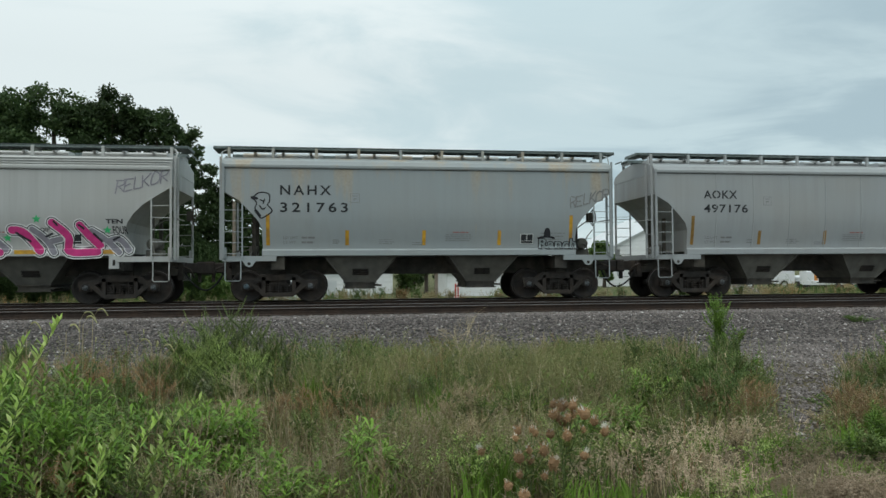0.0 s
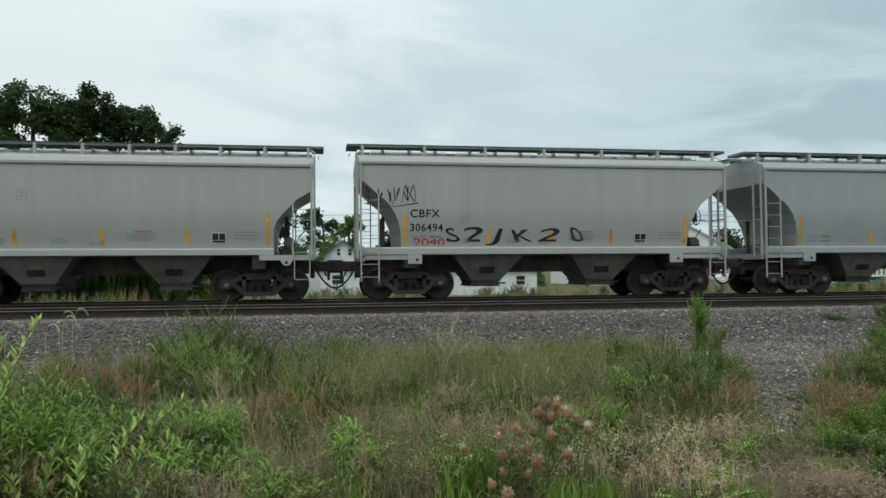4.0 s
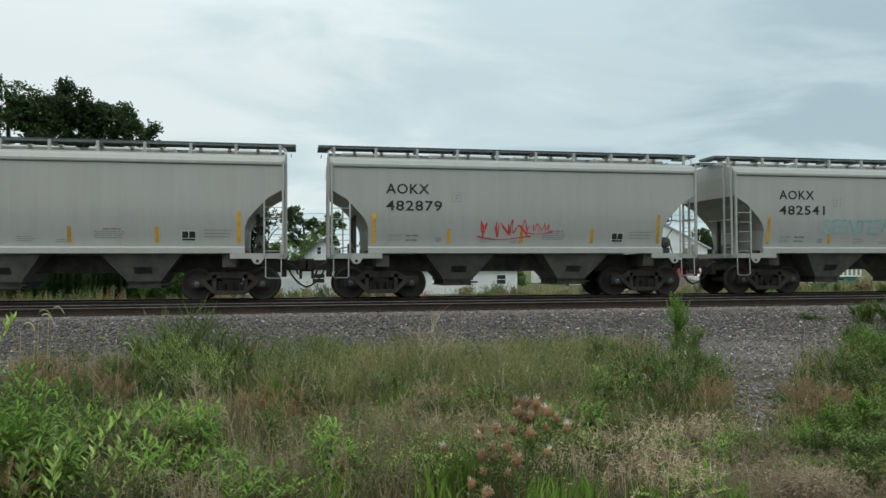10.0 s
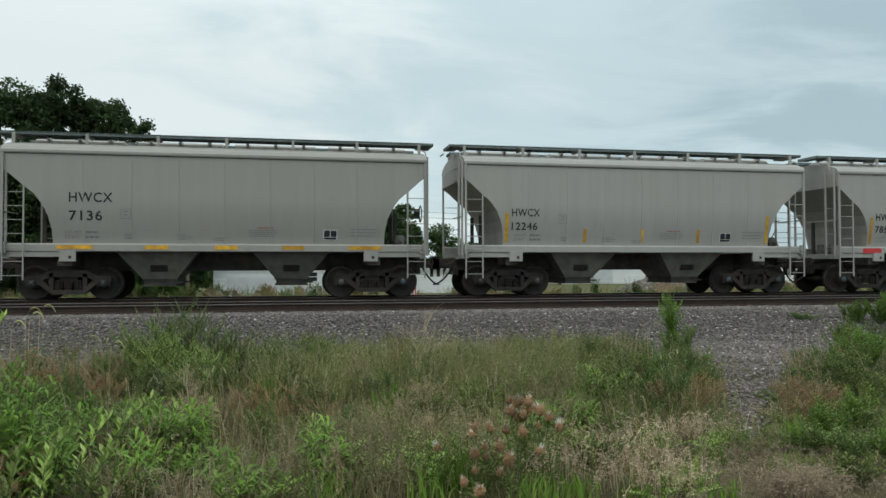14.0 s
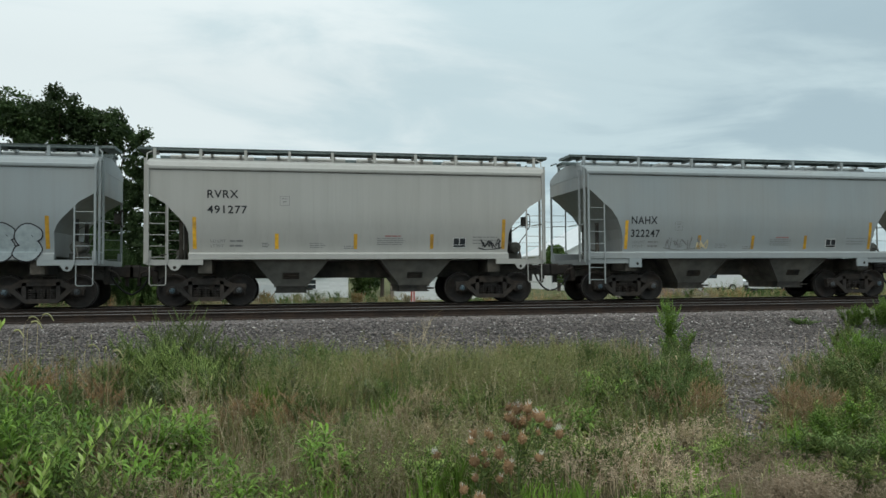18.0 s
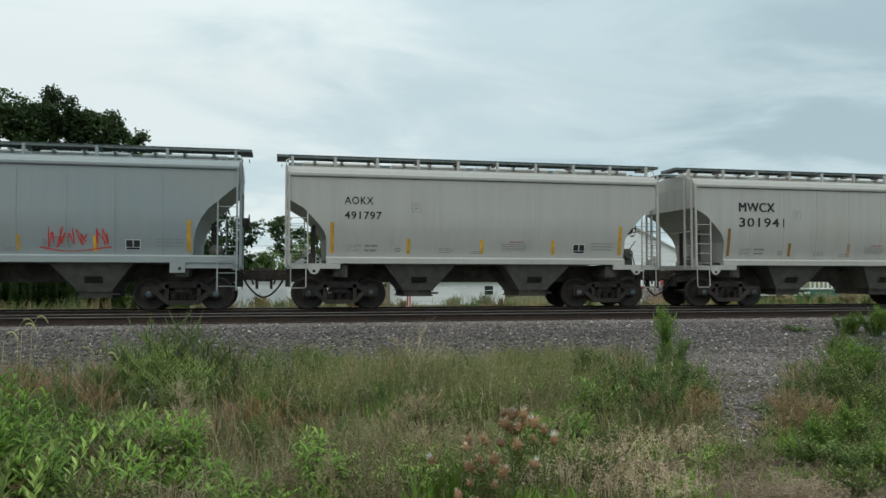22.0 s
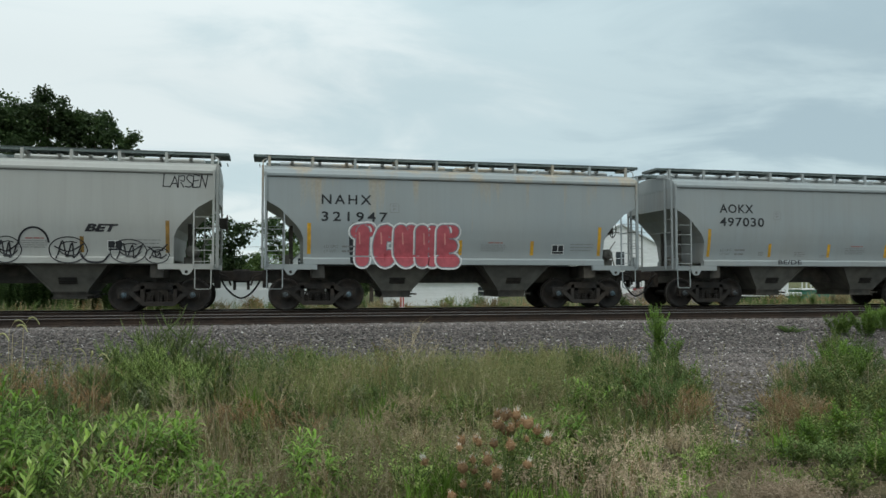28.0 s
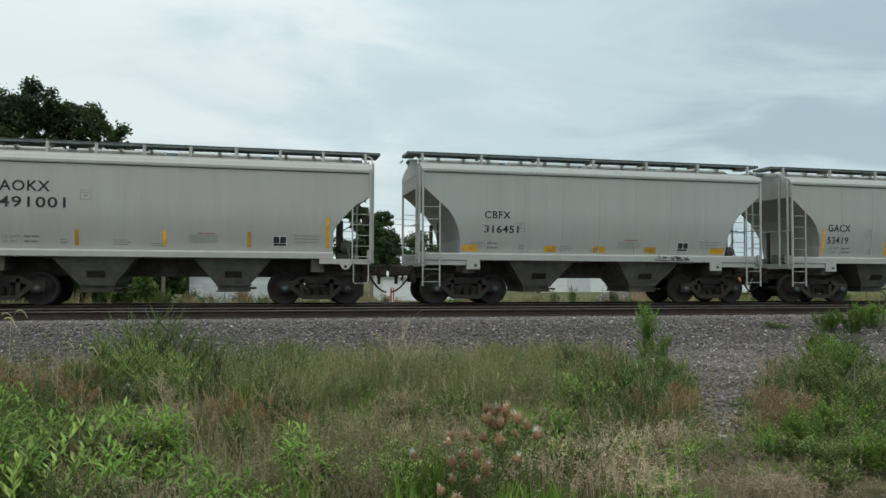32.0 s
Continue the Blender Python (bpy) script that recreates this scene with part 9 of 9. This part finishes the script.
    # fine upright spikes of weed that give the verge its nap
    x, y = scatter(g, 4600, (-4.5, 6.5), (-18.3, -11), -0.1, 0.5, 0.9, 5.2)
    keep = g.random(len(x)) > 0.8 * straw_zone(x, y)
    x, y = x[keep], y[keep]
    for mat, sel in ((DARK_LEAF, slice(0, None, 5)), (WEED_LEAF, slice(1, None, 5)), (SEED_TOP, slice(2, None, 5)), (DOCK, slice(3, None, 5)), (DARK_LEAF, slice(4, None, 5))):
        lines = []
        xs, ys = x[sel], y[sel]
        for p, q, c in zip(xs, ys, ground_z(xs, ys)):
            d = g.normal(size=2) * 0.04
            hh = g.uniform(0.18, 0.44) * (1.3 if q > -14 else 0.85)
            lines.append([(p, q, c), (p + d[0] * 0.4, q + d[1] * 0.4, c + hh * 0.5), (p + d[0], q + d[1], c + hh)])
        v, f = leafy(g, lines, 0.03, 0.004, 110, 0.1, 0.25, 1.4)
        tagged(new("weed_spikes", soup("weed_spikes", v, f, mat)), "fine upright weed spikes of the verge", "weed", kind="stuff")
    # rough brush along the far side of the track, too far off to pick apart
    for name, label, mat, n, xr, tall in (("dry_brush", "dry tan brush beyond the track", DEAD_STALK, 420, (-30, 46), (0.5, 1.25)), ("dry_brush", "rusty brown brush beyond the track", DOCK, 160, (-30, 46), (0.5, 1.1)), ("green_brush", "dark green brush beyond the track", BUSH_LEAF, 300, (-30, 46), (0.5, 1.3)), ("thicket", "dark thicket under the tall trees", TREE_LEAF, 1300, (-32, -7), (1.0, 4.6))):
        xs = g.uniform(*xr, n)
        ys = g.uniform(8, 24, n) if name != "thicket" else g.uniform(25, 33, n)
        lump = np.sin(xs * 0.55 + 1.0) + 0.6 * np.sin(xs * 1.7 + ys * 0.3)
        ok = (lump > -0.2) if name != "thicket" else xs < 40
        xs, ys, lump = xs[ok], ys[ok], lump[ok]
        lines = []
        for a, b, c, q in zip(xs, ys, ground_z(xs, ys), lump):
            for _ in range(5):
                dx, dy = g.normal(size=2) * 0.28
                hh = g.uniform(*tall) * (0.75 + 0.2 * max(q, 0))
                lines.append([(a + dx * 0.3, b + dy * 0.3, c), (a + dx * 0.6, b + dy * 0.6, c + hh * 0.5), (a + dx, b + dy, c + hh)])
        v, f = leafy(g, lines, 0.13 if name != "thicket" else 0.22, 0.022 if name != "thicket" else 0.06, 26)
        tagged(new(name, soup(name, v, f, mat)), label, "bush", kind="stuff")
    # yard weeds seen under the cars
    for i in range(30):
        x, y = rng.uniform(-5, 15), rng.uniform(15, 27)
        k += 1
        clump("yard_brush", "tall straggling brush before the white walls" if i % 2 else "dry brown brush before the white walls", x, y, rng.uniform(0.7, 1.5), rng.uniform(0.35, 0.7), 16, 0.09, 0.012, 70, (BUSH_LEAF, DOCK, GRASS_DRY, WEED_LEAF)[i % 4], STEM, k, 0.5, 3, "bush", "brush in the yard")
    for i in range(34):
        x, y = rng.uniform(-9, 34), rng.uniform(9, 24)
        k += 1
        clump("yard_weed", "tall green weed in the yard behind the track", x, y, rng.uniform(0.6, 1.35), rng.uniform(0.3, 0.6), 12, 0.12, 0.025, 55, BUSH_LEAF if i % 3 else GRASS_DRY, STEM, k, 0.4, 2, "weed", "weeds in the yard")


build_weeds()


def build_thistles():
    """Brown thistle heads gone to seed, on branching stalks: each plant is its base and its heads (dx, dy, height, radius, fluffy)."""
    rng = np.random.default_rng(77)
    plants = [(1.26, -18.25, [(-0.06, 0.5, 0), (0.07, 0.47, 0), (0.07, 0.41, 0), (0.01, 0.52, 0), (-0.1, 0.47, 0)]), (1.46, -18.3, [(-0.06, 0.49, 0), (0.0, 0.59, 0), (0.05, 0.48, 0)]), (1.52, -18.15, [(-0.1, 0.61, 0), (-0.01, 0.64, 0), (0.11, 0.61, 0), (0.02, 0.56, 0), (-0.05, 0.64, 0), (0.06, 0.65, 0)]), (1.60, -18.0, [(-0.02, 0.62, 0), (0.06, 0.58, 0), (0.03, 0.50, 0), (-0.06, 0.53, 1)]), (1.18, -18.35, [(0.02, 0.44, 0), (-0.04, 0.40, 0), (0.05, 0.36, 0)]), (1.66, -18.2, [(-0.07, 0.59, 0), (0.05, 0.55, 0), (0.01, 0.47, 0)]), (0.99, -18.1, [(0.0, 0.34, 1)]), (1.36, -18.45, [(0.01, 0.36, 0), (0.03, 0.31, 0), (-0.05, 0.27, 0)]), (1.11, -18.5, [(0.03, 0.29, 0), (-0.05, 0.24, 0), (0.02, 0.22, 0)]), (1.71, -18.2, [(0.09, 0.48, 1), (-0.09, 0.35, 1)])]
    for x, y, heads in plants:
        t = new("thistle")
        z0 = float(ground_z(x, y))
        t.matrix_basis = pose(x, y, z0)
        top = max(h for _, h, _ in heads)
        lines = [[(0, 0, -0.02), (0.01, 0, top * 0.4), (0.0, 0.01, top * 0.75)]]
        part("stem", Shape().tube(lines[0], 0.0045, 5, 0, 0.6), STEM, t)
        for cx, ch, fluffy in heads:
            cy, r = rng.uniform(-0.12, 0.12), rng.uniform(0.018, 0.033)
            wide = rng.uniform(0.85, 1.25)
            cz = ch - r
            u = min(0.7, 0.75 * ch / top)
            branch = [(0.01, 0, top * u * 0.6), (cx * 0.6, cy * 0.6, 0.5 * (top * u * 0.6 + cz)), (cx, cy, cz - r)]
            lines.append(branch)
            part("stem", Shape().tube(branch, 0.003, 4, 0, 0.7), STEM, t)
            sh = Shape()
            n, m = 9, 5
            tilt = rng.normal(size=2) * 0.35
            v = [(cx + wide * r * math.sin(math.pi * (q + 0.5) / m) * math.cos(6.2832 * p / n) * rng.uniform(0.75, 1.15), cy + r * math.sin(math.pi * (q + 0.5) / m) * math.sin(6.2832 * p / n) * rng.uniform(0.85, 1.1),
                  cz + 0.2 * r - 1.1 * r * math.cos(math.pi * (q + 0.5) / m)) for q in range(m) for p in range(n)]
            sh.add(v, [(q * n + p, q * n + (p + 1) % n, (q + 1) * n + (p + 1) % n, (q + 1) * n + p) for q in range(m - 1) for p in range(n)], 0)
            c = np.array([cx, cy, cz + 0.2 * r])
            for p in range(90):
                d = rng.normal(size=3)
                up = p % 3 == 0
                if up:
                    d = np.array([tilt[0] + rng.normal() * 0.45, tilt[1] + rng.normal() * 0.45, 1.0])
                d /= np.linalg.norm(d)
                s = np.cross(d, rng.normal(size=3)); s /= np.linalg.norm(s)
                e = c + d * r * 0.8
                b = c + d * r * (rng.uniform(1.5, 2.5) if up else rng.uniform(1.15, 1.7))
                sh.add([tuple(e - s * 0.0035), tuple(e + s * 0.0035), tuple(b)], [(0, 1, 2)], 1 if up and (fluffy or p % 9 == 0) else 0)
            tagged(part("seed_head", sh, (SEEDHEAD, FLUFF), t, "brown prickly seed head"), kind="stuff")
        v, f = leafy(rng, lines, 0.07, 0.009, 45)
        tagged(part("leaves", soup("leaves", v, f, WEED_LEAF), None, t), kind="stuff")
        tagged(t, "thistle gone to seed with brown prickly heads", "thistle", "thistles on the verge")


build_thistles()


def build_dead_weeds():
    rng = np.random.default_rng(9)
    for x, y, h in ((1.55, -13.7, 1.08), (1.95, -13.3, 0.75), (-0.95, -15.4, 0.66), (-0.75, -16.2, 0.52), (2.6, -14.5, 0.5), (3.4, -13.6, 0.45)):
        w = new("dead_weed")
        w.matrix_basis = pose(x, y, float(ground_z(x, y)))
        sh = Shape()

        def grow(p, d, l, r, depth):
            q = p + d * l
            sh.tube([tuple(p), tuple((p + q) / 2 + rng.normal(size=3) * l * 0.05), tuple(q)], r, 4, 0, 0.6)
            if depth:
                for _ in range(5):
                    e = d + rng.normal(size=3) * 0.55
                    e[2] = abs(e[2])
                    grow(p + d * l * rng.uniform(0.5, 1.0), e / np.linalg.norm(e), l * rng.uniform(0.45, 0.7), r * 0.6, depth - 1)
        grow(np.zeros(3), np.array([0.08, 0, 1.0]), h * 0.5, 0.0065, 3)
        tagged(part("bare_stalk", sh, TWIG, w), kind="stuff")
        tagged(w, "dead straw-coloured weed with bare branching twigs", "weed", "dead weeds on the verge")
    # tall arching stalks whose pale heads stand before the ballast
    for x, y, h, over in ((-2.15, -16.5, 1.13, 0.12), (-2.02, -16.5, 1.20, 0.10), (-1.95, -16.5, 1.26, 0.12), (-2.08, -16.4, 1.23, 0.10), (-2.45, -16.5, 1.14, 0.12), (-1.42, -16.5, 0.98, 0.12), (-1.65, -16.3, 1.0, 0.1)):
        w = new("foxtail")
        w.matrix_basis = pose(x, y, float(ground_z(x, y)), 0, 0, rng.uniform(-30, 30))
        part("stem", Shape().tube([(0, 0, 0), (0.02, 0, h * 0.6), (0.25 * over, 0, h * 0.95), (0.6 * over, 0, h)], 0.0026, 4), STRAW_STEM, w)
        pts = [(0.6 * over + 0.085 * u, 0, h + 0.02 * math.sin(3.0 * u) - 0.05 * u * u) for u in np.linspace(0, 1, 7)]
        part("seed_head", Shape().tube(pts, 0.0085, 6, 0, 0.5), SEED_TOP, w)
        tagged(w, "tall foxtail grass with a pale nodding head", "grass", "foxtails on the verge")
    # nodding grass heads
    for i in range(26):
        x, y = (rng.uniform(-2.6, -1.2), rng.uniform(-17.6, -15.5)) if i < 9 else (rng.uniform(-3, 5), rng.uniform(-17.2, -13))
        h = rng.uniform(0.4, 0.62) if i >= 9 else rng.uniform(0.8, 1.05)
        a = rng.uniform(0, 6.28)
        w = new("foxtail")
        w.matrix_basis = pose(x, y, float(ground_z(x, y)), 0, 0, math.degrees(a))
        part("stem", Shape().tube([(0, 0, 0), (0.03, 0, h * 0.6), (0.06, 0, h)], 0.0025, 4), STEM, w)
        pts = [(0.06 + 0.055 * u, 0, h + 0.035 * math.sin(2.6 * u) * 1.2) for u in np.linspace(0, 1, 6)]
        part("seed_head", Shape().tube(pts, 0.006, 6, 0, 0.6), SEED_TOP if i % 3 else GRASS_DRY, w)
        tagged(w, "foxtail grass with a pale nodding head", "grass", "foxtails on the verge")


build_dead_weeds()


# ---- motion ----
def motions():
    # metres that the train has rolled towards -x, by seconds
    rolled = [(0, 0.0), (10, 208.0), (20, 416.0), (28, 582.4), (28.8, 598.95), (30, 623.4), (31, 644.2), (32, 665.0)]
    for car, x in TRAIN:
        walk(car, [(t, pose(x - s, 0, 0)) for t, s in rolled])
    # every wheelset turns alike: one set of keys for the leading, one for the trailing axle of a truck
    wheels = [w for car, _ in TRAIN for tr in car.children if tr.name.startswith("truck") for w in tr.children if w.name.startswith("wheelset")]
    times = [r[0] for r in rolled]
    dist = [r[1] for r in rolled]
    for dx in (-0.889, 0.889):
        alike = [w for w in wheels if abs(w.matrix_basis.translation.x - dx) < 0.01]
        first = alike[0]
        rows = []
        for f in range(0, 32 * FPS + 1):
            t = f / FPS
            a = -math.degrees(float(np.interp(t, times, dist)) / WHEEL_R)
            rows.append((t, pose(dx, 0, WHEEL_R, 0, a % 360, 0)))
        walk(first, rows)
        keys = first.animation_data
        for w in alike[1:]:
            w.rotation_mode = "QUATERNION"
            data = w.animation_data_create()
            data.action = keys.action
            data.action_slot = keys.action_slot


motions()
